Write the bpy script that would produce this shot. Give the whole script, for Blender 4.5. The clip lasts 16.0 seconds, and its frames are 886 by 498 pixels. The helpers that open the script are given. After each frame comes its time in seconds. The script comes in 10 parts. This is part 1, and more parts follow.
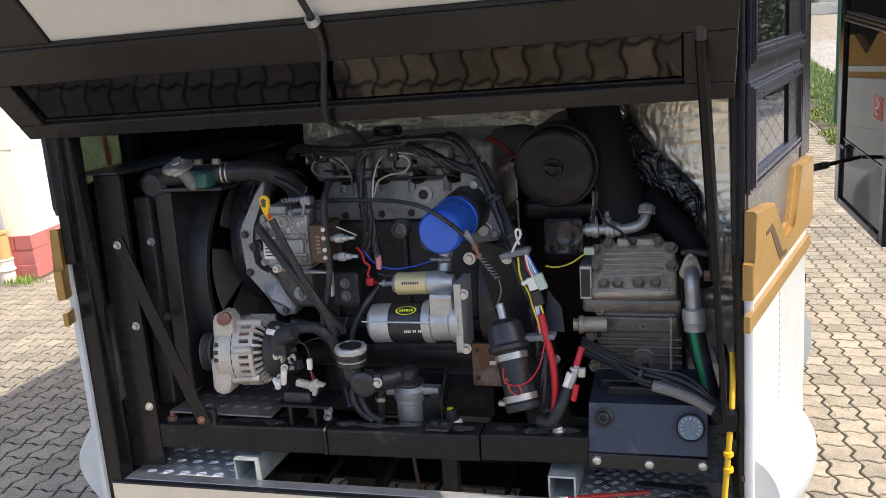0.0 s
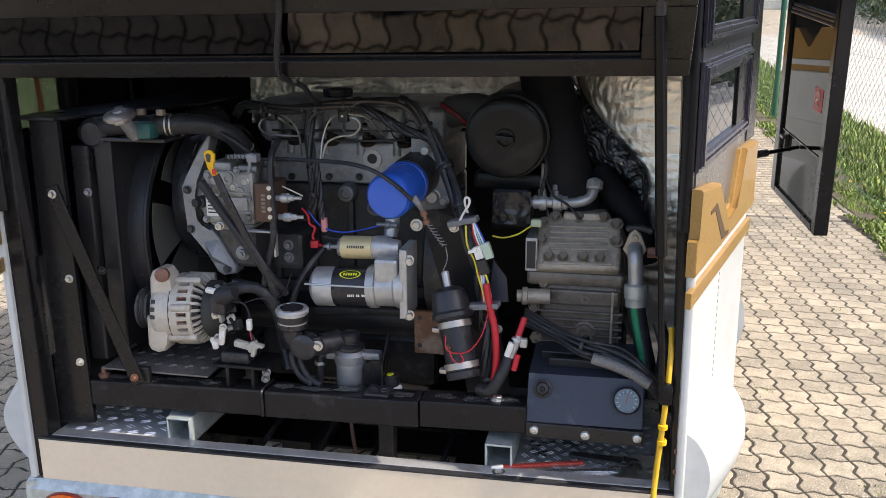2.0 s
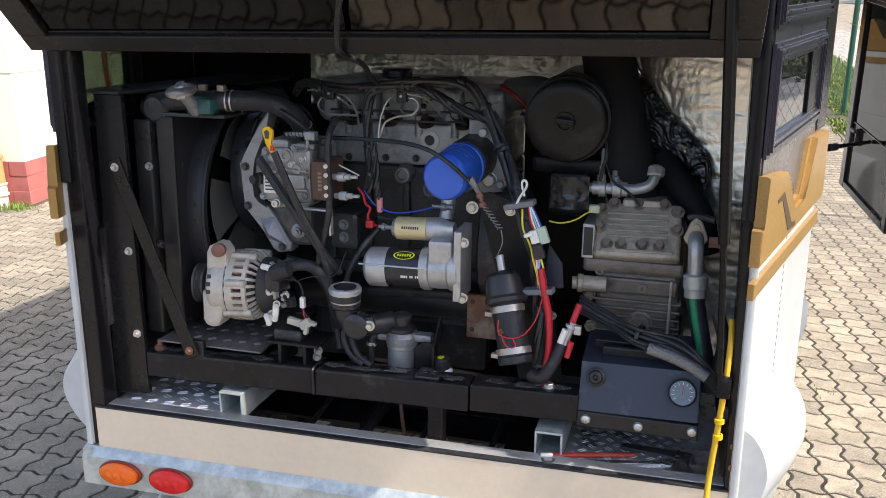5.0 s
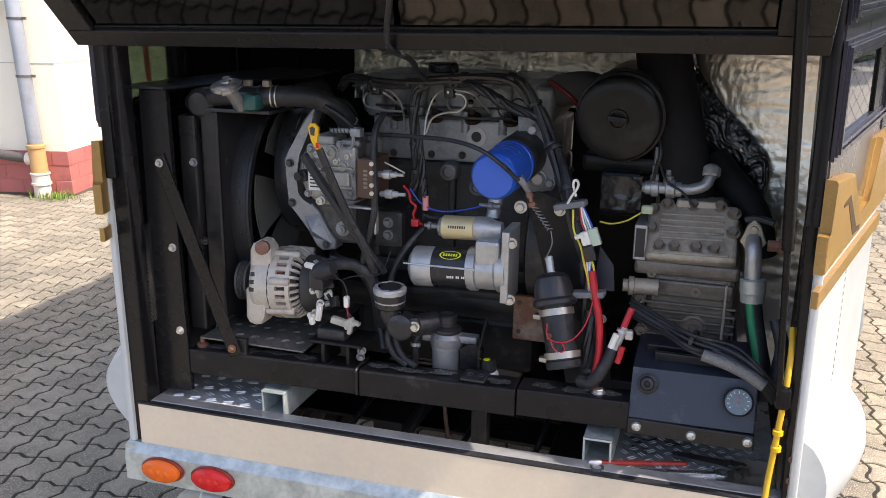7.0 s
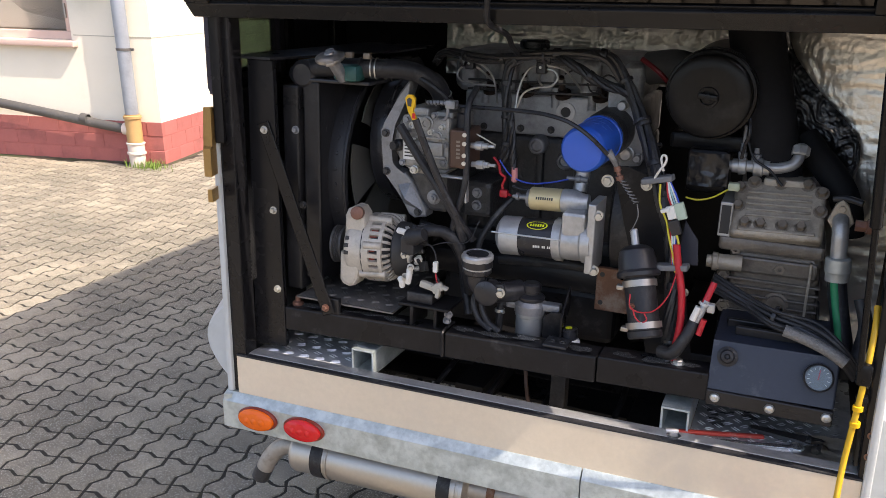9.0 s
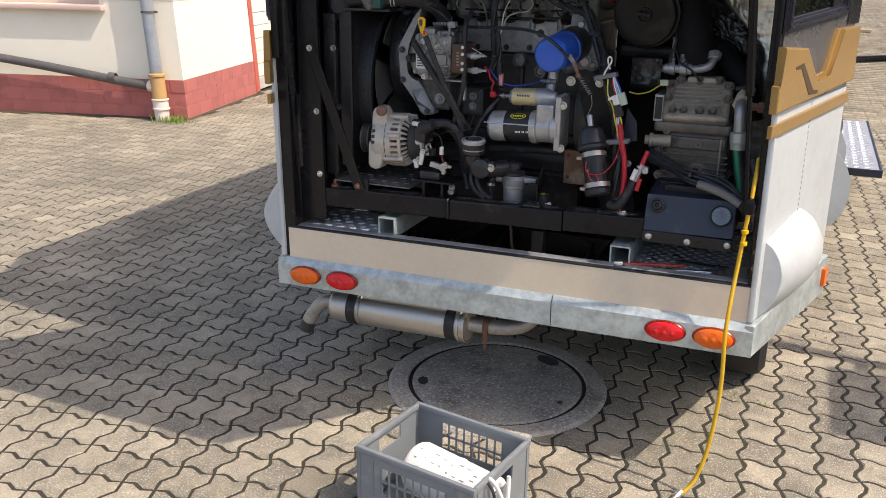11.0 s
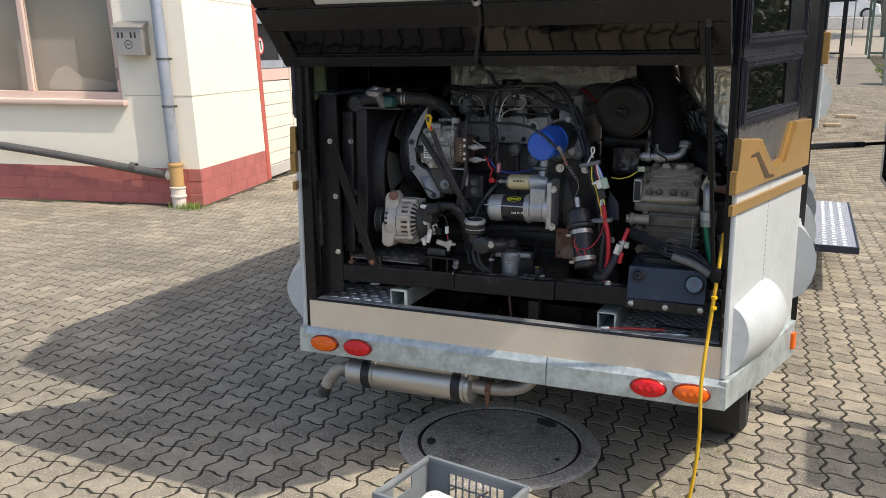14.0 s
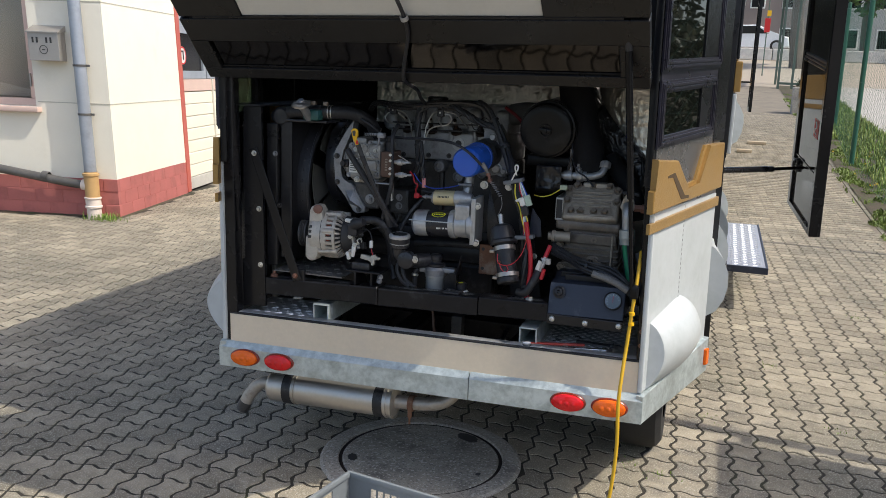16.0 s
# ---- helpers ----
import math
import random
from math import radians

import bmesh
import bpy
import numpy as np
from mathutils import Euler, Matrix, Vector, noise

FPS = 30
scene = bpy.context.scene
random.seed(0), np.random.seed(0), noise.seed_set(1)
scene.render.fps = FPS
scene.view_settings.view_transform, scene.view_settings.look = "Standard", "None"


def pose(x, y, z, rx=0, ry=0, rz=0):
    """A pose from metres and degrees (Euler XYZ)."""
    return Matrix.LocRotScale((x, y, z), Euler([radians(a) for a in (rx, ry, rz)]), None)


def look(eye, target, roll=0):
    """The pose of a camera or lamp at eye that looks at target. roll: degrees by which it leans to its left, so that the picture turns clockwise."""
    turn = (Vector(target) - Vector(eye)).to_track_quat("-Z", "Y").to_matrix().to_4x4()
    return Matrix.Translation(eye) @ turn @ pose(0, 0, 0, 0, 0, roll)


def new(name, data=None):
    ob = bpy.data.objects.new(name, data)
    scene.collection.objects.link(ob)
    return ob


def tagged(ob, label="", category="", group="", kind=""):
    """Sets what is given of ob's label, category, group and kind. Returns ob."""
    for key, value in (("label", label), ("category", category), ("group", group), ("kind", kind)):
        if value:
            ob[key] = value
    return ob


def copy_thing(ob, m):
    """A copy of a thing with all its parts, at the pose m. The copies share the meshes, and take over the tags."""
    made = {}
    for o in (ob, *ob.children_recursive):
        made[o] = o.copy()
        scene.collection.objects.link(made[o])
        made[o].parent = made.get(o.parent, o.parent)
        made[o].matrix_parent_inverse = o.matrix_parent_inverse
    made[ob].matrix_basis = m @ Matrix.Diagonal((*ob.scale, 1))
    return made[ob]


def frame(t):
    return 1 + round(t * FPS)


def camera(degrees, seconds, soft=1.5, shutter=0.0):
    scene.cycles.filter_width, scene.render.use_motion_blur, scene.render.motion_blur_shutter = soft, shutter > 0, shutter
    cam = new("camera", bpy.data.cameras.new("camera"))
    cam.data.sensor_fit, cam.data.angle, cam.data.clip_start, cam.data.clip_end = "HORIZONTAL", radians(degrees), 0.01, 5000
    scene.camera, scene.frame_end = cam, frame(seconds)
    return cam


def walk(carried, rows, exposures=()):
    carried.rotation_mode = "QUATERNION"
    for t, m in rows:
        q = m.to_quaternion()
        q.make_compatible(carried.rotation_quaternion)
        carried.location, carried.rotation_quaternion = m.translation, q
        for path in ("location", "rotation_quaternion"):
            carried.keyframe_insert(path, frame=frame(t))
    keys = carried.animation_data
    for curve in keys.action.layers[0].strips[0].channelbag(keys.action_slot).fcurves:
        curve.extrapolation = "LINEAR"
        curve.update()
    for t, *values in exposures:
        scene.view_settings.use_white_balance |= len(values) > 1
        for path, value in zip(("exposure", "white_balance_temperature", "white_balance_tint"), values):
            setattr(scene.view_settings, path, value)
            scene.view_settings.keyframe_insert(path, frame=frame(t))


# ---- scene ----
cam = camera(54.6, 16.0, 0.8)
PATH = [
    (0, (0.634, -1.615, 1.541), (0.108, 0.268, 1.116), -3.5),
    (0.5, (0.616, -1.606, 1.53), (0.183, 0.287, 1.053), -1.9),
    (1, (0.624, -1.598, 1.523), (0.283, 0.308, 1.024), -0.9),
    (1.5, (0.623, -1.604, 1.525), (0.286, 0.307, 1.039), -0.8),
    (2, (0.614, -1.611, 1.522), (0.228, 0.29, 1.034), 0.1),
    (2.5, (0.596, -1.617, 1.513), (0.218, 0.275, 0.989), 1.3),
    (3, (0.611, -1.612, 1.511), (0.243, 0.281, 0.981), 0.5),
    (3.5, (0.615, -1.601, 1.522), (0.26, 0.298, 1.004), -0.2),
    (4, (0.602, -1.581, 1.517), (0.241, 0.317, 1.001), 0.5),
    (4.5, (0.606, -1.579, 1.526), (0.171, 0.306, 1.017), 0.7),
    (4.7, (0.611, -1.598, 1.499), (0.137, 0.278, 0.992), 0.9),
    (7, (0.569, -1.56, 1.509), (-0.012, 0.278, 0.976), 0.9),
    (7.5, (0.556, -1.578, 1.511), (-0.076, 0.247, 0.991), 1.4),
    (8, (0.551, -1.601, 1.521), (-0.128, 0.214, 1.027), 2.0),
    (8.5, (0.555, -1.609, 1.516), (-0.155, 0.196, 1.028), 1.7),
    (9, (0.565, -1.649, 1.5), (-0.17, 0.12, 0.923), 1.5),
    (9.5, (0.56, -1.727, 1.44), (-0.124, 0.016, 0.735), 1.7),
    (9.6, (0.558, -1.758, 1.429), (-0.115, -0.023, 0.697), 1.8),
    (9.7, (0.579, -1.769, 1.424), (-0.105, -0.043, 0.682), 1.6),
    (11.8, (0.886, -2.587, 1.458), (0.154, -0.81, 0.906), 1.1),
    (12, (0.9, -2.602, 1.476), (0.168, -0.82, 0.939), 1.1),
    (12.5, (0.938, -2.609, 1.473), (0.209, -0.81, 0.989), 0.6),
    (13, (0.936, -2.598, 1.482), (0.199, -0.796, 1.022), 0.3),
    (13.5, (0.942, -2.59, 1.48), (0.193, -0.789, 1.04), 0.4),
    (14, (0.941, -2.594, 1.48), (0.184, -0.797, 1.034), 0.3),
    (14.5, (0.945, -2.594, 1.472), (0.183, -0.801, 1.021), 0.2),
    (15, (0.94, -2.585, 1.467), (0.232, -0.779, 0.982), 0.7),
    (15.5, (0.933, -2.597, 1.473), (0.296, -0.762, 0.999), 1.9),
    (16, (0.941, -2.606, 1.474), (0.348, -0.739, 1.071), 2.2),
]
walk(cam, [(t, look(eye, target, roll)) for t, eye, target, roll in PATH],
     [(0, 1.39, 6900, 13), (4.7, 1.44, 6850, 13), (8.5, 1.42, 7150, 16), (9.6, 1.27, 7200, 14), (11.8, 0.76, 7000, 13), (13, 0.75, 6950, 11), (16, 0.65, 6650, 8)])

# ---- light ----
SUN = Vector((0.7, -0.08, 1.0)).normalized()
world = bpy.data.worlds.new("world")
scene.world = world
world.use_nodes = True
wn = world.node_tree.nodes
sky = wn.new("ShaderNodeTexSky")
sky.sky_type, sky.sun_disc = "NISHITA", False
sky.sun_elevation, sky.sun_rotation = math.asin(SUN.z), math.atan2(SUN.x, SUN.y)
sky.air_density, sky.dust_density = 0.9, 2.6
wn["Background"].inputs["Strength"].default_value = 0.15
world.node_tree.links.new(sky.outputs[0], wn["Background"].inputs["Color"])
sun = new("sun", bpy.data.lights.new("sun", "SUN"))
sun.data.energy, sun.data.angle, sun.data.color = 2.4, radians(0.53), (1.0, 0.95, 0.87)
sun.matrix_basis = look(SUN * 30, (0, 0, 0))


# ---- materials ----
def pbr(name, col, rough=0.5, metal=0.0, var=0.2, scale=6.0, bump=0.15, fine=90.0, stain=None, amount=0.5, wear=3.0,
        coat=0.0, rand=0.0, island=0.0, rvar=0.12, spec=0.5, speck=None, grain=300.0):
    """A surface with a coarse and a fine variation, stains of their own colour, and relief."""
    m = bpy.data.materials.new(name)
    m.use_nodes = True
    n, l = m.node_tree.nodes, m.node_tree.links
    b = n["Principled BSDF"]
    co = n.new("ShaderNodeTexCoord")
    add = n.new("ShaderNodeVectorMath")
    info = n.new("ShaderNodeObjectInfo")
    mul = n.new("ShaderNodeMath")
    mul.operation = "MULTIPLY"
    mul.inputs[1].default_value = 37.0
    l.new(info.outputs["Random"], mul.inputs[0])
    l.new(co.outputs["Object"], add.inputs[0])
    l.new(mul.outputs[0], add.inputs[1])

    def noise_tex(s, d=4.0, r=0.6):
        t = n.new("ShaderNodeTexNoise")
        t.inputs["Scale"].default_value, t.inputs["Detail"].default_value, t.inputs["Roughness"].default_value = s, d, r
        l.new(add.outputs[0], t.inputs["Vector"])
        return t.outputs["Fac"]

    def math_node(op, a, c):
        t = n.new("ShaderNodeMath")
        t.operation = op
        for i, v in enumerate((a, c)):
            if isinstance(v, (int, float)):
                t.inputs[i].default_value = v
            else:
                l.new(v, t.inputs[i])
        return t.outputs[0]

    big, small = noise_tex(scale), noise_tex(fine, 3.0)
    f = math_node("MULTIPLY", math_node("SUBTRACT", math_node("ADD", math_node("MULTIPLY", big, 0.65), math_node("MULTIPLY", small, 0.35)), 0.5), 4 * var)
    if rand:
        f = math_node("ADD", f, math_node("MULTIPLY", math_node("SUBTRACT", info.outputs["Random"], 0.5), 2 * rand))
    if island:
        geo = n.new("ShaderNodeNewGeometry")
        f = math_node("ADD", f, math_node("MULTIPLY", math_node("SUBTRACT", geo.outputs["Random Per Island"], 0.5), 2 * island))
    hsv = n.new("ShaderNodeHueSaturation")
    hsv.inputs["Color"].default_value = (*col, 1)
    l.new(math_node("ADD", f, 1.0), hsv.inputs["Value"])
    out = hsv.outputs[0]
    if stain:
        ramp = n.new("ShaderNodeMapRange")
        l.new(noise_tex(wear, 6.0, 0.7), ramp.inputs[0])
        ramp.inputs[1].default_value, ramp.inputs[2].default_value = 0.62 - 0.25 * amount, 0.72 - 0.1 * amount
        ramp.inputs[4].default_value = min(1.0, 0.55 + 0.4 * amount)
        mix = n.new("ShaderNodeMix")
        mix.data_type = "RGBA"
        l.new(ramp.outputs[0], mix.inputs["Factor"])
        l.new(out, mix.inputs[6])
        mix.inputs[7].default_value = (*stain, 1)
        out = mix.outputs[2]
    if speck:
        for k, (c, lo, hi) in enumerate(((speck, 0.57, 0.64), (tuple(v * 0.22 for v in speck), 0.42, 0.35))):
            ramp = n.new("ShaderNodeMapRange")
            l.new(noise_tex(grain * (1 + 0.4 * k), 2.0, 0.5), ramp.inputs[0])
            ramp.inputs[1].default_value, ramp.inputs[2].default_value, ramp.inputs[4].default_value = lo, hi, 0.75
            mix = n.new("ShaderNodeMix")
            mix.data_type = "RGBA"
            l.new(ramp.outputs[0], mix.inputs["Factor"])
            l.new(out, mix.inputs[6])
            mix.inputs[7].default_value = (*c, 1)
            out = mix.outputs[2]
    l.new(out, b.inputs["Base Color"])
    l.new(math_node("ADD", math_node("MULTIPLY", math_node("SUBTRACT", big, 0.5), 2 * rvar), rough), b.inputs["Roughness"])
    b.inputs["Metallic"].default_value = metal
    b.inputs["Coat Weight"].default_value = coat
    b.inputs["Coat Roughness"].default_value = 0.06
    b.inputs["Specular IOR Level"].default_value = spec
    if bump:
        bp = n.new("ShaderNodeBump")
        bp.inputs["Strength"].default_value, bp.inputs["Distance"].default_value = bump, 0.004
        l.new(math_node("ADD", math_node("MULTIPLY", small, 0.6), math_node("MULTIPLY", big, 0.4)), bp.inputs["Height"])
        l.new(bp.outputs[0], b.inputs["Normal"])
    return m


def glass(name, col=(0.9, 0.95, 0.95), rough=0.0):
    m = bpy.data.materials.new(name)
    m.use_nodes = True
    b = m.node_tree.nodes["Principled BSDF"]
    b.inputs["Base Color"].default_value = (*col, 1)
    b.inputs["Transmission Weight"].default_value, b.inputs["Roughness"].default_value, b.inputs["IOR"].default_value = 1.0, rough, 1.45
    return m


PAVER = pbr("concrete_paver", (0.3, 0.258, 0.192), 0.85, speck=(0.6, 0.56, 0.48), grain=230, var=0.46, scale=11, bump=1.0, fine=170, stain=(0.125, 0.115, 0.098), amount=0.55, wear=3.2, rand=0.26)
PAVERS_FAR = pbr("concrete_paver_field", (0.285, 0.245, 0.18), 0.85, speck=(0.58, 0.54, 0.45), grain=230, var=0.46, scale=11, bump=1.0, fine=170, stain=(0.135, 0.122, 0.09), amount=0.7, wear=1.6, island=0.26)
JOINT = pbr("joint_sand", (0.035, 0.030, 0.022), 0.95, var=0.4, scale=8, bump=0.8, fine=160, stain=(0.05, 0.057, 0.024), amount=0.4)
CONCRETE = pbr("manhole_concrete", (0.38, 0.345, 0.295), 0.8, speck=(0.6, 0.57, 0.52), grain=95, var=0.4, scale=6, bump=1.0, fine=120, stain=(0.15, 0.14, 0.13), amount=0.35, wear=5)
ROADWAY = pbr("pale_concrete", (0.39, 0.365, 0.33), 0.85, var=0.12, scale=1.2, bump=0.4, fine=60, stain=(0.3, 0.29, 0.27), amount=0.4, wear=0.6)
SOIL = pbr("soil", (0.075, 0.058, 0.04), 0.95, var=0.45, scale=14, bump=0.9, fine=120, stain=(0.05, 0.075, 0.02), amount=0.6, wear=6)
GRASS = pbr("grass_blade", (0.17, 0.26, 0.04), 0.6, var=0.3, scale=3, bump=0, island=0.35)
DANDELION = pbr("dandelion_yellow", (0.85, 0.62, 0.02), 0.6, var=0.1, bump=0)
PLASTER = pbr("cream_plaster", (0.84, 0.79, 0.67), 0.8, var=0.05, scale=3, bump=0.2, fine=200, stain=(0.76, 0.71, 0.59), amount=0.25, wear=1.5)
PLINTH = pbr("red_painted_brick", (0.44, 0.14, 0.125), 0.75, var=0.16, scale=5, bump=0.5, fine=120, stain=(0.3, 0.1, 0.09), amount=0.4, wear=4, rand=0.05)
PLINTH_JOINT = pbr("red_painted_joint", (0.44, 0.14, 0.125), 0.85, var=0.15, bump=0.5)
DOORRED = pbr("red_door_frame_paint", (0.5, 0.12, 0.09), 0.5, var=0.1)
SILLPINK = pbr("faded_pink_frame", (0.66, 0.48, 0.41), 0.55, var=0.08, bump=0.1)
SLAT = pbr("cream_garage_slat", (0.84, 0.79, 0.66), 0.5, var=0.05, bump=0.05)
PIPEGREY = pbr("zinc_downpipe", (0.4, 0.43, 0.48), 0.45, 0.5, var=0.12, scale=5, bump=0.1, stain=(0.3, 0.32, 0.36), amount=0.3)
PIPEDARK = pbr("dark_plastic_pipe", (0.09, 0.085, 0.08), 0.5, var=0.2, bump=0.15, stain=(0.2, 0.18, 0.16), amount=0.3)
CLAYPIPE = pbr("ochre_pipe", (0.5, 0.31, 0.13), 0.55, var=0.15, bump=0.1)
PALEPIPE = pbr("pale_pipe_sleeve", (0.72, 0.62, 0.55), 0.6, var=0.12, bump=0.1)
STEELBOX = pbr("ashtray_steel", (0.42, 0.39, 0.36), 0.4, 0.6, var=0.1, bump=0.05)
BLACKPAINT = pbr("black_satin_paint", (0.017, 0.0165, 0.018), 0.33, var=0.4, scale=7, bump=0.3, fine=70, stain=(0.036, 0.035, 0.037), amount=0.2, wear=9, rvar=0.2, spec=0.35)
BLACKWORN = pbr("worn_black_frame_paint", (0.013, 0.0126, 0.014), 0.34, var=0.35, scale=9, bump=0.3, fine=60, stain=(0.05, 0.049, 0.05), amount=0.2, wear=18, rvar=0.25, spec=0.22)
BLACKGLOSS = pbr("gloss_black_sheet", (0.012, 0.012, 0.013), 0.12, var=0.2, scale=3, bump=0.0, fine=8, rvar=0.04, spec=0.25)
DARKMIRROR = pbr("dark_mirror_glass", (0.042, 0.04, 0.04), 0.04, 1.0, var=0.05, scale=3, bump=0.0, rvar=0.01)
HATCHBLACK = pbr("hatch_black_lacquer", (0.0095, 0.0092, 0.0098), 0.28, var=0.4, scale=5, bump=0.05, fine=40, rvar=0.2, spec=0.35)
DOORBLACK = pbr("door_frame_black", (0.0095, 0.0095, 0.011), 0.24, var=0.25, scale=6, bump=0.05, rvar=0.15, spec=0.3)
CORNERPANE = pbr("dark_corner_glass", (0.004, 0.0045, 0.004), 0.02, 0.0, var=0.05, scale=3, bump=0.0, rvar=0.01, spec=0.6)
DOORMIRROR = pbr("tinted_door_glass", (0.012, 0.013, 0.012), 0.025, 0.0, var=0.05, scale=3, bump=0.0, rvar=0.01, spec=0.12)
GREYGLASS = glass("grey_window_glass", (0.8, 0.8, 0.78))
FLAPWHITE = pbr("white_flap_lining", (0.62, 0.6, 0.56), 0.55, var=0.06, bump=0.05)
WHITEPAINT = pbr("white_body_paint", (0.51, 0.535, 0.54), 0.38, var=0.1, scale=5, bump=0.22, fine=26, stain=(0.43, 0.46, 0.455), amount=0.55, wear=6, coat=0.15)
GOLD = pbr("gold_trim_paint", (0.35, 0.205, 0.06), 0.36, 0.25, var=0.16, scale=7, bump=0.6, fine=170, coat=0.2)
BEIGE = pbr("beige_sill_panel", (0.7, 0.59, 0.45), 0.5, var=0.1, scale=4, bump=0.08, stain=(0.6, 0.52, 0.42), amount=0.3, wear=3)
GREYPANEL = pbr("grey_metallic_panel", (0.2, 0.195, 0.19), 0.28, 0.7, var=0.08, bump=0.05)
GALV = pbr("galvanised_steel", (0.47, 0.525, 0.525), 0.44, 0.5, var=0.4, scale=20, bump=0.25, fine=70, stain=(0.62, 0.665, 0.655), amount=0.5, wear=20, rvar=0.25)
CHECKER = pbr("checker_plate_aluminium", (0.66, 0.67, 0.68), 0.4, 0.5, var=0.2, scale=10, bump=0.2, stain=(0.36, 0.36, 0.36), amount=0.3, wear=8)
CHECKERDARK = pbr("dark_checker_plate", (0.42, 0.42, 0.42), 0.3, 0.6, var=0.4, scale=10, bump=0.2, stain=(0.12, 0.12, 0.12), amount=0.4, wear=9)
WINFRAME = pbr("dark_purple_window_frame", (0.06, 0.055, 0.075), 0.3, 0.7, var=0.25, bump=0.06, coat=0.15)
GLASS = glass("clear_glass")
DARKGLASS = glass("tinted_glass", (0.03, 0.046, 0.03))
TYRE = pbr("tyre_rubber", (0.022, 0.021, 0.02), 0.8, var=0.3, bump=0.4)
ORANGE = pbr("orange_lens", (0.82, 0.13, 0.003), 0.16, var=0.08, scale=30, bump=0.4, fine=140, coat=0.15)
REDLENS = pbr("red_lens", (0.66, 0.006, 0.01), 0.16, var=0.08, scale=30, bump=0.4, fine=140, coat=0.15)
STAINLESS = pbr("muffler_stainless", (0.55, 0.52, 0.48), 0.42, 0.85, var=0.1, scale=6, bump=0.1, stain=(0.36, 0.32, 0.27), amount=0.35, wear=5)
BURNTPIPE = pbr("burnt_exhaust_pipe", (0.42, 0.385, 0.345), 0.5, 0.6, var=0.3, scale=14, bump=0.3, fine=60, stain=(0.12, 0.1, 0.085), amount=0.45, wear=9)
RUSTY = pbr("rusty_steel", (0.2, 0.1, 0.06), 0.75, 0.3, var=0.35, scale=20, bump=0.5, stain=(0.36, 0.3, 0.24), amount=0.3, wear=14)
CRATE = pbr("grey_crate_plastic", (0.19, 0.21, 0.225), 0.5, var=0.08, bump=0.1, stain=(0.3, 0.31, 0.31), amount=0.2, wear=9)
HOSEYELLOW = pbr("yellow_hose", (0.62, 0.37, 0.02), 0.45, var=0.08, bump=0.1)
BOLTBRONZE = pbr("dark_bronze_bolt", (0.24, 0.2, 0.16), 0.5, 0.4, var=0.25, scale=40, bump=0.2)
DARKRED = pbr("dark_red_sleeve", (0.16, 0.008, 0.012), 0.5, var=0.1, bump=0.05)
SCRAPED = pbr("scraped_paint", (0.12, 0.118, 0.116), 0.4, 0.4, speck=(0.5, 0.49, 0.48), grain=420, var=0.5, scale=60, bump=0.4, fine=200, stain=(0.03, 0.03, 0.03), amount=0.85, wear=60)
CANWHITE = pbr("white_canister_paint", (0.82, 0.8, 0.76), 0.45, var=0.05, bump=0.08, stain=(0.6, 0.56, 0.5), amount=0.2, wear=12)
FENCEGREEN = pbr("green_fence_plastic", (0.02, 0.1, 0.062), 0.45, var=0.15, bump=0.05)
BLUEFILTER = pbr("blue_filter_paint", (0.02, 0.11, 0.56), 0.36, var=0.06, scale=8, bump=0.06, coat=0.2)
CASTGREY = pbr("cast_aluminium", (0.26, 0.265, 0.28), 0.42, 0.45, var=0.3, scale=14, bump=0.6, fine=150, stain=(0.13, 0.125, 0.12), amount=0.35, wear=12)
CASTIRON = pbr("dark_cast_iron", (0.055, 0.054, 0.055), 0.42, 0.25, var=0.5, scale=14, bump=0.7, fine=140, stain=(0.12, 0.112, 0.105), amount=0.35, wear=12)
BLOCKGREY = pbr("grey_engine_paint", (0.36, 0.365, 0.37), 0.42, 0.35, var=0.3, scale=11, bump=0.6, fine=110, stain=(0.11, 0.1, 0.095), amount=0.5, wear=8)
ALLOY = pbr("pale_alternator_alloy", (0.5, 0.46, 0.405), 0.45, 0.25, var=0.25, scale=16, bump=0.5, fine=150, stain=(0.33, 0.29, 0.24), amount=0.45, wear=14)
BRIGHT = pbr("bright_machined_alloy", (0.47, 0.47, 0.47), 0.36, 0.5, var=0.25, scale=18, bump=0.3, stain=(0.3, 0.3, 0.29), amount=0.35, wear=14)
ZINC = pbr("zinc_plated_bolt", (0.6, 0.59, 0.56), 0.35, 0.8, var=0.15, scale=40, bump=0.1)
BRONZE = pbr("bronze_compressor_casting", (0.4, 0.345, 0.275), 0.42, 0.2, var=0.3, scale=14, bump=0.6, fine=120, stain=(0.19, 0.16, 0.125), amount=0.5, wear=10)
DARKBRONZE = pbr("dark_bronze_casting", (0.17, 0.145, 0.12), 0.36, 0.25, var=0.4, scale=14, bump=0.6, fine=120, stain=(0.06, 0.052, 0.045), amount=0.5, wear=10)
COPPER = pbr("copper_bolt", (0.22, 0.11, 0.08), 0.5, 0.5, var=0.3, scale=40, bump=0.2)
RUBBER = pbr("black_rubber", (0.024, 0.024, 0.027), 0.45, var=0.35, scale=14, bump=0.45, stain=(0.085, 0.083, 0.082), amount=0.3, wear=16, spec=0.35)
PLASTIC = pbr("black_plastic", (0.024, 0.024, 0.028), 0.3, var=0.3, scale=10, bump=0.2, stain=(0.09, 0.087, 0.085), amount=0.25, wear=14, spec=0.45)
TANKBLUE = pbr("dark_blue_tank_paint", (0.021, 0.027, 0.046), 0.42, var=0.2, scale=8, bump=0.15, stain=(0.1, 0.105, 0.12), amount=0.2, wear=14)
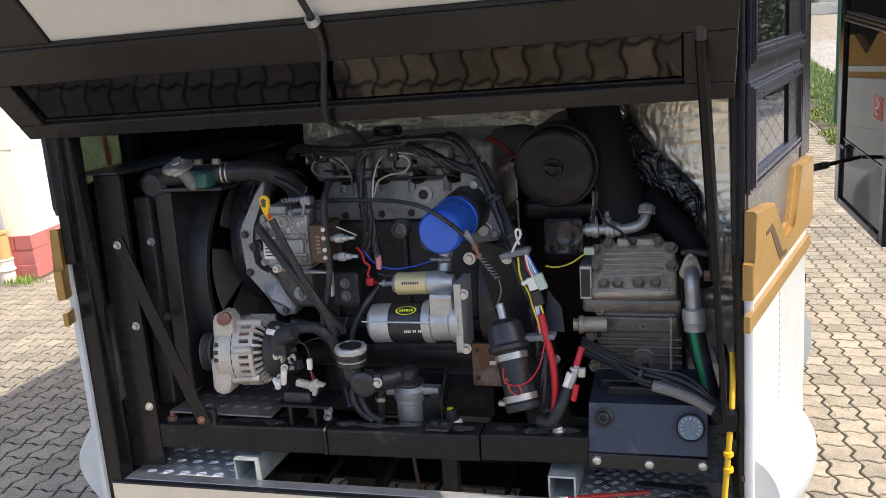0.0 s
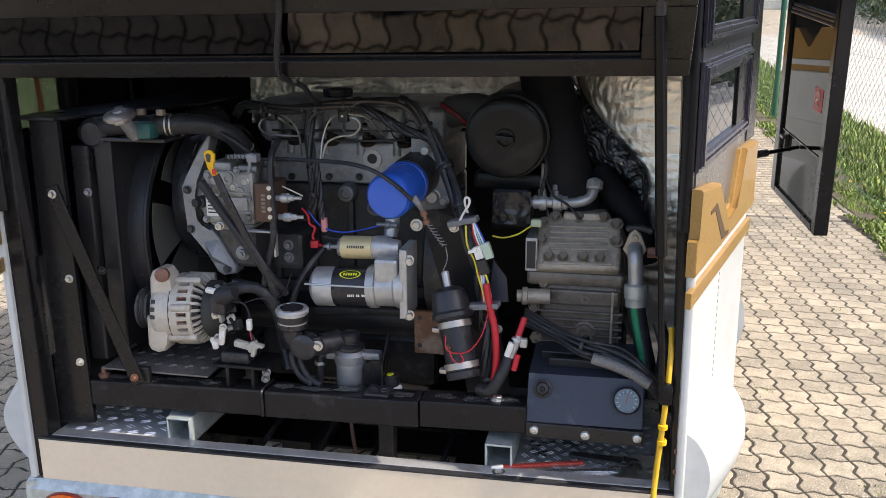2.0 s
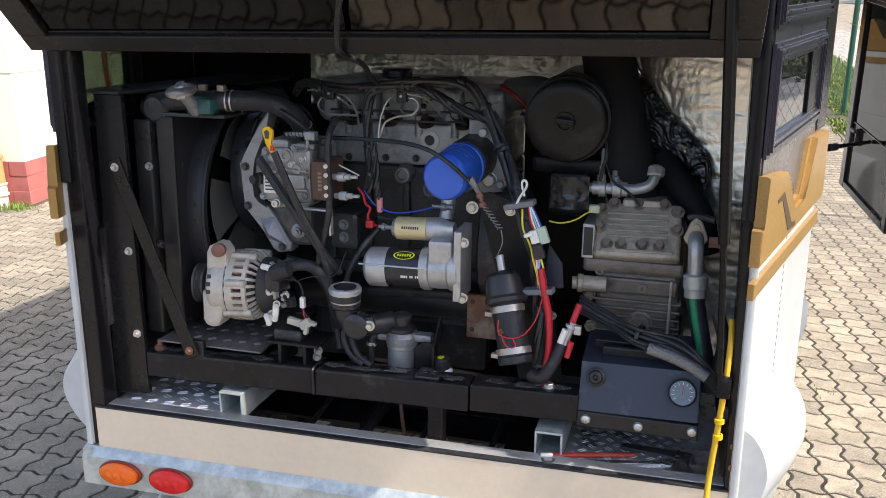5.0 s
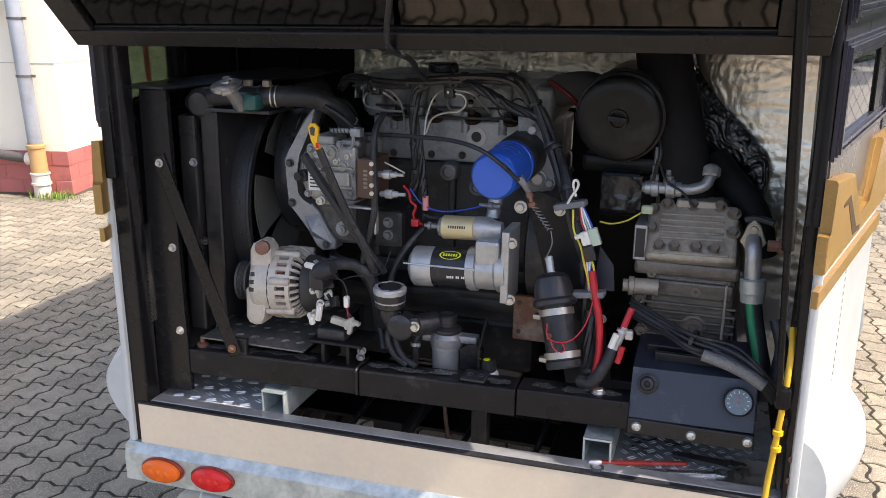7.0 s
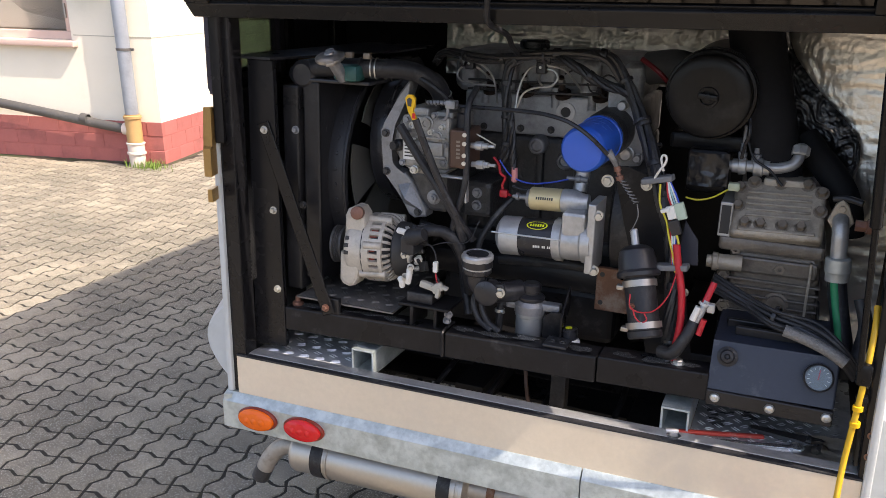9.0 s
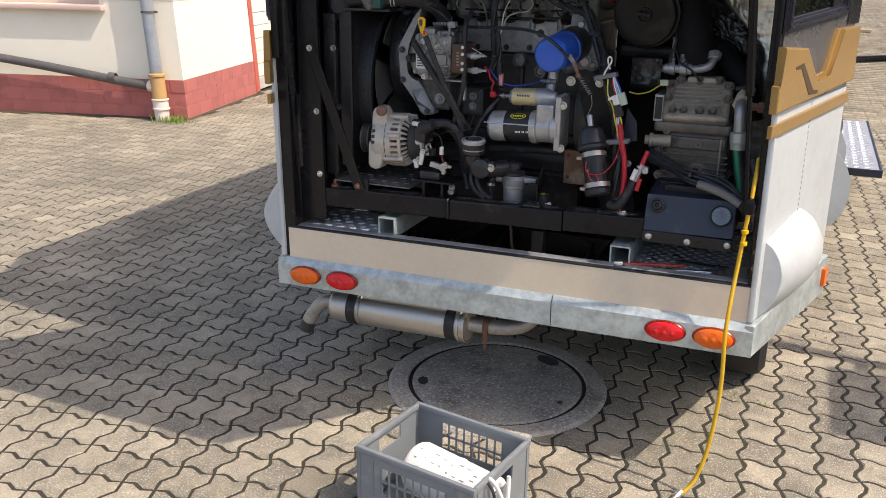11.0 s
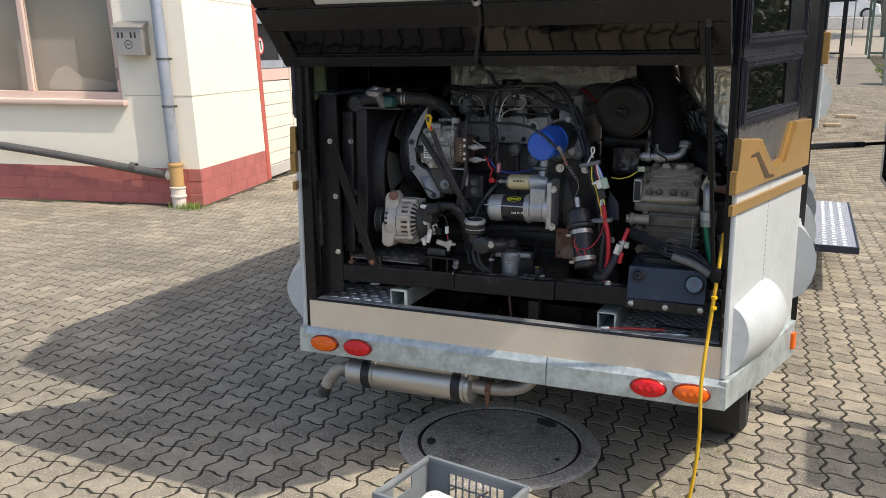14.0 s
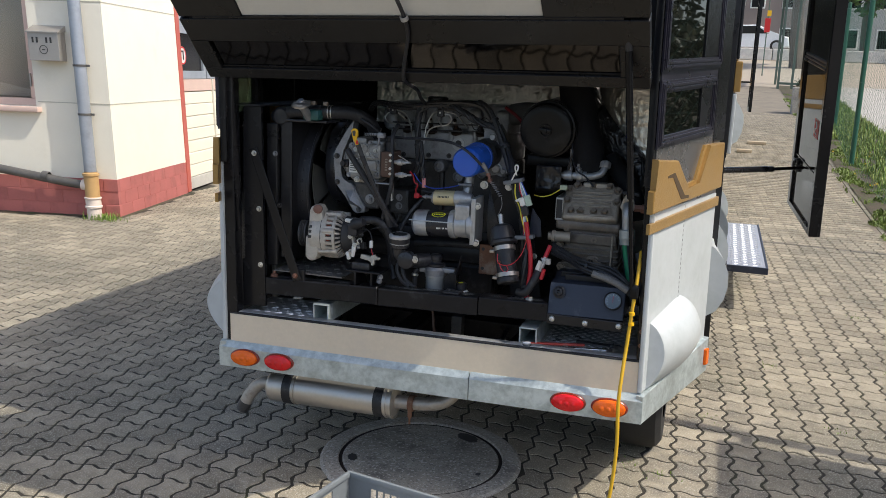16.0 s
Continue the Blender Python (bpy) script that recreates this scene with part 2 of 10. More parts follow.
BROWNPLATE = pbr("brown_pump_plate", (0.09, 0.05, 0.035), 0.5, 0.2, var=0.2, bump=0.2)
GOLDSTICK = pbr("gold_sticker_foil", (0.62, 0.52, 0.3), 0.4, 0.3, var=0.1, bump=0.05)
YELLOW = pbr("yellow_plastic", (0.8, 0.45, 0.01), 0.4, var=0.08, bump=0.05)
LIME = pbr("lime_yellow_print", (0.75, 0.78, 0.03), 0.5, var=0.03, bump=0)
REDWIRE = pbr("red_cable_sleeve", (0.5, 0.018, 0.03), 0.42, var=0.15, scale=30, bump=0.05)
PINKWIRE = pbr("pink_connector_sleeve", (0.75, 0.3, 0.3), 0.5, var=0.05, bump=0)
BLUEWIRE = pbr("blue_wire_sleeve", (0.03, 0.08, 0.5), 0.45, var=0.05, bump=0)
YELLOWWIRE = pbr("yellow_wire_sleeve", (0.7, 0.6, 0.05), 0.45, var=0.05, bump=0)
WHITEWIRE = pbr("white_plastic", (0.75, 0.74, 0.7), 0.45, var=0.05, bump=0.05)
GREENHOSE = pbr("green_hose_stripe", (0.01, 0.25, 0.1), 0.45, var=0.1, bump=0.1)
TEAL = pbr("coolant_teal_plastic", (0.02, 0.09, 0.085), 0.4, var=0.2, bump=0.1)
WHITEPRINT = pbr("white_print", (0.75, 0.75, 0.72), 0.6, var=0.03, bump=0)
DARKPRINT = pbr("dark_print", (0.035, 0.034, 0.034), 0.6, var=0.03, bump=0)
REDPRINT = pbr("red_sign_print", (0.6, 0.02, 0.02), 0.5, var=0.03, bump=0)
CARWHITE = pbr("white_car_paint", (0.75, 0.76, 0.78), 0.25, var=0.03, bump=0, coat=0.5)
TIMBER = pbr("weathered_timber", (0.46, 0.37, 0.26), 0.75, var=0.2, scale=10, bump=0.3)


def foil_material():
    """Crumpled aluminium foil."""
    m = pbr("aluminium_foil", (0.86, 0.8, 0.72), 0.36, 1.0, var=0.06, scale=9, bump=0.5, fine=80, rvar=0.2)
    return m


FOIL = foil_material()


# ---- building helpers ----
VEHICLE = []


def link_mesh(name, bm, material, sharp=32.0):
    bmesh.ops.remove_doubles(bm, verts=bm.verts, dist=1e-6)
    bmesh.ops.recalc_face_normals(bm, faces=bm.faces)
    lim = radians(sharp)
    for f in bm.faces:
        f.smooth = True
    for e in bm.edges:
        if len(e.link_faces) != 2:
            e.smooth = False
            continue
        a = e.calc_face_angle(0.0)
        p, q = sorted(f.calc_area() for f in e.link_faces)
        if a > lim or (a > 0.14 and q > 6 * p):
            e.smooth = False
    pts = [v.co for v in bm.verts]
    c = (Vector([min(p[i] for p in pts) for i in range(3)]) + Vector([max(p[i] for p in pts) for i in range(3)])) / 2
    bmesh.ops.translate(bm, verts=bm.verts, vec=-c)
    me = bpy.data.meshes.new(name)
    bm.to_mesh(me)
    bm.free()
    me.materials.append(material)
    ob = new(name, me)
    ob.location = c
    return ob




def origin_of(ob):
    p = Vector(ob.location)
    while ob.parent:
        ob = ob.parent
        p += Vector(ob.location)
    return p


def part(name, bm, material, parent, label=""):
    ob = link_mesh(name, bm, material)
    ob.location -= origin_of(parent)
    ob.parent = parent
    return tagged(ob, label)


def single(name, bm, material, label, category, group="", kind="", vehicle=False):
    ob = tagged(link_mesh(name, bm, material), label, category, group, kind)
    if vehicle:
        VEHICLE.append(ob)
    return ob


def thing(name, base, label, category, group="", kind="", vehicle=True):
    ob = tagged(new(name), label, category, group, kind)
    ob.location = base
    ob.empty_display_size = 0.05
    if vehicle:
        VEHICLE.append(ob)
    return ob


def B():
    return bmesh.new()


def add_verts_faces(bm, vs, fs):
    vv = [bm.verts.new(v) for v in vs]
    out = []
    for f in fs:
        try:
            out.append(bm.faces.new([vv[i] for i in f]))
        except ValueError:
            pass
    return vv, out


def box(bm, x0, x1, y0, y1, z0, z1, bev=0.0, m=None, seg=2):
    vs = [(x, y, z) for x in (x0, x1) for y in (y0, y1) for z in (z0, z1)]
    fs = [(0, 1, 3, 2), (4, 6, 7, 5), (0, 4, 5, 1), (2, 3, 7, 6), (0, 2, 6, 4), (1, 5, 7, 3)]
    vv, ff = add_verts_faces(bm, vs, fs)
    if m is not None:
        bmesh.ops.transform(bm, matrix=m, verts=vv)
    if bev:
        edges = list({e for f in ff for e in f.edges})
        bmesh.ops.bevel(bm, geom=edges, offset=bev, segments=seg, profile=0.5, affect="EDGES")
    return bm


def frame_axes(d):
    d = Vector(d).normalized()
    a = Vector((0, 0, 1)) if abs(d.z) < 0.9 else Vector((1, 0, 0))
    u = d.cross(a).normalized()
    return d, u, d.cross(u).normalized()


def lathe(bm, p, d, prof, seg=28, start=0.0):
    """Turns a profile of (radius, way along d) round the axis through p."""
    d, u, w = frame_axes(d)
    p = Vector(p)
    rings = []
    for r, h in prof:
        if r < 1e-5:
            rings.append([bm.verts.new(p + d * h)])
        else:
            rings.append([bm.verts.new(p + d * h + (u * math.cos(start + a) + w * math.sin(start + a)) * r) for a in (2 * math.pi * i / seg for i in range(seg))])
    for a, b in zip(rings, rings[1:]):
        for i in range(seg):
            j = (i + 1) % seg
            q = [a[i % len(a)], a[j % len(a)], b[j % len(b)], b[i % len(b)]]
            q = [v for k, v in enumerate(q) if v not in q[:k]]
            if len(q) > 2:
                bm.faces.new(q)
    return bm


def cyl(bm, p, q, r, r2=None, bev=0.0, seg=24, caps=True):
    p, q = Vector(p), Vector(q)
    h = (q - p).length
    r2 = r if r2 is None else r2
    if bev:
        prof = [(0, 0), (r - bev, 0), (r, bev), (r2, h - bev), (r2 - bev, h), (0, h)]
    else:
        prof = [(0, 0), (r, 0), (r2, h), (0, h)]
    if not caps:
        prof = prof[1:-1]
    return lathe(bm, p, q - p, prof, seg)


def smooth_path(pts, n=6):
    pts = [Vector(p) for p in pts]
    if len(pts) < 3:
        return pts
    out = []
    ext = [2 * pts[0] - pts[1], *pts, 2 * pts[-1] - pts[-2]]
    for a, b, c, d in zip(ext, ext[1:], ext[2:], ext[3:]):
        for i in range(n):
            t = i / n
            out.append(0.5 * (2 * b + (c - a) * t + (2 * a - 5 * b + 4 * c - d) * t * t + (3 * b - a - 3 * c + d) * t ** 3))
    out.append(pts[-1])
    return out


def tube(bm, pts, r, seg=8, n=6, ribs=0.0, hollow=False):
    """A tube along a smooth path; r may be a function of 0..1. ribs: depth of corrugation."""
    path = smooth_path(pts, n)
    u = None
    rings = []
    for i, p in enumerate(path):
        d = (path[min(i + 1, len(path) - 1)] - path[max(i - 1, 0)]).normalized()
        if u is None:
            _, u, _ = frame_axes(d)
        u = (u - d * u.dot(d)).normalized()
        w = d.cross(u)
        rr = r(i / (len(path) - 1)) if callable(r) else r
        if ribs and i % 2:
            rr -= ribs
        rings.append([bm.verts.new(p + (u * math.cos(a) + w * math.sin(a)) * rr) for a in (2 * math.pi * k / seg for k in range(seg))])
    for a, b in zip(rings, rings[1:]):
        for k in range(seg):
            bm.faces.new((a[k], a[(k + 1) % seg], b[(k + 1) % seg], b[k]))
    if not hollow:
        bm.faces.new(rings[0][::-1])
        bm.faces.new(rings[-1])
    return bm


def prism(bm, poly, m, depth, bev=0.0):
    """A plate with the outline poly in the plane of m's x and y, thick along its z."""
    n = len(poly)
    vv = [bm.verts.new(m @ Vector((x, y, 0))) for x, y in poly] + [bm.verts.new(m @ Vector((x, y, depth))) for x, y in poly]
    ff = [bm.faces.new(vv[:n][::-1]), bm.faces.new(vv[n:])]
    for i in range(n):
        j = (i + 1) % n
        ff.append(bm.faces.new((vv[i], vv[j], vv[n + j], vv[n + i])))
    if bev:
        edges = [e for e in ff[1].edges]
        bmesh.ops.bevel(bm, geom=edges, offset=bev, segments=2, profile=0.5, affect="EDGES")
    return bm


def plane_matrix(o, x, y):
    x, y = Vector(x).normalized(), Vector(y)
    y = (y - x * y.dot(x)).normalized()
    z = x.cross(y)
    m = Matrix((x, y, z)).transposed().to_4x4()
    m.translation = o
    return m


FACE = lambda x, y, z: plane_matrix((x, y, z), (1, 0, 0), (0, 0, 1))  # looks towards -y


def bolt(bm, p, d=(0, -1, 0), r=0.008, h=0.006, washer=True):
    d = Vector(d).normalized()
    p = Vector(p)
    if washer:
        cyl(bm, p, p + d * 0.002, r * 1.45, seg=16)
        p = p + d * 0.002
    lathe(bm, p, d, [(0, 0), (r, 0), (r, h * 0.8), (r * 0.85, h), (0, h)], 6)
    return bm


def ring_band(bm, p, d, r, w, t):
    """A hose clip: a band of width w and thickness t round a pipe of radius r."""
    return lathe(bm, p, d, [(r, -w / 2), (r + t, -w / 2), (r + t, w / 2), (r, w / 2), (r, -w / 2)], 24)


def panel_with_hole(bm, m, w0, w1, h0, h1, a0, a1, b0, b1, depth):
    """A slab over (w0..w1, h0..h1) with an opening (a0..a1, b0..b1) through it."""
    outer = [(w0, h0), (w1, h0), (w1, h1), (w0, h1)]
    inner = [(a0, b0), (a1, b0), (a1, b1), (a0, b1)]
    vs = [[bm.verts.new(m @ Vector((x, y, z))) for x, y in loop] for z in (0, depth) for loop in (outer, inner)]
    o0, i0, o1, i1 = vs
    for k in range(4):
        j = (k + 1) % 4
        bm.faces.new((o0[k], o0[j], i0[j], i0[k]))
        bm.faces.new((o1[k], o1[j], i1[j], i1[k]))
        bm.faces.new((o0[k], o0[j], o1[j], o1[k]))
        bm.faces.new((i0[k], i0[j], i1[j], i1[k]))
    return bm

# ---- ground and distance ----
KERB = lambda y: min(1.96 + 0.125 * y, 2.6)    # line along which the paving ends
FARSIDE = lambda y: 1.96 + 0.088 * y           # line of the yard beyond the fence
bm = B()
add_verts_faces(bm, [(-400, -400, -0.002), (400, -400, -0.002), (400, 400, -0.002), (-400, 400, -0.002)], [(0, 1, 2, 3)])
ground = single("ground", bm, JOINT, "sandy brown bedding under the grey block paving", "ground", kind="structure")



def rise(y):
    """The yard climbs gently ahead of the train."""
    return 0.06 * max(0.0, y - 6.5) - 0.06 * 1.0 * (1 - math.exp(-max(0.0, y - 6.5)))


def strip(name, inner, outer, y0, y1, z, material, label, cat):
    """A band of ground between two lines along the yard."""
    bm = B()
    n = 80
    vs = [(line(y0 + (y1 - y0) * i / n), y0 + (y1 - y0) * i / n, z + rise(y0 + (y1 - y0) * i / n)) for i in range(n + 1) for line in (inner, outer)]
    add_verts_faces(bm, vs, [(2 * i, 2 * i + 1, 2 * i + 3, 2 * i + 2) for i in range(n)])
    return single(name, bm, material, label, cat, kind="structure")


strip("verge", lambda y: KERB(y) + 0.05, lambda y: KERB(y) + 1.4, -6, 32, 0.015, SOIL, "weedy soil verge along the fence", "verge")
strip("road", lambda y: KERB(y) + 1.4, lambda y: FARSIDE(y) + 5.6, -20, 60, 0.02, ROADWAY, "pale sunlit concrete yard behind the fence", "road")
strip("bank", lambda y: FARSIDE(y) + 5.6, lambda y: FARSIDE(y) + 30, -20, 60, 0.05, SOIL, "weedy brown bank beyond the concrete yard", "bank")
bm = B()
rk = random.Random(4)
for i in range(40):
    y = -3 + i * 0.5
    box(bm, 0, 0.05, 0.004, 0.496, -0.05, 0.006 + rk.uniform(-0.004, 0.004), 0.006, m=plane_matrix((KERB(y), y, rise(y)), (0.5, KERB(y) - KERB(y + 0.5), 0), (KERB(y + 0.5) - KERB(y), 0.5, rise(y + 0.5) - rise(y))))
single("kerb", bm, pbr("mossy_edging", (0.2, 0.18, 0.14), 0.9, var=0.4, scale=9, bump=0.6, stain=(0.06, 0.07, 0.03), amount=0.5, wear=5), "low weathered concrete edging stones beside the verge", "kerb", kind="structure")

# ---- building with the downpipe ----
BO = Vector((-4.43, 4.13, 0.0))
BA = radians(13)
LEAN = -0.066


def bw(u, v, w):
    """Building coordinates (right along the front, back, up) to the world; the walls lean with the fall of the yard."""
    return Vector((BO.x + u * math.cos(BA) - v * math.sin(BA) + LEAN * w, BO.y + u * math.sin(BA) + v * math.cos(BA), w))


def to_building(bm):
    for v in bm.verts:
        v.co = bw(*v.co)
    return bm


# front wall with the window opening, side wall with the garage opening
W0, W1, WB, WT = -3.0, -0.72, 1.02, 2.35     # window
bm = B()
panel_with_hole(bm, plane_matrix((0, 0.3, 0), (1, 0, 0), (0, 0, 1)), -9, 0, 0.36, 4.2, W0, W1, WB, WT, 0.3)
wall_front = single("wall_front", to_building(bm), PLASTER, "cream rendered building front with fine horizontal joints", "wall", kind="structure")
bm = B()
box(bm, -0.3, 0.0, 0.3, 1.70, 0.36, 4.2)
box(bm, -0.3, -0.02, 1.70, 5.5, 2.6, 4.2)
box(bm, -0.3, 0.0, 5.5, 9, 0, 4.2)
wall_side = single("wall_side", to_building(bm), PLASTER, "sunlit cream rendered side of the building", "wall", kind="structure")
bm = B()
box(bm, -9, -0.3, 8.7, 9, 0, 4.2)
box(bm, -9, -8.7, 0.3, 8.7, 0, 4.2)
box(bm, -9.2, 0.2, -0.2, 9.2, 4.2, 4.4)
single("roof", to_building(bm), PLASTER, "plain flat roof and rear walls of the building", "roof", kind="structure")
for w in (1.06, 1.98):
    bm = B()
    box(bm, -0.7 if w < 1.5 else -0.68, 0.003, -0.003, 0.002, w, w + 0.008)
    box(bm, -0.002, 0.003, -0.003, 1.70, w, w + 0.008)
    tagged(part("joint_line", to_building(bm), pbr("render_joint_grey", (0.5, 0.47, 0.38), 0.8), wall_front))
# red block plinth
bm = B()
box(bm, -9, -0.001, 0.001, 0.3, 0, 0.37)
box(bm, -0.3, -0.001, 0.3, 1.72, 0, 0.37)
plinth = single("plinth", to_building(bm), PLINTH_JOINT, "red painted block plinth at the foot of the wall", "plinth", kind="structure")
rng = random.Random(4)
for row in range(3):
    z0, z1 = 0.002 + row * 0.122, 0.122 + row * 0.122 - 0.002
    u = 0.0 - (0.0 if row % 2 else 0.14)
    first = True
    while u > -5.2:
        L = 0.275
        bm = B()
        box(bm, u - L + 0.002, u - 0.002 if not first or row % 2 == 0 else u, -0.001 - rng.random() * 0.0025, 0.05, z0, z1, 0.003)
        part("block", to_building(bm), PLINTH, plinth)
        u -= L
        first = False
    v = 0.0 if row % 2 == 0 else 0.14
    while v < 1.62:
        bm = B()
        box(bm, -0.05, 0.001 + rng.random() * 0.0025, v + 0.002, min(v + 0.273, 1.70), z0, z1, 0.003)
        part("block", to_building(bm), PLINTH, plinth)
        v += 0.275
    if row % 2 == 0:
        bm = B()
        box(bm, -0.136, 0.004, -0.006, 0.05, z0, z1, 0.004)
        part("block", to_building(bm), PLINTH, plinth)

# soil gathered along the foot of the wall
bm = B()
edge = []
for i in range(181):
    u = -5.2 + 5.2 * i / 180
    w = 0.03 + 0.025 * noise.noise(Vector((u * 4, 0, 3))) + 0.012 * noise.noise(Vector((u * 19, 0, 5)))
    edge.append([bm.verts.new(p) for p in ((u, -0.003, 0.014 + 0.006 * noise.noise(Vector((u * 12, 1, 1)))), (u, -0.003 - w * 0.6, 0.009), (u, -0.003 - w, 0.0))])
for i in range(61):
    v = 1.7 * i / 60
    w = 0.022 + 0.016 * noise.noise(Vector((v * 5, 2, 3))) + 0.01 * noise.noise(Vector((v * 19, 2, 5)))
    edge.append([bm.verts.new(p) for p in ((0.004, v, 0.012), (0.004 + w * 0.6, v, 0.008), (0.004 + w, v - 0.003, 0.0))])
for p, q in zip(edge, edge[1:]):
    for i in range(2):
        bm.faces.new((p[i], q[i], q[i + 1], p[i + 1]))
single("wall_foot_soil", to_building(bm), SOIL, "dark soil gathered along the foot of the wall", "soil", kind="structure")

# window
win = thing("window_1", bw((W0 + W1) / 2, 0, WB), "pink-framed window with grey blinds behind the panes", "window", kind="structure", vehicle=False)
for a, b, c, d in ((W0, W1, WB, WB + 0.07), (W0, W1, WT - 0.07, WT), (W0, W0 + 0.07, WB + 0.07, WT - 0.07), (W1 - 0.07, W1, WB + 0.07, WT - 0.07),
                   (-1.755, -1.695, WB + 0.07, WT - 0.07)):
    bm = B()
    box(bm, a, b, 0.05, 0.12, c, d, 0.006)
    part("window_frame", to_building(bm), SILLPINK, win)
for a, b in ((W0 + 0.07, -1.755), (-1.695, W1 - 0.07)):
    bm = B()
    box(bm, a, b, 0.08, 0.088, WB + 0.07, WT - 0.07)
    part("pane", to_building(bm), GREYGLASS, win).visible_shadow = False
bm = B()
box(bm, W0 - 0.1, W1 + 0.05, -0.07, 0.05, WB - 0.055, WB - 0.004, 0.008)
part("window_sill", to_building(bm), SILLPINK, win)
# drawn roller blind with a crooked lower part and a folded paper on the inner ledge
bm = B()
box(bm, W0 + 0.02, W1 - 0.02, 0.19, 0.196, WB + 0.02, WT - 0.02)
part("blind", to_building(bm), pbr("grey_blind_fabric", (0.46, 0.415, 0.375), 0.8, var=0.1, scale=1.5, bump=0.05, stain=(0.38, 0.34, 0.3), amount=0.4, wear=0.9), win)
bm = B()
prism(bm, [(-1.6, 1.16), (-1.5, 1.3), (-1.38, 1.34), (-1.25, 1.24), (-0.82, 1.16), (-0.82, 1.1), (-1.6, 1.1)], plane_matrix((0, 0.18, 0), (1, 0, 0), (0, 0, 1)), 0.004)
part("paper", to_building(bm), pbr("pale_folded_paper", (0.6, 0.55, 0.5), 0.8, var=0.12, scale=4), win, "pale folded paper behind the glass")
bm = B()
box(bm, W1 - 0.06, W1 - 0.045, 0.03, 0.05, 1.2, 1.32, 0.003)
part("window_handle", to_building(bm), STEELBOX, win)

# garage door in the side wall
GV = 1.70
door = thing("door_1", bw(-0.1, GV + 0.8, 0), "cream slatted garage door with a red frame", "door", kind="structure", vehicle=False)
bm = B()
box(bm, -0.12, 0.012, GV, GV + 0.1, 0.02, 2.6, 0.004)
box(bm, -0.12, 0.012, GV + 0.1, 5.5, 2.5, 2.6, 0.004)
part("door_frame", to_building(bm), DOORRED, door)
for i in range(7):
    bm = B()
    box(bm, -0.12, -0.05 + 0.002 * (i % 2), GV + 0.105, 5.45, 0.16 + i * 0.14, 0.155 + (i + 1) * 0.14, 0.008)
    part("slat", to_building(bm), SLAT, door)
bm = B()
box(bm, -0.12, -0.04, GV + 0.105, 5.45, 0.02, 0.155, 0.006)
part("threshold_board", to_building(bm), pbr("grey_board", (0.5, 0.48, 0.44), 0.7), door)
bm = B()
box(bm, -0.12, -0.045, GV + 0.105, 5.45, 1.145, 1.285, 0.006)
part("rail", to_building(bm), SILLPINK, door)
for v in (2.84, 4.0):
    bm = B()
    box(bm, -0.055, -0.03, v, v + 0.025, 0.16, 1.285, 0.003)
    part("guide_bar", to_building(bm), pbr("cream_guide_bar", (0.62, 0.58, 0.5), 0.6), door)
GREYFRAME = pbr("grey_window_frame", (0.3, 0.33, 0.37), 0.5)
for v0, v1 in ((GV + 0.11, 2.66), (2.70, 3.6), (3.64, 4.5)):
    bm = B()
    panel_with_hole(bm, plane_matrix((-0.04, 0, 0), (0, 1, 0), (0, 0, 1)), v0, v1, 1.29, 2.4, v0 + 0.07, v1 - 0.07, 1.38, 1.8, -0.06)
    part("window_frame", to_building(bm), GREYFRAME, door)
    bm = B()
    box(bm, -0.075, -0.065, v0 + 0.07, v1 - 0.07, 1.38, 1.8)
    part("pane", to_building(bm), BLACKGLOSS, door)
SV, SW = 1.92, 1.55
bm = B()
lathe(bm, (-0.03, SV, SW), (1, 0, 0), [(0, 0), (0.1, 0), (0.1, 0.004), (0, 0.004)], 28)
sign = single("round_sign", to_building(bm), WHITEPRINT, "small round white prohibition sign with a red rim", "sign")
bm = B()
lathe(bm, (-0.025, SV, SW), (1, 0, 0), [(0.085, 0), (0.1, 0), (0.1, 0.003), (0.085, 0.003), (0.085, 0)], 28)
part("rim", to_building(bm), REDPRINT, sign)
bm = B()
for a0, a1, b0, b1 in ((-0.035, 0.03, 0.035, 0.055), (0.005, 0.03, -0.05, 0.035)):
    box(bm, -0.025, -0.021, SV + a0, SV + a1, SW + b0, SW + b1)
part("symbol", to_building(bm), DARKPRINT, sign)

# downpipe, branch pipe, ashtray
pipe = thing("downpipe", bw(-0.2, -0.1, 0), "grey zinc downpipe with ochre and pale sleeves at its foot", "pipe", vehicle=False)
PU, PV = -0.21, -0.085
bm = B()
tube(bm, [(PU, PV, 0.42), (PU, PV, 1.4), (PU, PV, 4.15)], 0.056, 20)
part("pipe", to_building(bm), PIPEGREY, pipe)
bm = B()
lathe(bm, (PU, PV, 0.2), (0, 0, 1), [(0.066, 0), (0.066, 0.2), (0.075, 0.205), (0.075, 0.225), (0.06, 0.23), (0.06, 0.24)], 24)
part("ochre_sleeve", to_building(bm), CLAYPIPE, pipe)
bm = B()
lathe(bm, (PU, PV, 0.0), (0, 0, 1), [(0.066, -0.02), (0.066, 0.1), (0.078, 0.105), (0.078, 0.12), (0.07, 0.125), (0.07, 0.185), (0.078, 0.19), (0.078, 0.2), (0.06, 0.205)], 24)
part("pale_sleeve", to_building(bm), PALEPIPE, pipe)
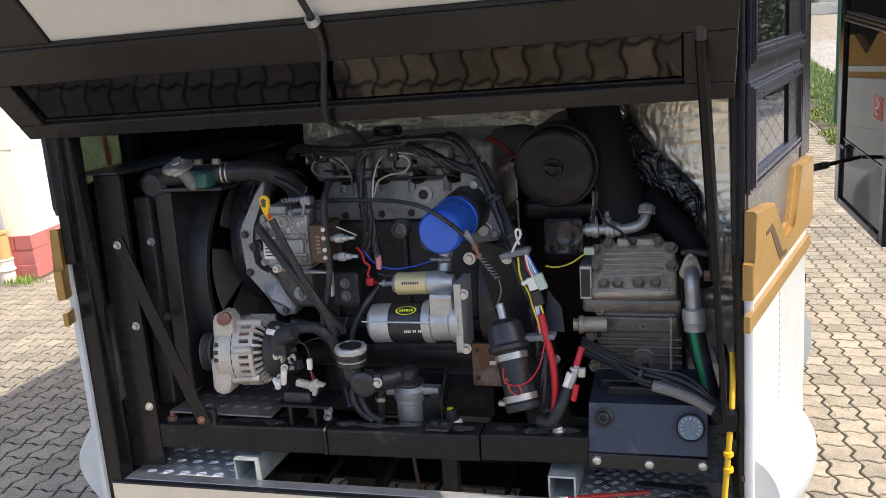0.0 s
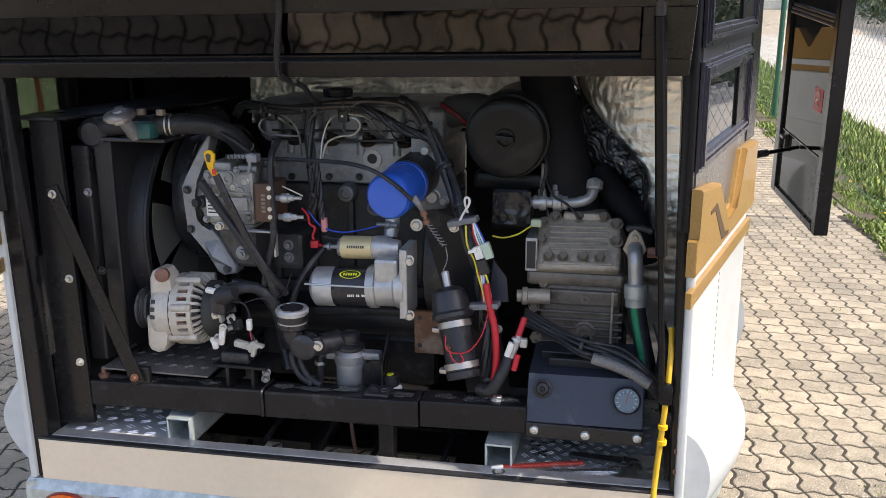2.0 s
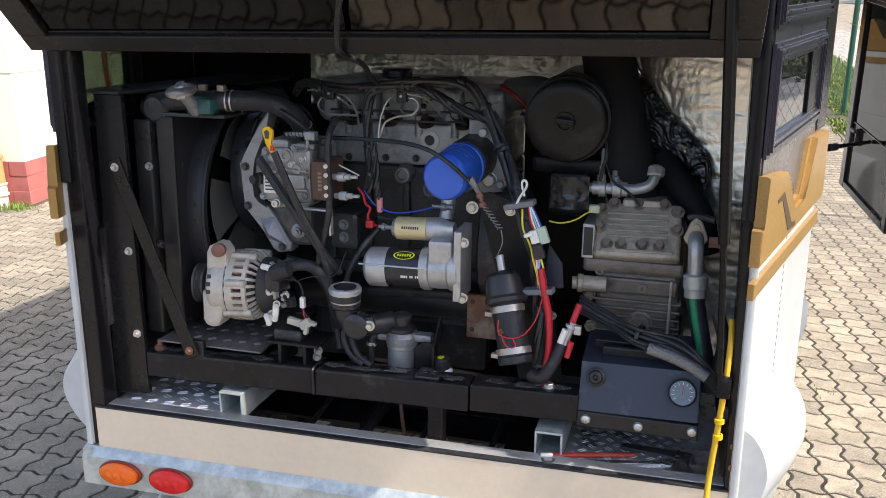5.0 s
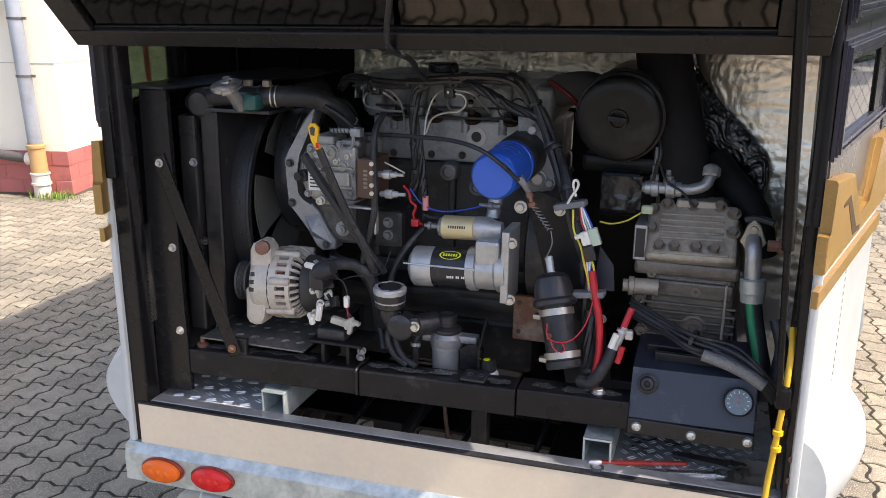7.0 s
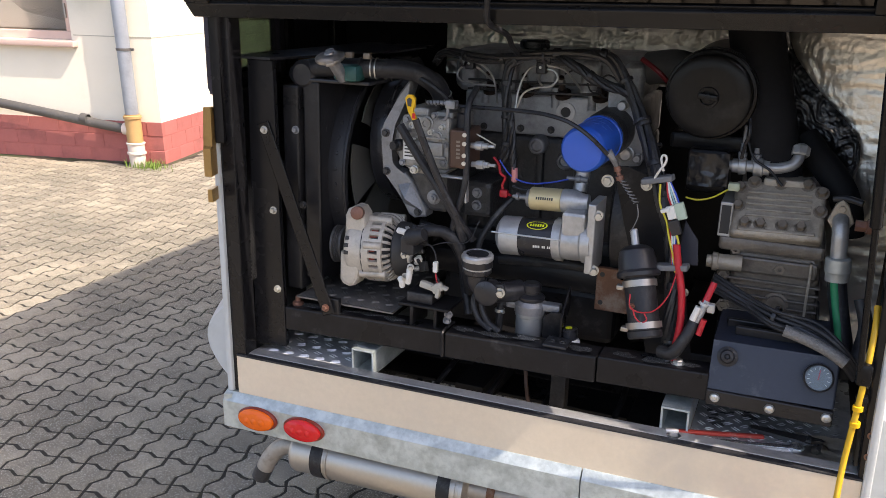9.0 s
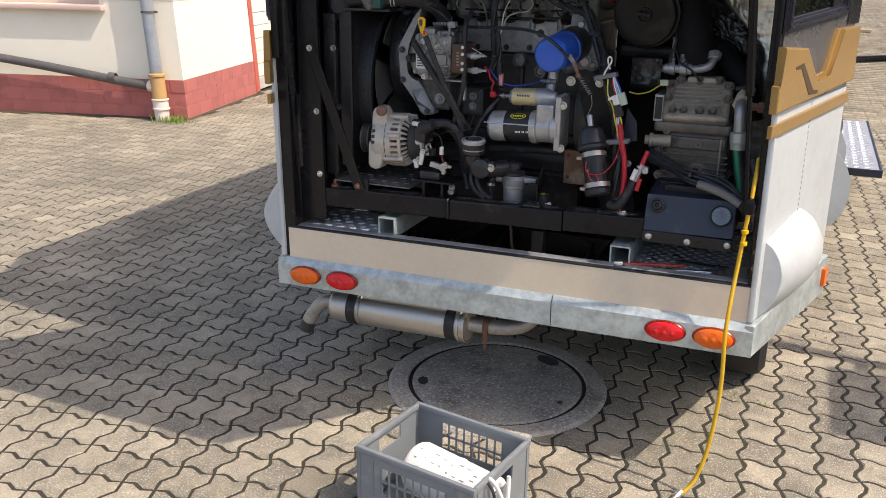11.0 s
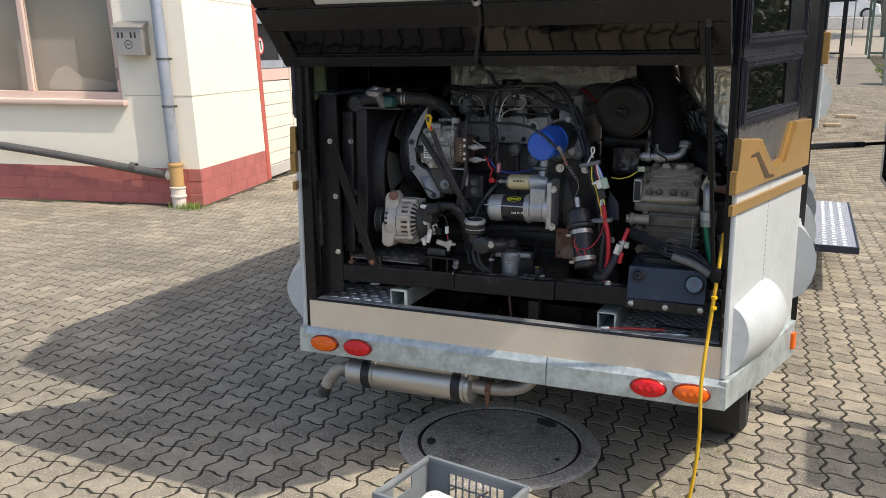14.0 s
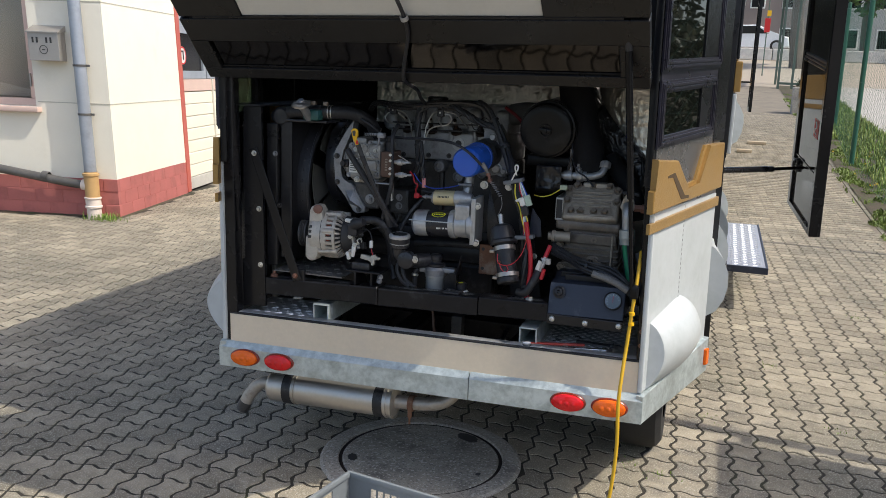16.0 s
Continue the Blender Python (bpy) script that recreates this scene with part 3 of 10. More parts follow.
for w in (0.96, 1.4):
    bm = B()
    lathe(bm, (PU, PV, w), (0, 0, 1), [(0.055, 0), (0.061, 0), (0.061, 0.02), (0.055, 0.02)], 24)
    box(bm, PU + 0.05, PU + 0.09, PV - 0.01, PV + 0.01, w, w + 0.02)
    box(bm, PU - 0.008, PU + 0.008, PV + 0.05, 0.0, w, w + 0.02)
    part("clip", to_building(bm), PIPEDARK, pipe)
branch = thing("branch_pipe", bw(-1.2, -0.08, 0.45), "dark sloping drain pipe clipped along the wall", "pipe", vehicle=False)
bm = B()
tube(bm, [(PU - 0.05, PV, 0.31), (PU - 0.3, PV, 0.34), (-2.0, PV, 0.55), (-4.5, PV, 0.8)], 0.04, 14)
part("pipe", to_building(bm), PIPEDARK, branch)
bm = B()
lathe(bm, (PU - 0.03, PV, 0.308), (-1, 0, 0.1), [(0.05, 0), (0.05, 0.06), (0.042, 0.065)], 20)
part("socket", to_building(bm), PALEPIPE, branch)
bm = B()
lathe(bm, (-0.62, PV, 0.375), (-1, 0, 0.125), [(0.041, 0), (0.046, 0.002), (0.046, 0.06), (0.041, 0.065)], 20)
part("coupling", to_building(bm), PIPEDARK, branch)
bm = B()
box(bm, -2.15, -2.12, PV - 0.05, 0, 0.52, 0.64, 0.004)
part("bracket", to_building(bm), PIPEGREY, branch)
ash = thing("wall_ashtray", bw(-0.55, -0.05, 1.45), "grey steel ashtray box fixed to the wall", "ashtray", vehicle=False)
AX0, AX1 = -0.66, -0.37
bm = B()
box(bm, AX0, AX1, -0.13, 0.0, 1.44, 1.7, 0.005)
part("box", to_building(bm), STEELBOX, ash)
bm = B()
prism(bm, [(-0.145, 1.7), (0.0, 1.76), (0.0, 1.705), (-0.145, 1.69)], plane_matrix((AX0 - 0.01, 0, 0), (0, 1, 0), (0, 0, 1)), AX1 - AX0 + 0.02)
part("lid", to_building(bm), STEELBOX, ash)
for du in (0.04, 0.08, 0.17, 0.21):
    bm = B()
    box(bm, AX0 + du, AX0 + du + 0.018, -0.1325, -0.12, 1.6, 1.65)
    part("slot", to_building(bm), DARKPRINT, ash)
bm = B()
lathe(bm, ((AX0 + AX1) / 2, -0.131, 1.54), (0, -1, 0), [(0.034, 0), (0.04, 0), (0.04, 0.002), (0.034, 0.002), (0.034, 0)], 24)
box(bm, -0.53, -0.50, -0.1335, -0.1315, 1.535, 1.543)
part("emblem", to_building(bm), DARKPRINT, ash)

# ---- the vehicle's body ----
CX, YB = 0.03, 0.02                     # middle line, plane of the rear panel
CHD = Vector((0.2814, 0.9596, 0))       # the right rear corner runs forward and outward


def chm(sgn):
    """Frame of a slanted rear corner panel: x forward along it, y up, z outward."""
    x = Vector((CHD.x * sgn, CHD.y, 0))
    o = Vector((CX + sgn * 0.745, YB, 0))
    m = plane_matrix(o, x, (0, 0, 1))
    if sgn < 0:
        m = m @ Matrix.Diagonal((1, 1, -1, 1))
    return m


body = thing("tourist_train_locomotive", (CX, 2.5, 0.4), "white and gold tourist train engine car with its rear hatch open", "vehicle")
# bumper: front face with a bevelled upper lip, and the two slanted returns
def bumper_half(x0, x1):
    bm = B()
    prism(bm, [(0.0, 0.405), (0.0, 0.478), (0.018, 0.498), (0.04, 0.498), (0.04, 0.44), (0.012, 0.415), (0.012, 0.405)],
          plane_matrix((x0, 0, 0), (0, 1, 0), (0, 0, 1)), x1 - x0)
    return bm
part("bumper_beam", bumper_half(-0.728, 0.218), GALV, body, "galvanised rear bumper beam")
part("bumper_beam", bumper_half(0.221, 0.786), GALV, body, "galvanised rear bumper beam")
for sgn in (1, -1):
    bm = B()
    m = chm(sgn)
    prism(bm, [(-0.016, 0.405), (0.63, 0.405), (0.63, 0.535), (-0.016, 0.495)], m @ Matrix.Translation((0, 0, -0.006)), 0.022, 0.003)
    part("bumper_side", bm, GALV, body, "galvanised bumper return")
bm = B()
box(bm, -0.692, 0.765, YB, YB + 0.012, 0.49, 0.6, 0.002)
part("sill_panel", bm, BEIGE, body, "beige painted sill panel under the engine bay")
bm = B()
box(bm, -0.692, 0.765, YB - 0.001, YB + 0.016, 0.6, 0.605, 0.001)
part("seal_strip", bm, RUBBER, body)
bm = B()
box(bm, -0.69, 0.76, YB + 0.016, YB + 0.05, 0.594, 0.606, 0.002)
part("sill_lip", bm, BRIGHT, body)

# slanted corners and sides
for sgn in (1, -1):
    m = chm(sgn)
    bm = B()
    box(bm, 0.0, 0.62, 0.5, 1.075, -0.012, 0.0, 0.003, m=m)
    part("corner_panel", bm, WHITEPAINT, body, "white painted corner panel")
    bm = B()
    for i in range(34):
        box(bm, 0.285, 0.289, 0.53 + i * 0.016, 0.538 + i * 0.016, -0.001, 0.0012, m=m)
    part("stitched_seam", bm, pbr("seam_grey", (0.35, 0.36, 0.36), 0.6), body)
    bm = B()
    box(bm, 0.0, 0.62, 1.075, 1.3, -0.012, -0.004, 0.0, m=m)
    ms = m @ Matrix(((1, 0, 0, 0), (0.048, 1, 0, 0), (0, 0, 1, 0), (0, 0, 0, 1)))   # windows rise a little towards the front
    part("grey_panel", bm, GREYPANEL, body, "grey metallic panel under the corner window")
    bm = B()
    prism(bm, [(-0.046, 1.012), (0.62, 1.03), (0.62, 1.062), (-0.046, 1.043)], m @ Matrix.Translation((0, 0, -0.002)), 0.012, 0.002)
    part("gold_stripe", bm, GOLD, body, "thin gold stripe")
    bm = B()
    prism(bm, [(-0.046, 1.074), (0.62, 1.096), (0.62, 1.255), (0.455, 1.255), (0.372, 1.13), (0.262, 1.12), (0.15, 1.222), (-0.03, 1.236), (-0.032, 1.145), (-0.046, 1.141)], m @ Matrix.Translation((0, 0, -0.004)), 0.02, 0.005)
    part("gold_trim", bm, GOLD, body, "raised gold zigzag trim")
    bm = B()
    prism(bm, [(0.06, 1.181), (0.118, 1.187), (0.225, 1.107), (0.268, 1.103), (0.264, 1.094), (0.192, 1.097), (0.104, 1.173), (0.06, 1.174)], m @ Matrix.Translation((0, 0, 0.0155)), 0.0014)
    part("trim_groove", bm, pbr("groove_brown", (0.07, 0.042, 0.02), 0.6), body)
    bm = B()
    prism(bm, [(0.262, 1.12), (0.372, 1.13), (0.455, 1.255), (0.43, 1.255), (0.356, 1.143), (0.27, 1.135)], m @ Matrix.Translation((0, 0, -0.004)), 0.008, 0.001)
    part("trim_ledge", bm, GOLD, body)
    # white rear edge of the corner and black door post behind
    bm = B()
    x0 = CX + sgn * 0.735
    box(bm, min(x0, x0 + sgn * 0.016), max(x0, x0 + sgn * 0.016), YB - 0.006, YB + 0.05, 0.5, 1.15, 0.004)
    part("corner_edge", bm, WHITEPAINT, body, "white rounded corner edge")
    bm = B()
    box(bm, -0.02, 0.012, 1.15, 2.3, -0.03, -0.006, 0.004, m=m)
    part("corner_post", bm, DOORBLACK, body, "black corner post")
    bm = B()
    box(bm, 0.535, 0.66, 1.26, 2.3, -0.03, -0.001, 0.004, m=m)
    part("door_post", bm, DOORBLACK, body, "black door post")
    bm = B()
    box(bm, 0.0, 0.53, 1.455, 1.5, -0.016, -0.004, m=ms)
    part("window_rail", bm, WINFRAME, body, "dark rail between the corner windows")
    bm = B()
    box(bm, 0.0, 0.53, 1.97, 2.38, -0.016, -0.004, m=ms)
    part("window_rail", bm, WINFRAME, body, "dark rail above the corner windows")
    bm = B()
    box(bm, 0.492, 0.538, 1.25, 1.5, -0.018, -0.005, m=ms)
    part("window_post", bm, WINFRAME, body, "dark post beside the corner window")
    # corner windows with stepped frames
    for z0, z1, wx1 in ((1.264, 1.463, 0.5), (1.488, 1.99, 0.53)):
        bm = B()
        for d, w, h in ((0.0, 0.007, 0.006), (0.007, 0.004, 0.01), (0.011, 0.007, 0.014), (0.018, 0.005, 0.009), (0.023, 0.006, 0.013), (0.029, 0.007, 0.008)):
            e = 0.9 * d
            panel_with_hole(bm, ms @ Matrix.Translation((0, 0, -0.004)), -0.012 + e, wx1 - e, z0 + d, z1 - d, -0.012 + e + 0.9 * w, wx1 - e - 0.9 * w, z0 + d + w, z1 - d - w, h)
        fr = part("corner_window_frame", bm, WINFRAME, body, "dark stepped window frame")
        bm = B()
        box(bm, 0.03 if sgn > 0 else -0.01, wx1 - 0.04 if sgn > 0 else wx1, z0 + 0.03, z1 - 0.03, -0.006, -0.002, m=ms)
        part("pane", bm, CORNERPANE if sgn > 0 else DARKGLASS, fr)
        if sgn > 0:
            bm = B()
            box(bm, 0.355, wx1 - 0.035, z0 + 0.036, z1 - 0.036, -0.002, 0.003, 0.001, m=ms)
            part("mullion", bm, DOORBLACK, fr)
    # bulged wheel covers: a lens profile drawn forward along the side
    for k, (y0, y1, off) in enumerate(((0.085, 0.6, 0.012), (1.02, 1.5, 0.17), (1.68, 2.15, 0.17), (2.35, 2.8, 0.17), (3.2, 3.7, 0.17))):
        bm = B()
        x0 = CX + sgn * (0.735 + off)
        prof = [(0.0, 0.77), (0.03, 0.755), (0.066, 0.715), (0.088, 0.665), (0.09, 0.615), (0.078, 0.565), (0.05, 0.52), (0.0, 0.49)]
        if k:
            prof = [(a * 1.0, 0.5 + (z - 0.49) * 1.12) for a, z in prof]
        else:
            prof = [(a * 1.25, 0.495 + (z - 0.49) * 1.12) for a, z in prof]
        if not k:
            # the rear one starts with a flat lens-shaped face and swells along the slanting corner
            rings = []
            for f in (0.0, 0.015, 0.1, 0.22, 0.36, 0.5, 0.64, 0.76, 0.88, 1.0):
                y = 0.062 + 0.4 * f
                top = 0.722 + 0.04 * min(1.0, f / 0.6) - 0.2 * max(0.0, f - 0.62) ** 1.2
                wide = (0.058 + 0.032 * math.sin(math.pi * min(1.0, f * 1.1))) * (1.0 if f < 0.5 else math.sqrt(max(0.04, 1 - ((f - 0.5) / 0.52) ** 2)))
                wide += 0.034 * (1 - f) if sgn < 0 else 0.0
                base = CX + sgn * (0.745 + 0.2933 * (y - YB) - 0.004)
                rings.append([bm.verts.new((base + sgn * wide * (0.94 if f == 0 else 1.0) * math.sin(math.pi * (i / 13) ** 0.9) ** 0.75, y, top + (0.497 - top) * i / 13)) for i in range(14)])
            for p, q in zip(rings, rings[1:]):
                for i in range(13):
                    bm.faces.new((p[i], p[i + 1], q[i + 1], q[i])).smooth = True
                bm.faces.new((p[0], p[-1], q[-1], q[0]))
            bm.faces.new(rings[0])
            bm.faces.new(rings[-1])
            bmesh.ops.recalc_face_normals(bm, faces=bm.faces)
        else:
            prism(bm, prof, plane_matrix((x0, y0, 0), (sgn, 0, 0), (0, 0, 1)), -sgn * (y1 - y0) * 1.0)
        for v in bm.verts:
            far = (v.co.y - y0) / (y1 - y0)
            if k:
                v.co.x = x0 + (v.co.x - x0) * math.sqrt(max(0.05, 1 - far ** 2))
        part("wheel_bulge", bm, WHITEPAINT, body, "white rounded wheel cover bulge")

# long sides, roof, upper rear wall
for sgn in (1, -1):
    x = CX + sgn * 0.885
    bm = B()
    box(bm, x - 0.02, x + 0.02, 0.62, 5.6, 0.5, 1.04, 0.004)
    part("side_panel", bm, WHITEPAINT, body, "white painted side panel")
    bm = B()
    box(bm, x - 0.02, x + 0.03, 0.62, 0.8, 1.1, 1.33, 0.006)
    part("side_trim", bm, GOLD, body, "raised gold side trim")
    bm = B()
    prism(bm, [(2.6, 1.36), (5.6, 1.36), (5.6, 1.5), (4.9, 1.5), (4.6, 1.42), (4.1, 1.42), (3.85, 1.52), (3.48, 1.52), (3.34, 1.42), (3.2, 1.42), (3.08, 1.52), (2.6, 1.52)], plane_matrix((x - 0.02, 0, 0), (0, 1, 0), (0, 0, 1)), 0.045, 0.004)
    part("side_trim", bm, GOLD, body, "raised gold side trim")
    bm = B()
    box(bm, x - 0.02, x + 0.021, 2.6, 5.6, 1.04, 1.36)
    part("upper_panel", bm, WHITEPAINT, body, "white painted upper side panel")
    bm = B()
    box(bm, x + 0.0215, x + 0.025, 2.6, 5.6, 1.3, 1.33)
    part("gold_stripe", bm, GOLD, body, "thin gold stripe")
    for y0, y1, z0 in ((0.8, 0.88, 0.5), (2.5, 2.6, 0.5), (5.5, 5.6, 1.0)):
        bm = B()
        box(bm, x - 0.02, x + 0.024, y0, y1, z0, 2.3, 0.004)
        part("side_post", bm, DOORBLACK, body, "black side post")
    bm = B()
    box(bm, x - 0.03, x - 0.02, 0.88, 5.5, 1.04, 2.3)
    part("side_window", bm, BLACKGLOSS, body, "dark side glazing")
bm = B()
prism(bm, [(-0.73, 0.02), (0.82, 0.02), (1.04, 0.5), (1.08, 5.8), (-1.02, 5.8), (-0.98, 0.5)], Matrix.Translation((0, 0, 2.38)), 0.09, 0.02)
part("roof", bm, WHITEPAINT, body, "white overhanging roof")
bm = B()
box(bm, -0.71, 0.77, YB + 0.01, YB + 0.05, 1.47, 2.38)
part("upper_rear_wall", bm, DOORBLACK, body, "black upper rear wall")
# black frame of the engine bay
for name, poly in (("bay_post", [(-0.716, 0.5), (-0.665, 0.5), (-0.665, 1.47), (-0.716, 1.47)]), ("bay_post", [(0.758, 0.5), (0.781, 0.5), (0.766, 1.47), (0.738, 1.47)]), ("bay_header", [(-0.665, 1.449), (0.722, 1.449), (0.722, 1.47), (-0.665, 1.47)])):
    bm = B()
    prism(bm, poly, FACE(0, YB + 0.05, 0), 0.046 if name == "bay_post" else 0.04, 0.004)
    part(name, bm, DOORBLACK, body, "black painted engine bay frame")
# bay lining: side walls, back wall, ceiling, floor plates
for sgn in (1, -1):
    bm = B()
    box(bm, 0.05, 0.62, 0.45, 1.26, -0.03, -0.014, m=chm(sgn))
    part("bay_wall", bm, BLACKPAINT, body, "black lining of the engine bay")
    bm = B()
    x = CX + sgn * 0.89
    box(bm, x - 0.01, x + 0.005, 0.6, 1.25, 0.45, 1.6)
    part("bay_wall", bm, BLACKPAINT, body, "black lining of the engine bay")
bm = B()
box(bm, -0.93, 0.97, 1.25, 1.27, 0.3, 1.6)
part("bay_back_wall", bm, BLACKPAINT, body)
bm = B()
box(bm, -0.72, 0.76, 0.07, 1.25, 2.33, 2.37)
part("bay_ceiling", bm, BLACKPAINT, body)


TREAD = pbr("polished_tread_bar", (0.78, 0.78, 0.78), 0.4, 0.55, var=0.15, scale=20, bump=0.05)


def checker(name, x0, x1, y0, y1, z, material, parent, label, px=0.046, py=0.03, size=1.0, bars=TREAD):
    """Checker plate: a sheet with pairs of raised bars, turned one way and the other in turn."""
    bm = B()
    box(bm, x0, x1, y0, y1, z - 0.004, z)
    sheet = part(name, bm, material, parent, label)
    bm = B()
    nx, ny = int((x1 - x0) / px), int((y1 - y0) / py)
    for i in range(nx):
        for j in range(ny):
            cx, cy = x0 + (i + 0.5 + 0.5 * (j % 2)) * px, y0 + (j + 0.5) * py
            if cx > x1 - 0.016 * size:
                continue
            a = radians((24 if size == 1.0 else 42) * (1 if j % 2 else -1))
            for off in (-0.0042 * size, 0.0042 * size):
                mm = Matrix.Translation((cx, cy, z)) @ Matrix.Rotation(a, 4, "Z") @ Matrix.Diagonal((size, size, size, 1))
                o = off / size
                add_verts_faces(bm, [mm @ Vector(p) for p in ((-0.014, o, 0), (0, o - 0.0026, 0), (0.014, o, 0), (0, o + 0.0026, 0), (-0.008, o, 0.0022), (0.008, o, 0.0022))],
                                [(0, 1, 5, 4), (1, 2, 5), (2, 3, 4, 5), (3, 0, 4)])
    tagged(part("raised_tread", bm, bars, sheet), kind="stuff")
    return sheet


checker("floor_plate", -0.675, -0.385, YB + 0.03, 0.3, 0.598, CHECKER, body, "bright checker plate floor")
checker("floor_plate", 0.43, 0.752, YB + 0.03, 0.6, 0.598, CHECKERDARK, body, "dark worn checker plate floor", 0.036, 0.021, 0.8)
for x in (-0.384, 0.368):
    bm = B()
    for a, b, c, d in ((x, x + 0.06, 0.592, 0.597), (x, x + 0.06, 0.651, 0.656), (x, x + 0.005, 0.597, 0.651), (x + 0.055, x + 0.06, 0.597, 0.651)):
        box(bm, a, b, 0.07, 1.1, c, d, 0.0015)
    part("square_tube", bm, GALV, body, "galvanised square frame tube")
# chassis below and wheels
for b in ((-0.6, -0.5, 0.1, 5.4, 0.36, 0.5), (0.55, 0.65, 0.1, 5.4, 0.36, 0.5)):
    bm = B()
    box(bm, *b)
    part("chassis_rail", bm, BLACKPAINT, body)
bm = B()
box(bm, -0.5, 0.55, 1.28, 5.4, 0.45, 0.5)
part("floor_pan", bm, BLACKPAINT, body)
for sgn in (1, -1):
    wx, WY = CX + sgn * 0.70, 0.84
    bm = B()
    lathe(bm, (wx - 0.09, WY, 0.27), (1, 0, 0), [(0.15, 0), (0.24, 0.0), (0.268, 0.02), (0.275, 0.05), (0.275, 0.13), (0.268, 0.16), (0.24, 0.18), (0.15, 0.18)], 40)
    wheel = part("wheel", bm, TYRE, body, "black rubber tyre")
    bm = B()
    lathe(bm, (wx - 0.07, WY, 0.27), (1, 0, 0), [(0, 0.02), (0.06, 0.02), (0.12, 0.05), (0.15, 0.0), (0.15, 0.14), (0.12, 0.11), (0.06, 0.13), (0, 0.13)], 32)
    part("rim", bm, GREYPANEL, wheel)

# rear hatch, raised on its struts
HA = radians(46.8)
HM = plane_matrix((-0.715, -0.02, 1.447), (1, 0, 0), (0, -math.cos(HA), math.sin(HA)))   # x across, y out along the hatch, z towards the ground
hatch = thing("rear_hatch", (CX, -0.02, 1.447), "black framed rear hatch held open above the engine bay", "hatch")
HW, HL = 1.46, 0.795
for name, x0, x1, y0, y1, z0, z1, mt, lab in (
        ("lower_rail", 0.0, HW, 0.0, 0.042, -0.03, 0.012, HATCHBLACK, "black hatch rail"),
        ("middle_rail", 0.0, HW, 0.158, 0.245, -0.03, 0.012, HATCHBLACK, "black hatch rail"),
        ("side_rail", 0.0, 0.066, 0.042, 0.158, -0.03, 0.012, HATCHBLACK, "black hatch side rail"),
        ("side_rail", HW - 0.085, HW, 0.042, 0.158, -0.03, 0.012, HATCHBLACK, "black hatch side rail"),
        ("side_panel", 0.0, 0.225, 0.25, HL, -0.03, 0.006, HATCHBLACK, "dark hatch side panel"),
        ("side_panel", HW - 0.29, HW, 0.25, HL, -0.03, 0.006, HATCHBLACK, "dark hatch side panel"),
        ("gloss_sheet", 0.066, HW - 0.085, 0.042, 0.158, -0.02, 0.0, DARKMIRROR, "gloss black hatch sheet mirroring the paving"),
        ("lining", 0.225, HW - 0.29, 0.25, HL - 0.08, -0.02, 0.0, FLAPWHITE, "off-white hatch lining"),
        ("outer_rail", 0.225, HW - 0.29, HL - 0.08, HL, -0.03, 0.012, HATCHBLACK, "black hatch rail")):
    bm = B()
    box(bm, x0, x1, y0, y1, z0, z1, 0.003, m=HM)
    part(name, bm, mt, hatch, lab)
for y, z in ((0.045, 0.004), (0.156, 0.004), (0.249, 0.008)):
    bm = B()
    box(bm, 0.05, HW - 0.07, y - 0.004, y + 0.004, 0.0, z, 0.001, m=HM)
    part("trim_bead", bm, HATCHBLACK, hatch)
STRUT = pbr("strut_black", (0.006, 0.006, 0.007), 0.22, var=0.2, bump=0.03, spec=0.22)
for xx, nm in ((HW - 0.035, "gas_strut"),):
    st = thing(nm, (0.735, 0.0, 0.78), "black gas strut between hatch and bay post", "gas strut")
    a, b = Vector((0.686, -0.135, 1.572)), Vector((0.728, 0.002, 0.83))
    d = (b - a).normalized()
    mid = a + d * 0.46
    bm = B()
    cyl(bm, a + d * 0.03, mid, 0.0105, bev=0.002, seg=20)
    part("cylinder", bm, STRUT, st)
    bm = B()
    cyl(bm, mid, b, 0.006, seg=12)
    part("rod", bm, STRUT, st)
    bm = B()
    lathe(bm, a - d * 0.018, d, [(0, 0), (0.012, 0.004), (0.015, 0.016), (0.012, 0.03), (0.009, 0.05)], 16)
    part("end_fitting", bm, PLASTIC, st)
    bm = B()
    bolt(bm, a + Vector((0.012, 0, 0)), (1, 0, 0), 0.009, 0.02)
    part("pivot_bolt", bm, ZINC, st)
    bm = B()
    box(bm, 0.722, 0.75, -0.006, 0.022, 0.805, 0.85, 0.008)
    box(bm, 0.728, 0.75, 0.0, 0.022, 0.755, 0.785, 0.006)
    part("bracket", bm, STRUT, st)

# lamps on the bumper
LAMPRIM = pbr("dark_red_lamp_rim", (0.2, 0.02, 0.008), 0.3, var=0.1, bump=0.05)


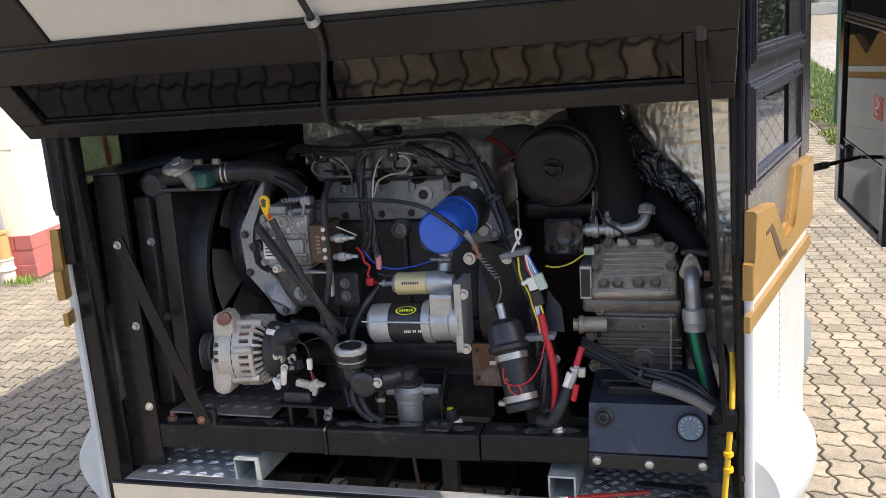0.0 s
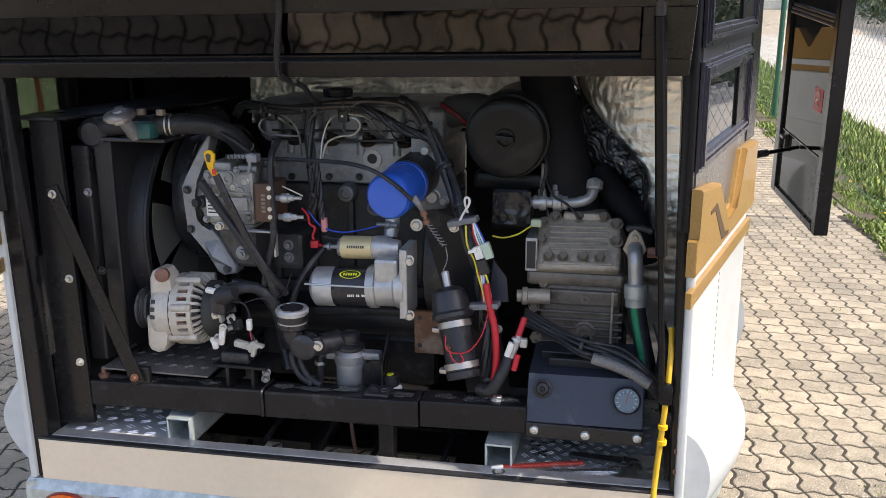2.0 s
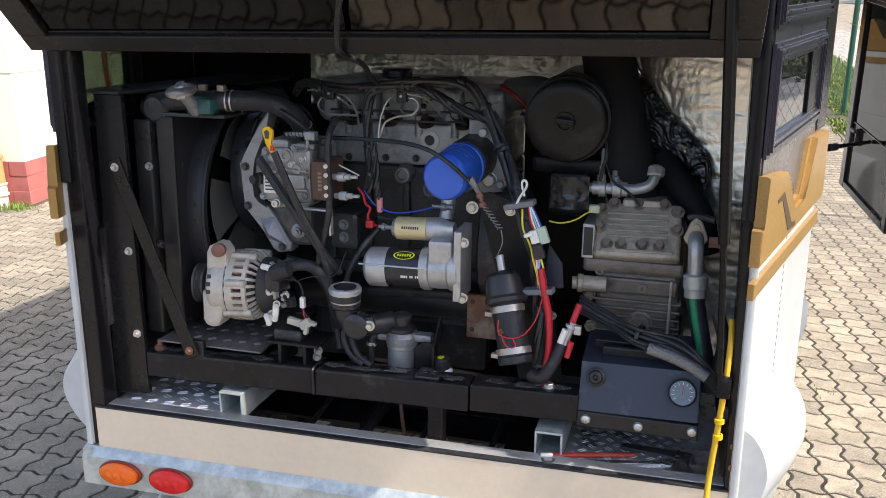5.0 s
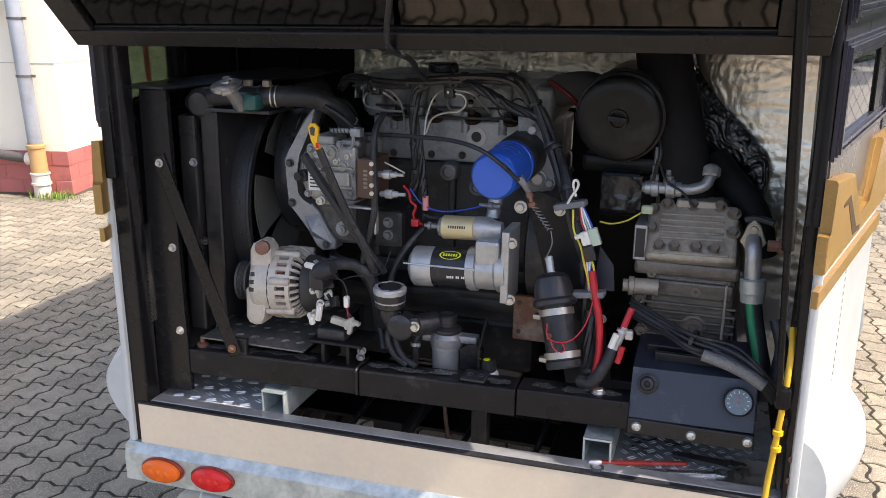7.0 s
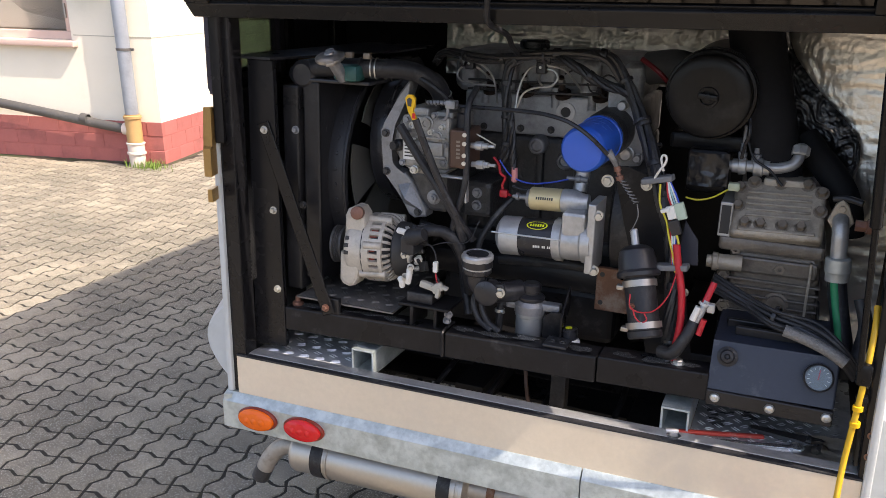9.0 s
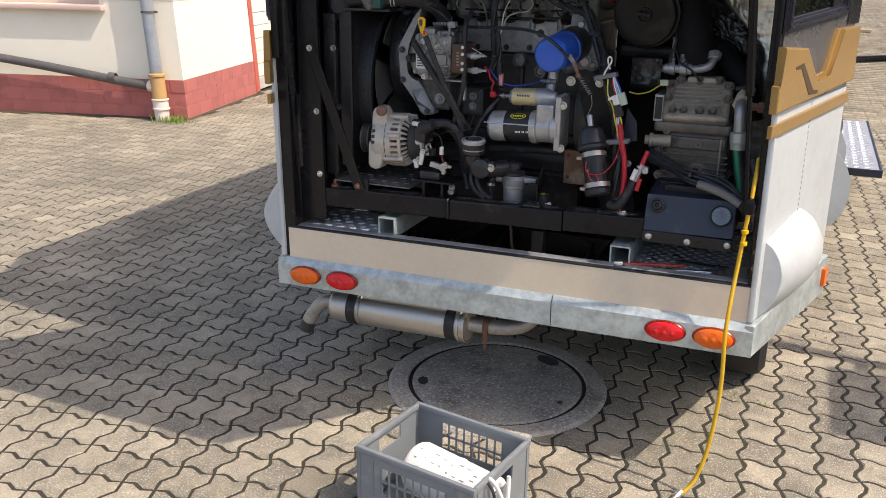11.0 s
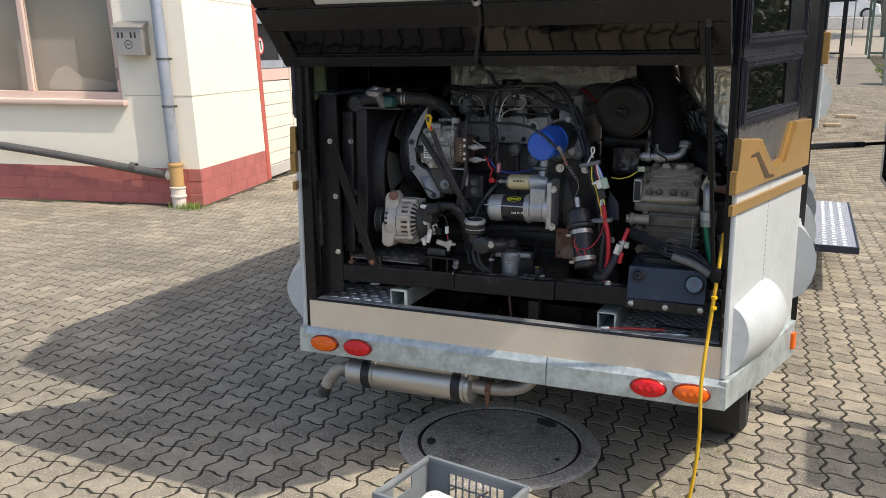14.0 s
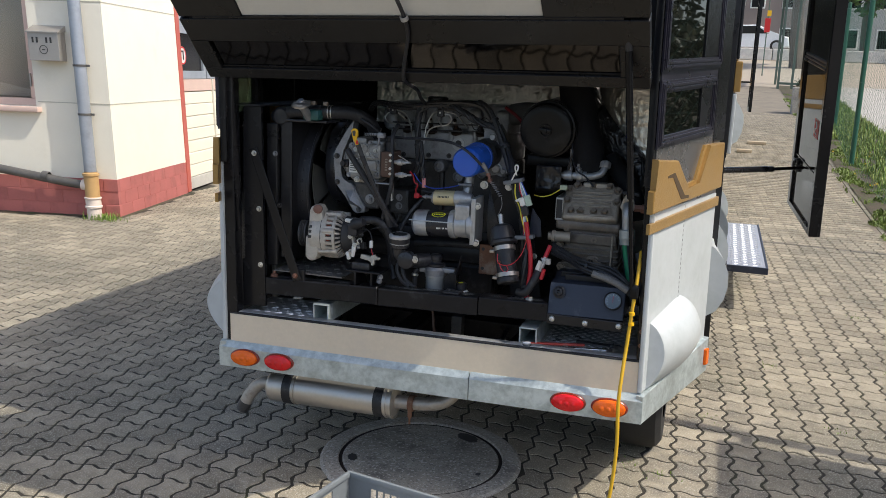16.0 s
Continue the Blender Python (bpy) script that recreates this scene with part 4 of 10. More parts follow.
def lamp(x, lens, label, group):
    t = thing("bumper_lamp", (x, 0, 0.448), label, "vehicle lamp", group)
    bm = B()
    lathe(bm, (0, 0.0, 0), (0, -1, 0), [(0, 0), (1.0, 0), (1.0, 0.006), (0.94, 0.009), (0, 0.009)], 40)
    for v in bm.verts:
        v.co = Vector((x + v.co.x * 0.058, v.co.y, 0.448 + v.co.z * 0.031))
    part("housing", bm, LAMPRIM, t)
    bm = B()
    lathe(bm, (0, 0.0, 0), (0, -1, 0), [(0.9, 0.009), (0.88, 0.016), (0.7, 0.021), (0.3, 0.023), (0, 0.0235)], 40)
    for v in bm.verts:
        v.co = Vector((x + v.co.x * 0.058, v.co.y, 0.448 + v.co.z * 0.031))
    part("lens", bm, lens, t)
    bm = B()
    for i in (-1, 0, 1):
        lathe(bm, (x + i * 0.022, -0.021, 0.448), (0, -1, 0), [(0.009, 0), (0.009, 0.002), (0.004, 0.0045), (0, 0.005)], 14)
    part("reflector", bm, lens, t)


lamp(-0.62, ORANGE, "oval orange turn lamp on the galvanised bumper", "turn lamps")
lamp(0.685, ORANGE, "oval orange turn lamp on the galvanised bumper", "turn lamps")
lamp(-0.483, REDLENS, "oval red tail lamp on the galvanised bumper", "tail lamps")
lamp(0.553, REDLENS, "oval red tail lamp on the galvanised bumper", "tail lamps")
bm = B()
m = chm(1)
box(bm, 0.58, 0.61, 0.44, 0.5, 0.014, 0.028, 0.004, m=m)
single("side_marker", bm, ORANGE, "small orange side marker on the bumper return", "vehicle lamp", vehicle=True)

# open side door with its stay
sd = thing("side_door", (1.39, 2.2, 0.75), "open black framed glass side door of the engine car", "door")
DM = plane_matrix((1.438, 1.925, 0.727), (-0.067, 0.65, 0.08), (-0.018, 0, 1))
DL, DH = 0.66, 1.5
for x0, x1, y0, y1 in ((0, 0.045, 0, DH), (DL - 0.06, DL, 0, DH), (0.048, DL - 0.063, 0, 0.03), (0.048, DL - 0.063, DH - 0.06, DH)):
    bm = B()
    box(bm, x0, x1, y0, y1, -0.042, 0.012, 0.004, m=DM)
    part("door_frame", bm, DOORBLACK, sd)
for y0, y1, d in ((0.8, 0.812, -0.046), (0.8145, 0.826, -0.042), (0.8285, 0.842, -0.038)):
    bm = B()
    box(bm, 0.048, DL - 0.063, y0, y1, d, 0.0, 0.003, m=DM)
    part("window_rail", bm, WINFRAME, sd, "grey stepped rail between the panes")
bm = B()
box(bm, 0.048, DL - 0.063, 0.296, 0.302, -0.034, -0.02, 0.001, m=DM)
part("pane_joint", bm, DOORBLACK, sd)
MILKY = pbr("dusty_tinted_glass", (0.035, 0.036, 0.037), 0.07, 0.0, var=0.3, scale=4, bump=0.02, fine=30, stain=(0.02, 0.02, 0.021), amount=0.5, wear=4, rvar=0.05, spec=0.06)
for a, b, mt in ((0.032, 0.295, MILKY), (0.303, 0.799, DOORMIRROR), (0.843, DH - 0.062, DOORMIRROR)):
    bm = B()
    box(bm, 0.047, DL - 0.062, a, b, -0.03, -0.024, m=DM)
    part("pane", bm, mt, sd, "dusty lower pane" if mt == MILKY else "")
bm = B()
box(bm, 0.11, 0.21, 0.465, 0.555, -0.0315, -0.0302, m=DM)
stk = part("sticker", bm, REDPRINT, sd, "red square sticker with a white sign")
bm = B()
tube(bm, [DM @ Vector(p) for p in ((0.15, 0.485, -0.032), (0.175, 0.488, -0.032), (0.178, 0.505, -0.032), (0.15, 0.515, -0.032), (0.148, 0.535, -0.032), (0.17, 0.54, -0.032))], 0.004, 6)
part("white_sign", bm, WHITEPRINT, stk)
bm = B()
tube(bm, [(0.96, 1.6, 1.062), (1.2, 1.96, 1.048)], 0.015, 12)
tube(bm, [(1.18, 1.93, 1.049), (1.366, 2.22, 1.04)], 0.008, 10)
part("door_stay", bm, DOORBLACK, sd)
bm = B()
box(bm, DL - 0.125, DL - 0.112, 0.215, 0.285, -0.058, -0.045, 0.004, m=DM)
box(bm, DL - 0.17, DL - 0.112, 0.272, 0.285, -0.058, -0.045, 0.004, m=DM)
box(bm, DL - 0.165, DL - 0.15, 0.215, 0.29, -0.046, -0.029, 0.003, m=DM)
part("latch", bm, PLASTIC, sd)

# ---- engine bay ----
def bay(name, base, label, cat, group=""):
    return thing(name, base, label, cat, group, vehicle=False)


def wire(name, pts, r, mt, label, cat="cable", seg=8, n=6):
    bm = B()
    tube(bm, pts, r, seg, n)
    return single(name, bm, mt, label, cat)


def loom(name, pts, r, label, strands=5, twist=9.0, seed=1):
    """A harness: several cables side by side that wind about each other, with wrapped stretches."""
    path = smooth_path(pts, 7)
    rr = r if callable(r) else (lambda t: r)
    rg = random.Random(seed)
    bm = B()
    fr, u = [], None
    for i, p in enumerate(path):
        d = (path[min(i + 1, len(path) - 1)] - path[max(i - 1, 0)]).normalized()
        if u is None:
            _, u, _ = frame_axes(d)
        u = (u - d * u.dot(d)).normalized()
        fr.append((p, d, u, d.cross(u)))
    for k in range(strands):
        ph, q = 2 * math.pi * k / strands + rg.uniform(-0.3, 0.3), rg.uniform(0.42, 0.56)
        sp = []
        for i, (p, d, u, w) in enumerate(fr):
            t = i / (len(fr) - 1)
            a = ph + twist * t * (0.8 + 0.1 * k) + 0.5 * math.sin(5 * t + k)
            off = rr(t) * (0.52 + 0.2 * math.sin(7 * t + 2.1 * k))
            sp.append(p + (u * math.cos(a) + w * math.sin(a)) * off)
        tube(bm, sp, lambda t, q=q: rr(t) * q, 7, 1)
    n = len(fr)
    for c in range(3, n - 3, 9):
        p, d, u, w = fr[c]
        h = 0.008 + 0.01 * rg.random()
        lathe(bm, p - d * h / 2, d, [(rr(c / n) * 0.9, 0), (rr(c / n) * 1.04, 0.001), (rr(c / n) * 1.06, h * 0.5), (rr(c / n) * 1.03, h - 0.001), (rr(c / n) * 0.9, h)], 12)
    return single(name, bm, LOOMTAPE, label, "cable")


LOOMTAPE = pbr("black_taped_loom", (0.02, 0.02, 0.022), 0.36, var=0.4, scale=22, bump=0.6, fine=120, stain=(0.06, 0.058, 0.056), amount=0.3, wear=20, spec=0.5)


def crumpled(name, path, z0, z1, amp, label, seed, n=70, mz=30, lean=0.0):
    """A crumpled foil sheet along a plan path."""
    path = smooth_path(path, 10)
    bm = B()
    grid = []
    for i in range(n + 1):
        t = i / n * (len(path) - 1)
        a, b = path[int(min(t, len(path) - 2))], path[int(min(t, len(path) - 2)) + 1]
        p = a.lerp(b, t - int(min(t, len(path) - 2)))
        d = (b - a).normalized()
        nrm = Vector((d.y, -d.x, 0))
        col = []
        for j in range(mz + 1):
            z = z0 + (z1 - z0) * j / mz
            q = Vector((p.x, p.y, z))
            f = 0.8 * noise.turbulence(q * 20 + Vector((seed, 0, 0)), 3, True, noise_basis="VORONOI_F2F1") + 0.3 * noise.turbulence(q * 55, 2, True, noise_basis="VORONOI_F2F1")
            g = noise.noise(q * 3.2 + Vector((0, seed, 0)))
            col.append(bm.verts.new(q + nrm * (amp * f + amp * 1.5 * g + lean * (z - z0)) + Vector((0, 0, amp * 0.3 * f))))
        grid.append(col)
    for a, b in zip(grid, grid[1:]):
        for j in range(mz):
            bm.faces.new((a[j], b[j], b[j + 1], a[j + 1]))
    return tagged(link_mesh(name, bm, FOIL, 45.0), label, "foil")




def foil_sheet(x0, x1, y0, slope, z0, z1, seed, rough, label, n, mz):
    """Foil lining on a bay wall: taut, with fine level wrinkles and creases."""
    bm = B()
    grid = []
    for i in range(n + 1):
        col = []
        for j in range(mz + 1):
            x, z = x0 + (x1 - x0) * i / n, z0 + (z1 - z0) * j / mz
            q = Vector((x, z, seed))
            f = 0.007 * noise.noise(q * 5) + 0.0022 * noise.noise(Vector((x * 16, z * 60, seed)))
            f += 0.0022 * rough * abs(noise.noise(Vector((x * 34 + 6 * noise.noise(q * 9), z * 13, seed)))) + 0.0009 * rough * noise.noise(Vector((x * 90, z * 150, seed)))
            f += 0.004 * (rough - 1) * abs(noise.noise(Vector((x * 21 + z * 15, z * 26 - x * 9, seed))))
            col.append(bm.verts.new((x, y0 + slope * (x - x0) - f, z)))
        grid.append(col)
    for a, b in zip(grid, grid[1:]):
        for j in range(mz):
            bm.faces.new((a[j], b[j], b[j + 1], a[j + 1]))
    tagged(link_mesh("foil_lining", bm, FOIL, 40.0), label, "foil")


def foil_drape(seed):
    """Foil hanging slantwise before the lining, gathered into long folds; dark colour paints the mirrored duct."""
    upper = smooth_path([(0.49, 0, 1.47), (0.52, 0, 1.385), (0.557, 0, 1.335), (0.6, 0, 1.286), (0.645, 0, 1.245), (0.68, 0, 1.205), (0.694, 0, 1.16), (0.69, 0, 1.1)], 10)
    lower = smooth_path([(0.43, 0, 1.47), (0.44, 0, 1.34), (0.46, 0, 1.25), (0.5, 0, 1.19), (0.56, 0, 1.165), (0.61, 0, 1.15), (0.65, 0, 1.12), (0.678, 0, 1.085)], 10)
    bm = B()
    nu, nv = 170, 90
    grid = []
    for i in range(nu + 1):
        t = i / nu * (len(upper) - 1)
        k = min(int(t), len(upper) - 2)
        a, b = upper[k].lerp(upper[k + 1], t - k), lower[k].lerp(lower[k + 1], t - k)
        row = []
        for j in range(nv + 1):
            v = j / nv
            p = a.lerp(b, v)
            q = Vector((p.x + p.z * 0.75, p.z - p.x * 0.75, seed))
            w = Vector((q.x * 26 + 3 * noise.noise(q * 14), q.y * 9, seed))
            f = 0.008 * abs(noise.noise(w)) + 0.004 * abs(noise.noise(w * 2.1)) + 0.0016 * noise.noise(q * 120) + 0.014 * noise.noise(q * 6)
            y = 0.62 - 0.3 * (p.x - 0.44) - 0.02 - 0.02 * math.sin(math.pi * v) - f
            row.append(bm.verts.new((p.x, y, p.z)))
        grid.append(row)
    for a, b in zip(grid, grid[1:]):
        for j in range(nv):
            bm.faces.new((a[j], b[j], b[j + 1], a[j + 1]))
    # the dark base colour puts the black duct's reflection into the foil
    ob = link_mesh("foil_drape", bm, pbr("reflection_dark_foil", (0.13, 0.126, 0.125), 0.42, 1.0, var=0.5, scale=20, bump=0.2, fine=70, stain=(0.3, 0.29, 0.28), amount=0.3, wear=40, rvar=0.15), 60.0)
    tagged(ob, "foil in slanting folds beside the compressor, coloured dark for the duct it mirrors", "foil")


foil_sheet(0.44, 0.78, 0.62, -0.3, 0.62, 1.56, 5.0, 1.0, "taut beige-silver aluminium foil lining beside the compressor", 110, 200)
foil_sheet(-0.46, 0.44, 0.81, 0.0, 1.26, 1.56, 8.0, 1.9, "crumpled aluminium foil heat lining above the engine", 260, 80)
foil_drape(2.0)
# the wide rear sheet is added to keep the gaps below the engine dark
for b, lb in (((-0.68, 0.74, 0.62, 0.68, 0.4, 0.5), "dark steel cross member below the engine"), ((-0.68, -0.5, 0.06, 0.62, 0.42, 0.425), "dark steel floor tray"), ((-0.5, 0.3, 0.47, 0.61, 0.4, 0.41), "dark steel belly plate"), ((-0.68, 0.74, 0.69, 1.25, 0.41, 0.42), "added dark sheet that hides bright ground below the engine"), ((-0.2, -0.12, 0.3, 0.62, 0.43, 0.5), "dark steel chassis bracket"), ((0.26, 0.36, 0.25, 0.62, 0.44, 0.5), "dark steel chassis bracket")):
    bm = B()
    box(bm, *b, 0.002)
    single("chassis_plate", bm, BLACKWORN, lb, "chassis")
for i, x in enumerate((-0.28, -0.13, 0.02, 0.2)):
    wire("loom", [(x, 0.2, 0.43), (x + 0.03, 0.4, 0.5), (x - 0.02, 0.7, 0.46)], 0.008, RUBBER, "black hose lying low below the engine")
bm = B()
box(bm, 0.06, 0.1, 0.3, 0.34, 0.46, 0.6, 0.004)
single("drain_sleeve", bm, CASTIRON, "dull grey metal sleeve below the engine frame", "fitting")
wire("drain_hose", [(0.02, 0.2, 0.64), (0.035, 0.19, 0.55), (0.05, 0.22, 0.45)], 0.005, BROWNPLATE, "thin brown drain hose below the frame")

# front frame beam, welded of three lengths
beam = bay("frame_beam", (-0.06, 0.1, 0.66), "black welded frame beam with scraped paint", "frame")
BZ = lambda x: 0.722 + 0.0245 * (x + 0.58)
for x0, x1, dz in ((-0.585, -0.152, 0.0), (-0.146, 0.215, -0.002), (0.218, 0.453, 0.001)):
    bm = B()
    box(bm, x0, x1, 0.082, 0.15, -0.062, 0, 0.004)
    for v in bm.verts:
        v.co.z += BZ(v.co.x) + dz
    part("beam_length", bm, BLACKWORN, beam)
bm = B()
tube(bm, [(-0.149, 0.08, BZ(-0.149) - 0.06), (-0.149, 0.079, BZ(-0.149) - 0.02), (-0.149, 0.083, BZ(-0.149) + 0.001), (-0.149, 0.15, BZ(-0.149) + 0.001)], 0.004, 6)
part("weld_seam", bm, BLACKWORN, beam)
rp_ = random.Random(12)
for x, y, lx, ly in ((-0.52, 0.118, 0.05, 0.02), (-0.44, 0.112, 0.045, 0.022), (-0.37, 0.12, 0.05, 0.016), (-0.29, 0.112, 0.035, 0.02), (-0.11, 0.115, 0.035, 0.018), (-0.04, 0.112, 0.06, 0.016), (0.04, 0.118, 0.04, 0.02), (0.17, 0.11, 0.03, 0.022), (0.27, 0.115, 0.03, 0.02), (0.34, 0.112, 0.035, 0.02), (0.41, 0.118, 0.025, 0.016)):
    bm = B()
    poly = []
    for k in range(14):
        a, q = 2 * math.pi * k / 14, rp_.uniform(0.45, 1.0)
        px_, py_ = x + lx * q * math.cos(a), max(0.087, min(0.147, y + ly * q * math.sin(a)))
        poly.append((px_, py_))
    prism(bm, poly, Matrix.Translation((0, 0, 0)), 0.0006)
    for v in bm.verts:
        v.co.z += BZ(v.co.x) + 0.0008
    part("scraped_patch", bm, SCRAPED, beam, "scraped paint patch")
bm = B()
box(bm, 0.09, 0.145, 0.09, 0.145, BZ(0.12) - 0.001, BZ(0.12) + 0.006, 0.002)
part("pad", bm, PLASTIC, beam, "rubber pad with two holes")
for x in (0.105, 0.13):
    bm = B()
    lathe(bm, (x, 0.117, BZ(0.12) + 0.006), (0, 0, 1), [(0.009, 0), (0.009, 0.002), (0.005, 0.002), (0.004, -0.001), (0, -0.001)], 14)
    part("hole_rim", bm, CASTIRON, beam)
bm = B()
bolt(bm, (0.385, 0.115, BZ(0.385)), (0, 0, 1), 0.011, 0.008)
part("mounting_bolt", bm, ZINC, beam)
bm = B()
box(bm, 0.34, 0.45, 0.25, 0.8, 0.66, 0.72, 0.003)
part("cross_member", bm, BLACKWORN, beam)
bm = B()
box(bm, -0.58, -0.53, 0.15, 0.9, 0.66, 0.715, 0.003)
part("cross_member", bm, BLACKWORN, beam)

# radiator with its mounting post and brace
rad = bay("radiator", (-0.55, 0.4, 0.72), "black radiator in a bolted flat-bar frame", "radiator")
bm = B()
prism(bm, [(-0.676, 0.607), (-0.583, 0.614), (-0.598, 1.333), (-0.668, 1.333)], FACE(0, 0.094, 0), 0.014, 0.002)
box(bm, -0.676, -0.668, 0.094, 0.13, 0.61, 1.33)
part("mounting_post", bm, DOORBLACK, rad, "black flat steel mounting post")
bm = B()
prism(bm, [(-0.705, 0.075), (-0.6, 0.075), (-0.48, 0.5), (-0.5, 0.8), (-0.72, 0.8), (-0.72, 0.2)], Matrix.Translation((0, 0, 1.334)), 0.006, 0.001)
part("top_plate", bm, BLACKPAINT, rad)
a, b = Vector((-0.622, 0.078, 1.17)), Vector((-0.46, 0.078, 0.742))
bm = B()
L = (b - a).length
box(bm, -0.018, L + 0.018, -0.017, 0.017, -0.003, 0.003, 0.002, m=plane_matrix(a, b - a, (0, -1, 0)) @ Matrix.Rotation(math.pi / 2, 4, "X"))
part("brace", bm, DOORBLACK, rad, "black diagonal brace bar")
bm = B()
box(bm, -0.475, -0.43, 0.085, 0.1, BZ(-0.45) - 0.002, 0.765, 0.003)
part("lug", bm, BLACKPAINT, rad)
for p, mt in (((-0.622, 0.074, 1.17), ZINC), ((-0.607, 0.08, 0.972), ZINC), ((-0.602, 0.08, 0.768), ZINC), ((-0.46, 0.074, 0.743), COPPER), ((-0.562, 0.118, 1.169), CASTGREY), ((-0.545, 0.118, 0.985), CASTIRON), ((-0.51, 0.16, 1.17), CASTIRON)):
    bm = B()
    bolt(bm, p, (0, -1, 0), 0.0068, 0.008)
    part("bolt", bm, mt, rad)
bm = B()
lathe(bm, (-0.562, 0.11, BZ(-0.56)), (0, 0, 1), [(0.014, 0), (0.014, 0.008), (0.007, 0.012), (0.007, 0.022), (0.004, 0.026), (0, 0.026)], 12)
part("stud", bm, COPPER, rad, "rusty copper-coloured stud")
bm = B()
box(bm, -0.6, -0.555, 0.12, 0.75, 0.76, 1.275, 0.006)
part("side_channel", bm, BLACKPAINT, rad)
bm = B()
box(bm, -0.552, -0.505, 0.135, 0.74, 0.79, 1.285, 0.006)
part("core_frame", bm, BLACKPAINT, rad)
bm = B()
lathe(bm, (-0.55, 0.13, 1.3), (0, 1, 0), [(0, 0), (0.025, 0.0), (0.035, 0.01), (0.035, 0.6), (0.025, 0.61), (0, 0.61)], 20)
part("top_tank", bm, PLASTIC, rad)
bm = B()
box(bm, -0.53, -0.37, 0.13, 0.3, 1.284, 1.293, 0.003)
part("tank_ledge", bm, PLASTIC, rad)
# shroud: a flat plate over the core with a round collar about the fan
bm = B()
ring, edge = [], []
for k in range(48):
    a = 2 * math.pi * k / 48
    c, s_ = math.cos(a), math.sin(a)
    f = min(0.305 / max(abs(c), 1e-6), 0.265 / max(abs(s_), 1e-6))
    edge.append(bm.verts.new((-0.502, 0.44 + f * c, 1.045 + f * s_)))
    ring.append(bm.verts.new((-0.502, 0.44 + 0.262 * c, 1.045 + 0.262 * s_)))
for k in range(48):
    bm.faces.new((edge[k], edge[(k + 1) % 48], ring[(k + 1) % 48], ring[k]))
SHROUD = pbr("shroud_black", (0.02, 0.02, 0.023), 0.42, var=0.35, scale=7, bump=0.2, stain=(0.045, 0.045, 0.05), amount=0.3, wear=7, spec=0.4)
part("shroud_plate", bm, SHROUD, rad, "flat black shroud plate")
bm = B()
lathe(bm, (-0.502, 0.44, 1.045), (1, 0, 0), [(0.262, 0), (0.276, 0), (0.276, 0.04), (0.281, 0.044), (0.281, 0.05), (0.27, 0.052), (0.262, 0.046), (0.262, 0)], 64)
part("fan_shroud", bm, SHROUD, rad, "black round fan collar")
bm = B()
box(bm, -0.51, -0.506, 0.15, 0.73, 0.8, 1.27)
part("core", bm, DARKPRINT, rad)
for k in range(9):
    al = math.radians(150 + k * 8)
    bm = B()
    n_ = Vector((0, math.cos(al), math.sin(al)))
    lathe(bm, Vector((-0.481, 0.44, 1.045)) + n_ * 0.276, n_, [(0, 0), (0.005, 0), (0.004, 0.002), (0, 0.003)], 8)
    part("rivet", bm, SHROUD, rad)

fan = bay("cooling_fan", (-0.43, 0.44, 1.045), "grey-brown plastic radiator fan with broad blades", "fan")
FANM = pbr("fan_plastic", (0.11, 0.107, 0.095), 0.55, var=0.15, bump=0.1)
bm = B()
lathe(bm, (-0.48, 0.44, 1.045), (1, 0, 0), [(0, 0), (0.06, 0), (0.065, 0.006), (0.065, 0.03), (0.05, 0.04), (0, 0.04)], 28)
part("hub", bm, FANM, fan)
for k in range(7):
    bm = B()
    rows = []
    for i in range(7):
        r = 0.06 + 0.18 * i / 6
        row = []
        for j in range(5):
            s = (j / 4 - 0.5)
            an = radians(k * 51.4 + 118) + s * (0.55 + 0.1 * i / 6) + 0.15 * i / 6
            row.append((-0.458 + 0.02 * s * (1.6 - i / 6) + 0.008 * (s * s), 0.44 + r * math.cos(an), 1.045 + r * math.sin(an)))
        rows.append(row)
    vs = [p for row in rows for p in row] + [(p[0] + 0.003, p[1], p[2]) for row in rows for p in row]
    fs = []
    for o in (0, 35):
        fs += [(o + i * 5 + j, o + i * 5 + j + 1, o + (i + 1) * 5 + j + 1, o + (i + 1) * 5 + j) for i in range(6) for j in range(4)]
    rim = [j for j in range(5)] + [i * 5 + 4 for i in range(1, 7)] + [30 + j for j in (3, 2, 1, 0)] + [i * 5 for i in range(5, 0, -1)]
    fs += [(rim[i], rim[(i + 1) % len(rim)], rim[(i + 1) % len(rim)] + 35, rim[i] + 35) for i in range(len(rim))]
    add_verts_faces(bm, vs, fs)
    part("blade", bm, FANM, fan)

neck = bay("filler_neck", (-0.43, 0.1, 1.3), "coolant filler neck with a grey pressure cap", "filler neck")
bm = B()
cyl(bm, (-0.428, 0.115, 1.3), (-0.431, 0.068, 1.345), 0.014, bev=0.001)
part("neck", bm, CASTGREY, neck)
bm = B()
d = Vector((0.0, -0.35, 0.94)).normalized()
lathe(bm, Vector((-0.432, 0.064, 1.344)), d, [(0, 0), (0.03, 0), (0.034, 0.003), (0.034, 0.009), (0.026, 0.012), (0.018, 0.016), (0.012, 0.016), (0.009, 0.019), (0, 0.019)], 28)
for s in (-1, 1):
    box(bm, -0.01, 0.01, 0.03 if s > 0 else -0.045, 0.045 if s > 0 else -0.03, 0.002, 0.011, 0.003, m=Matrix.Translation((-0.432, 0.064, 1.344)) @ d.to_track_quat("Z", "Y").to_matrix().to_4x4() @ Matrix.Rotation(0.5, 4, "Z"))
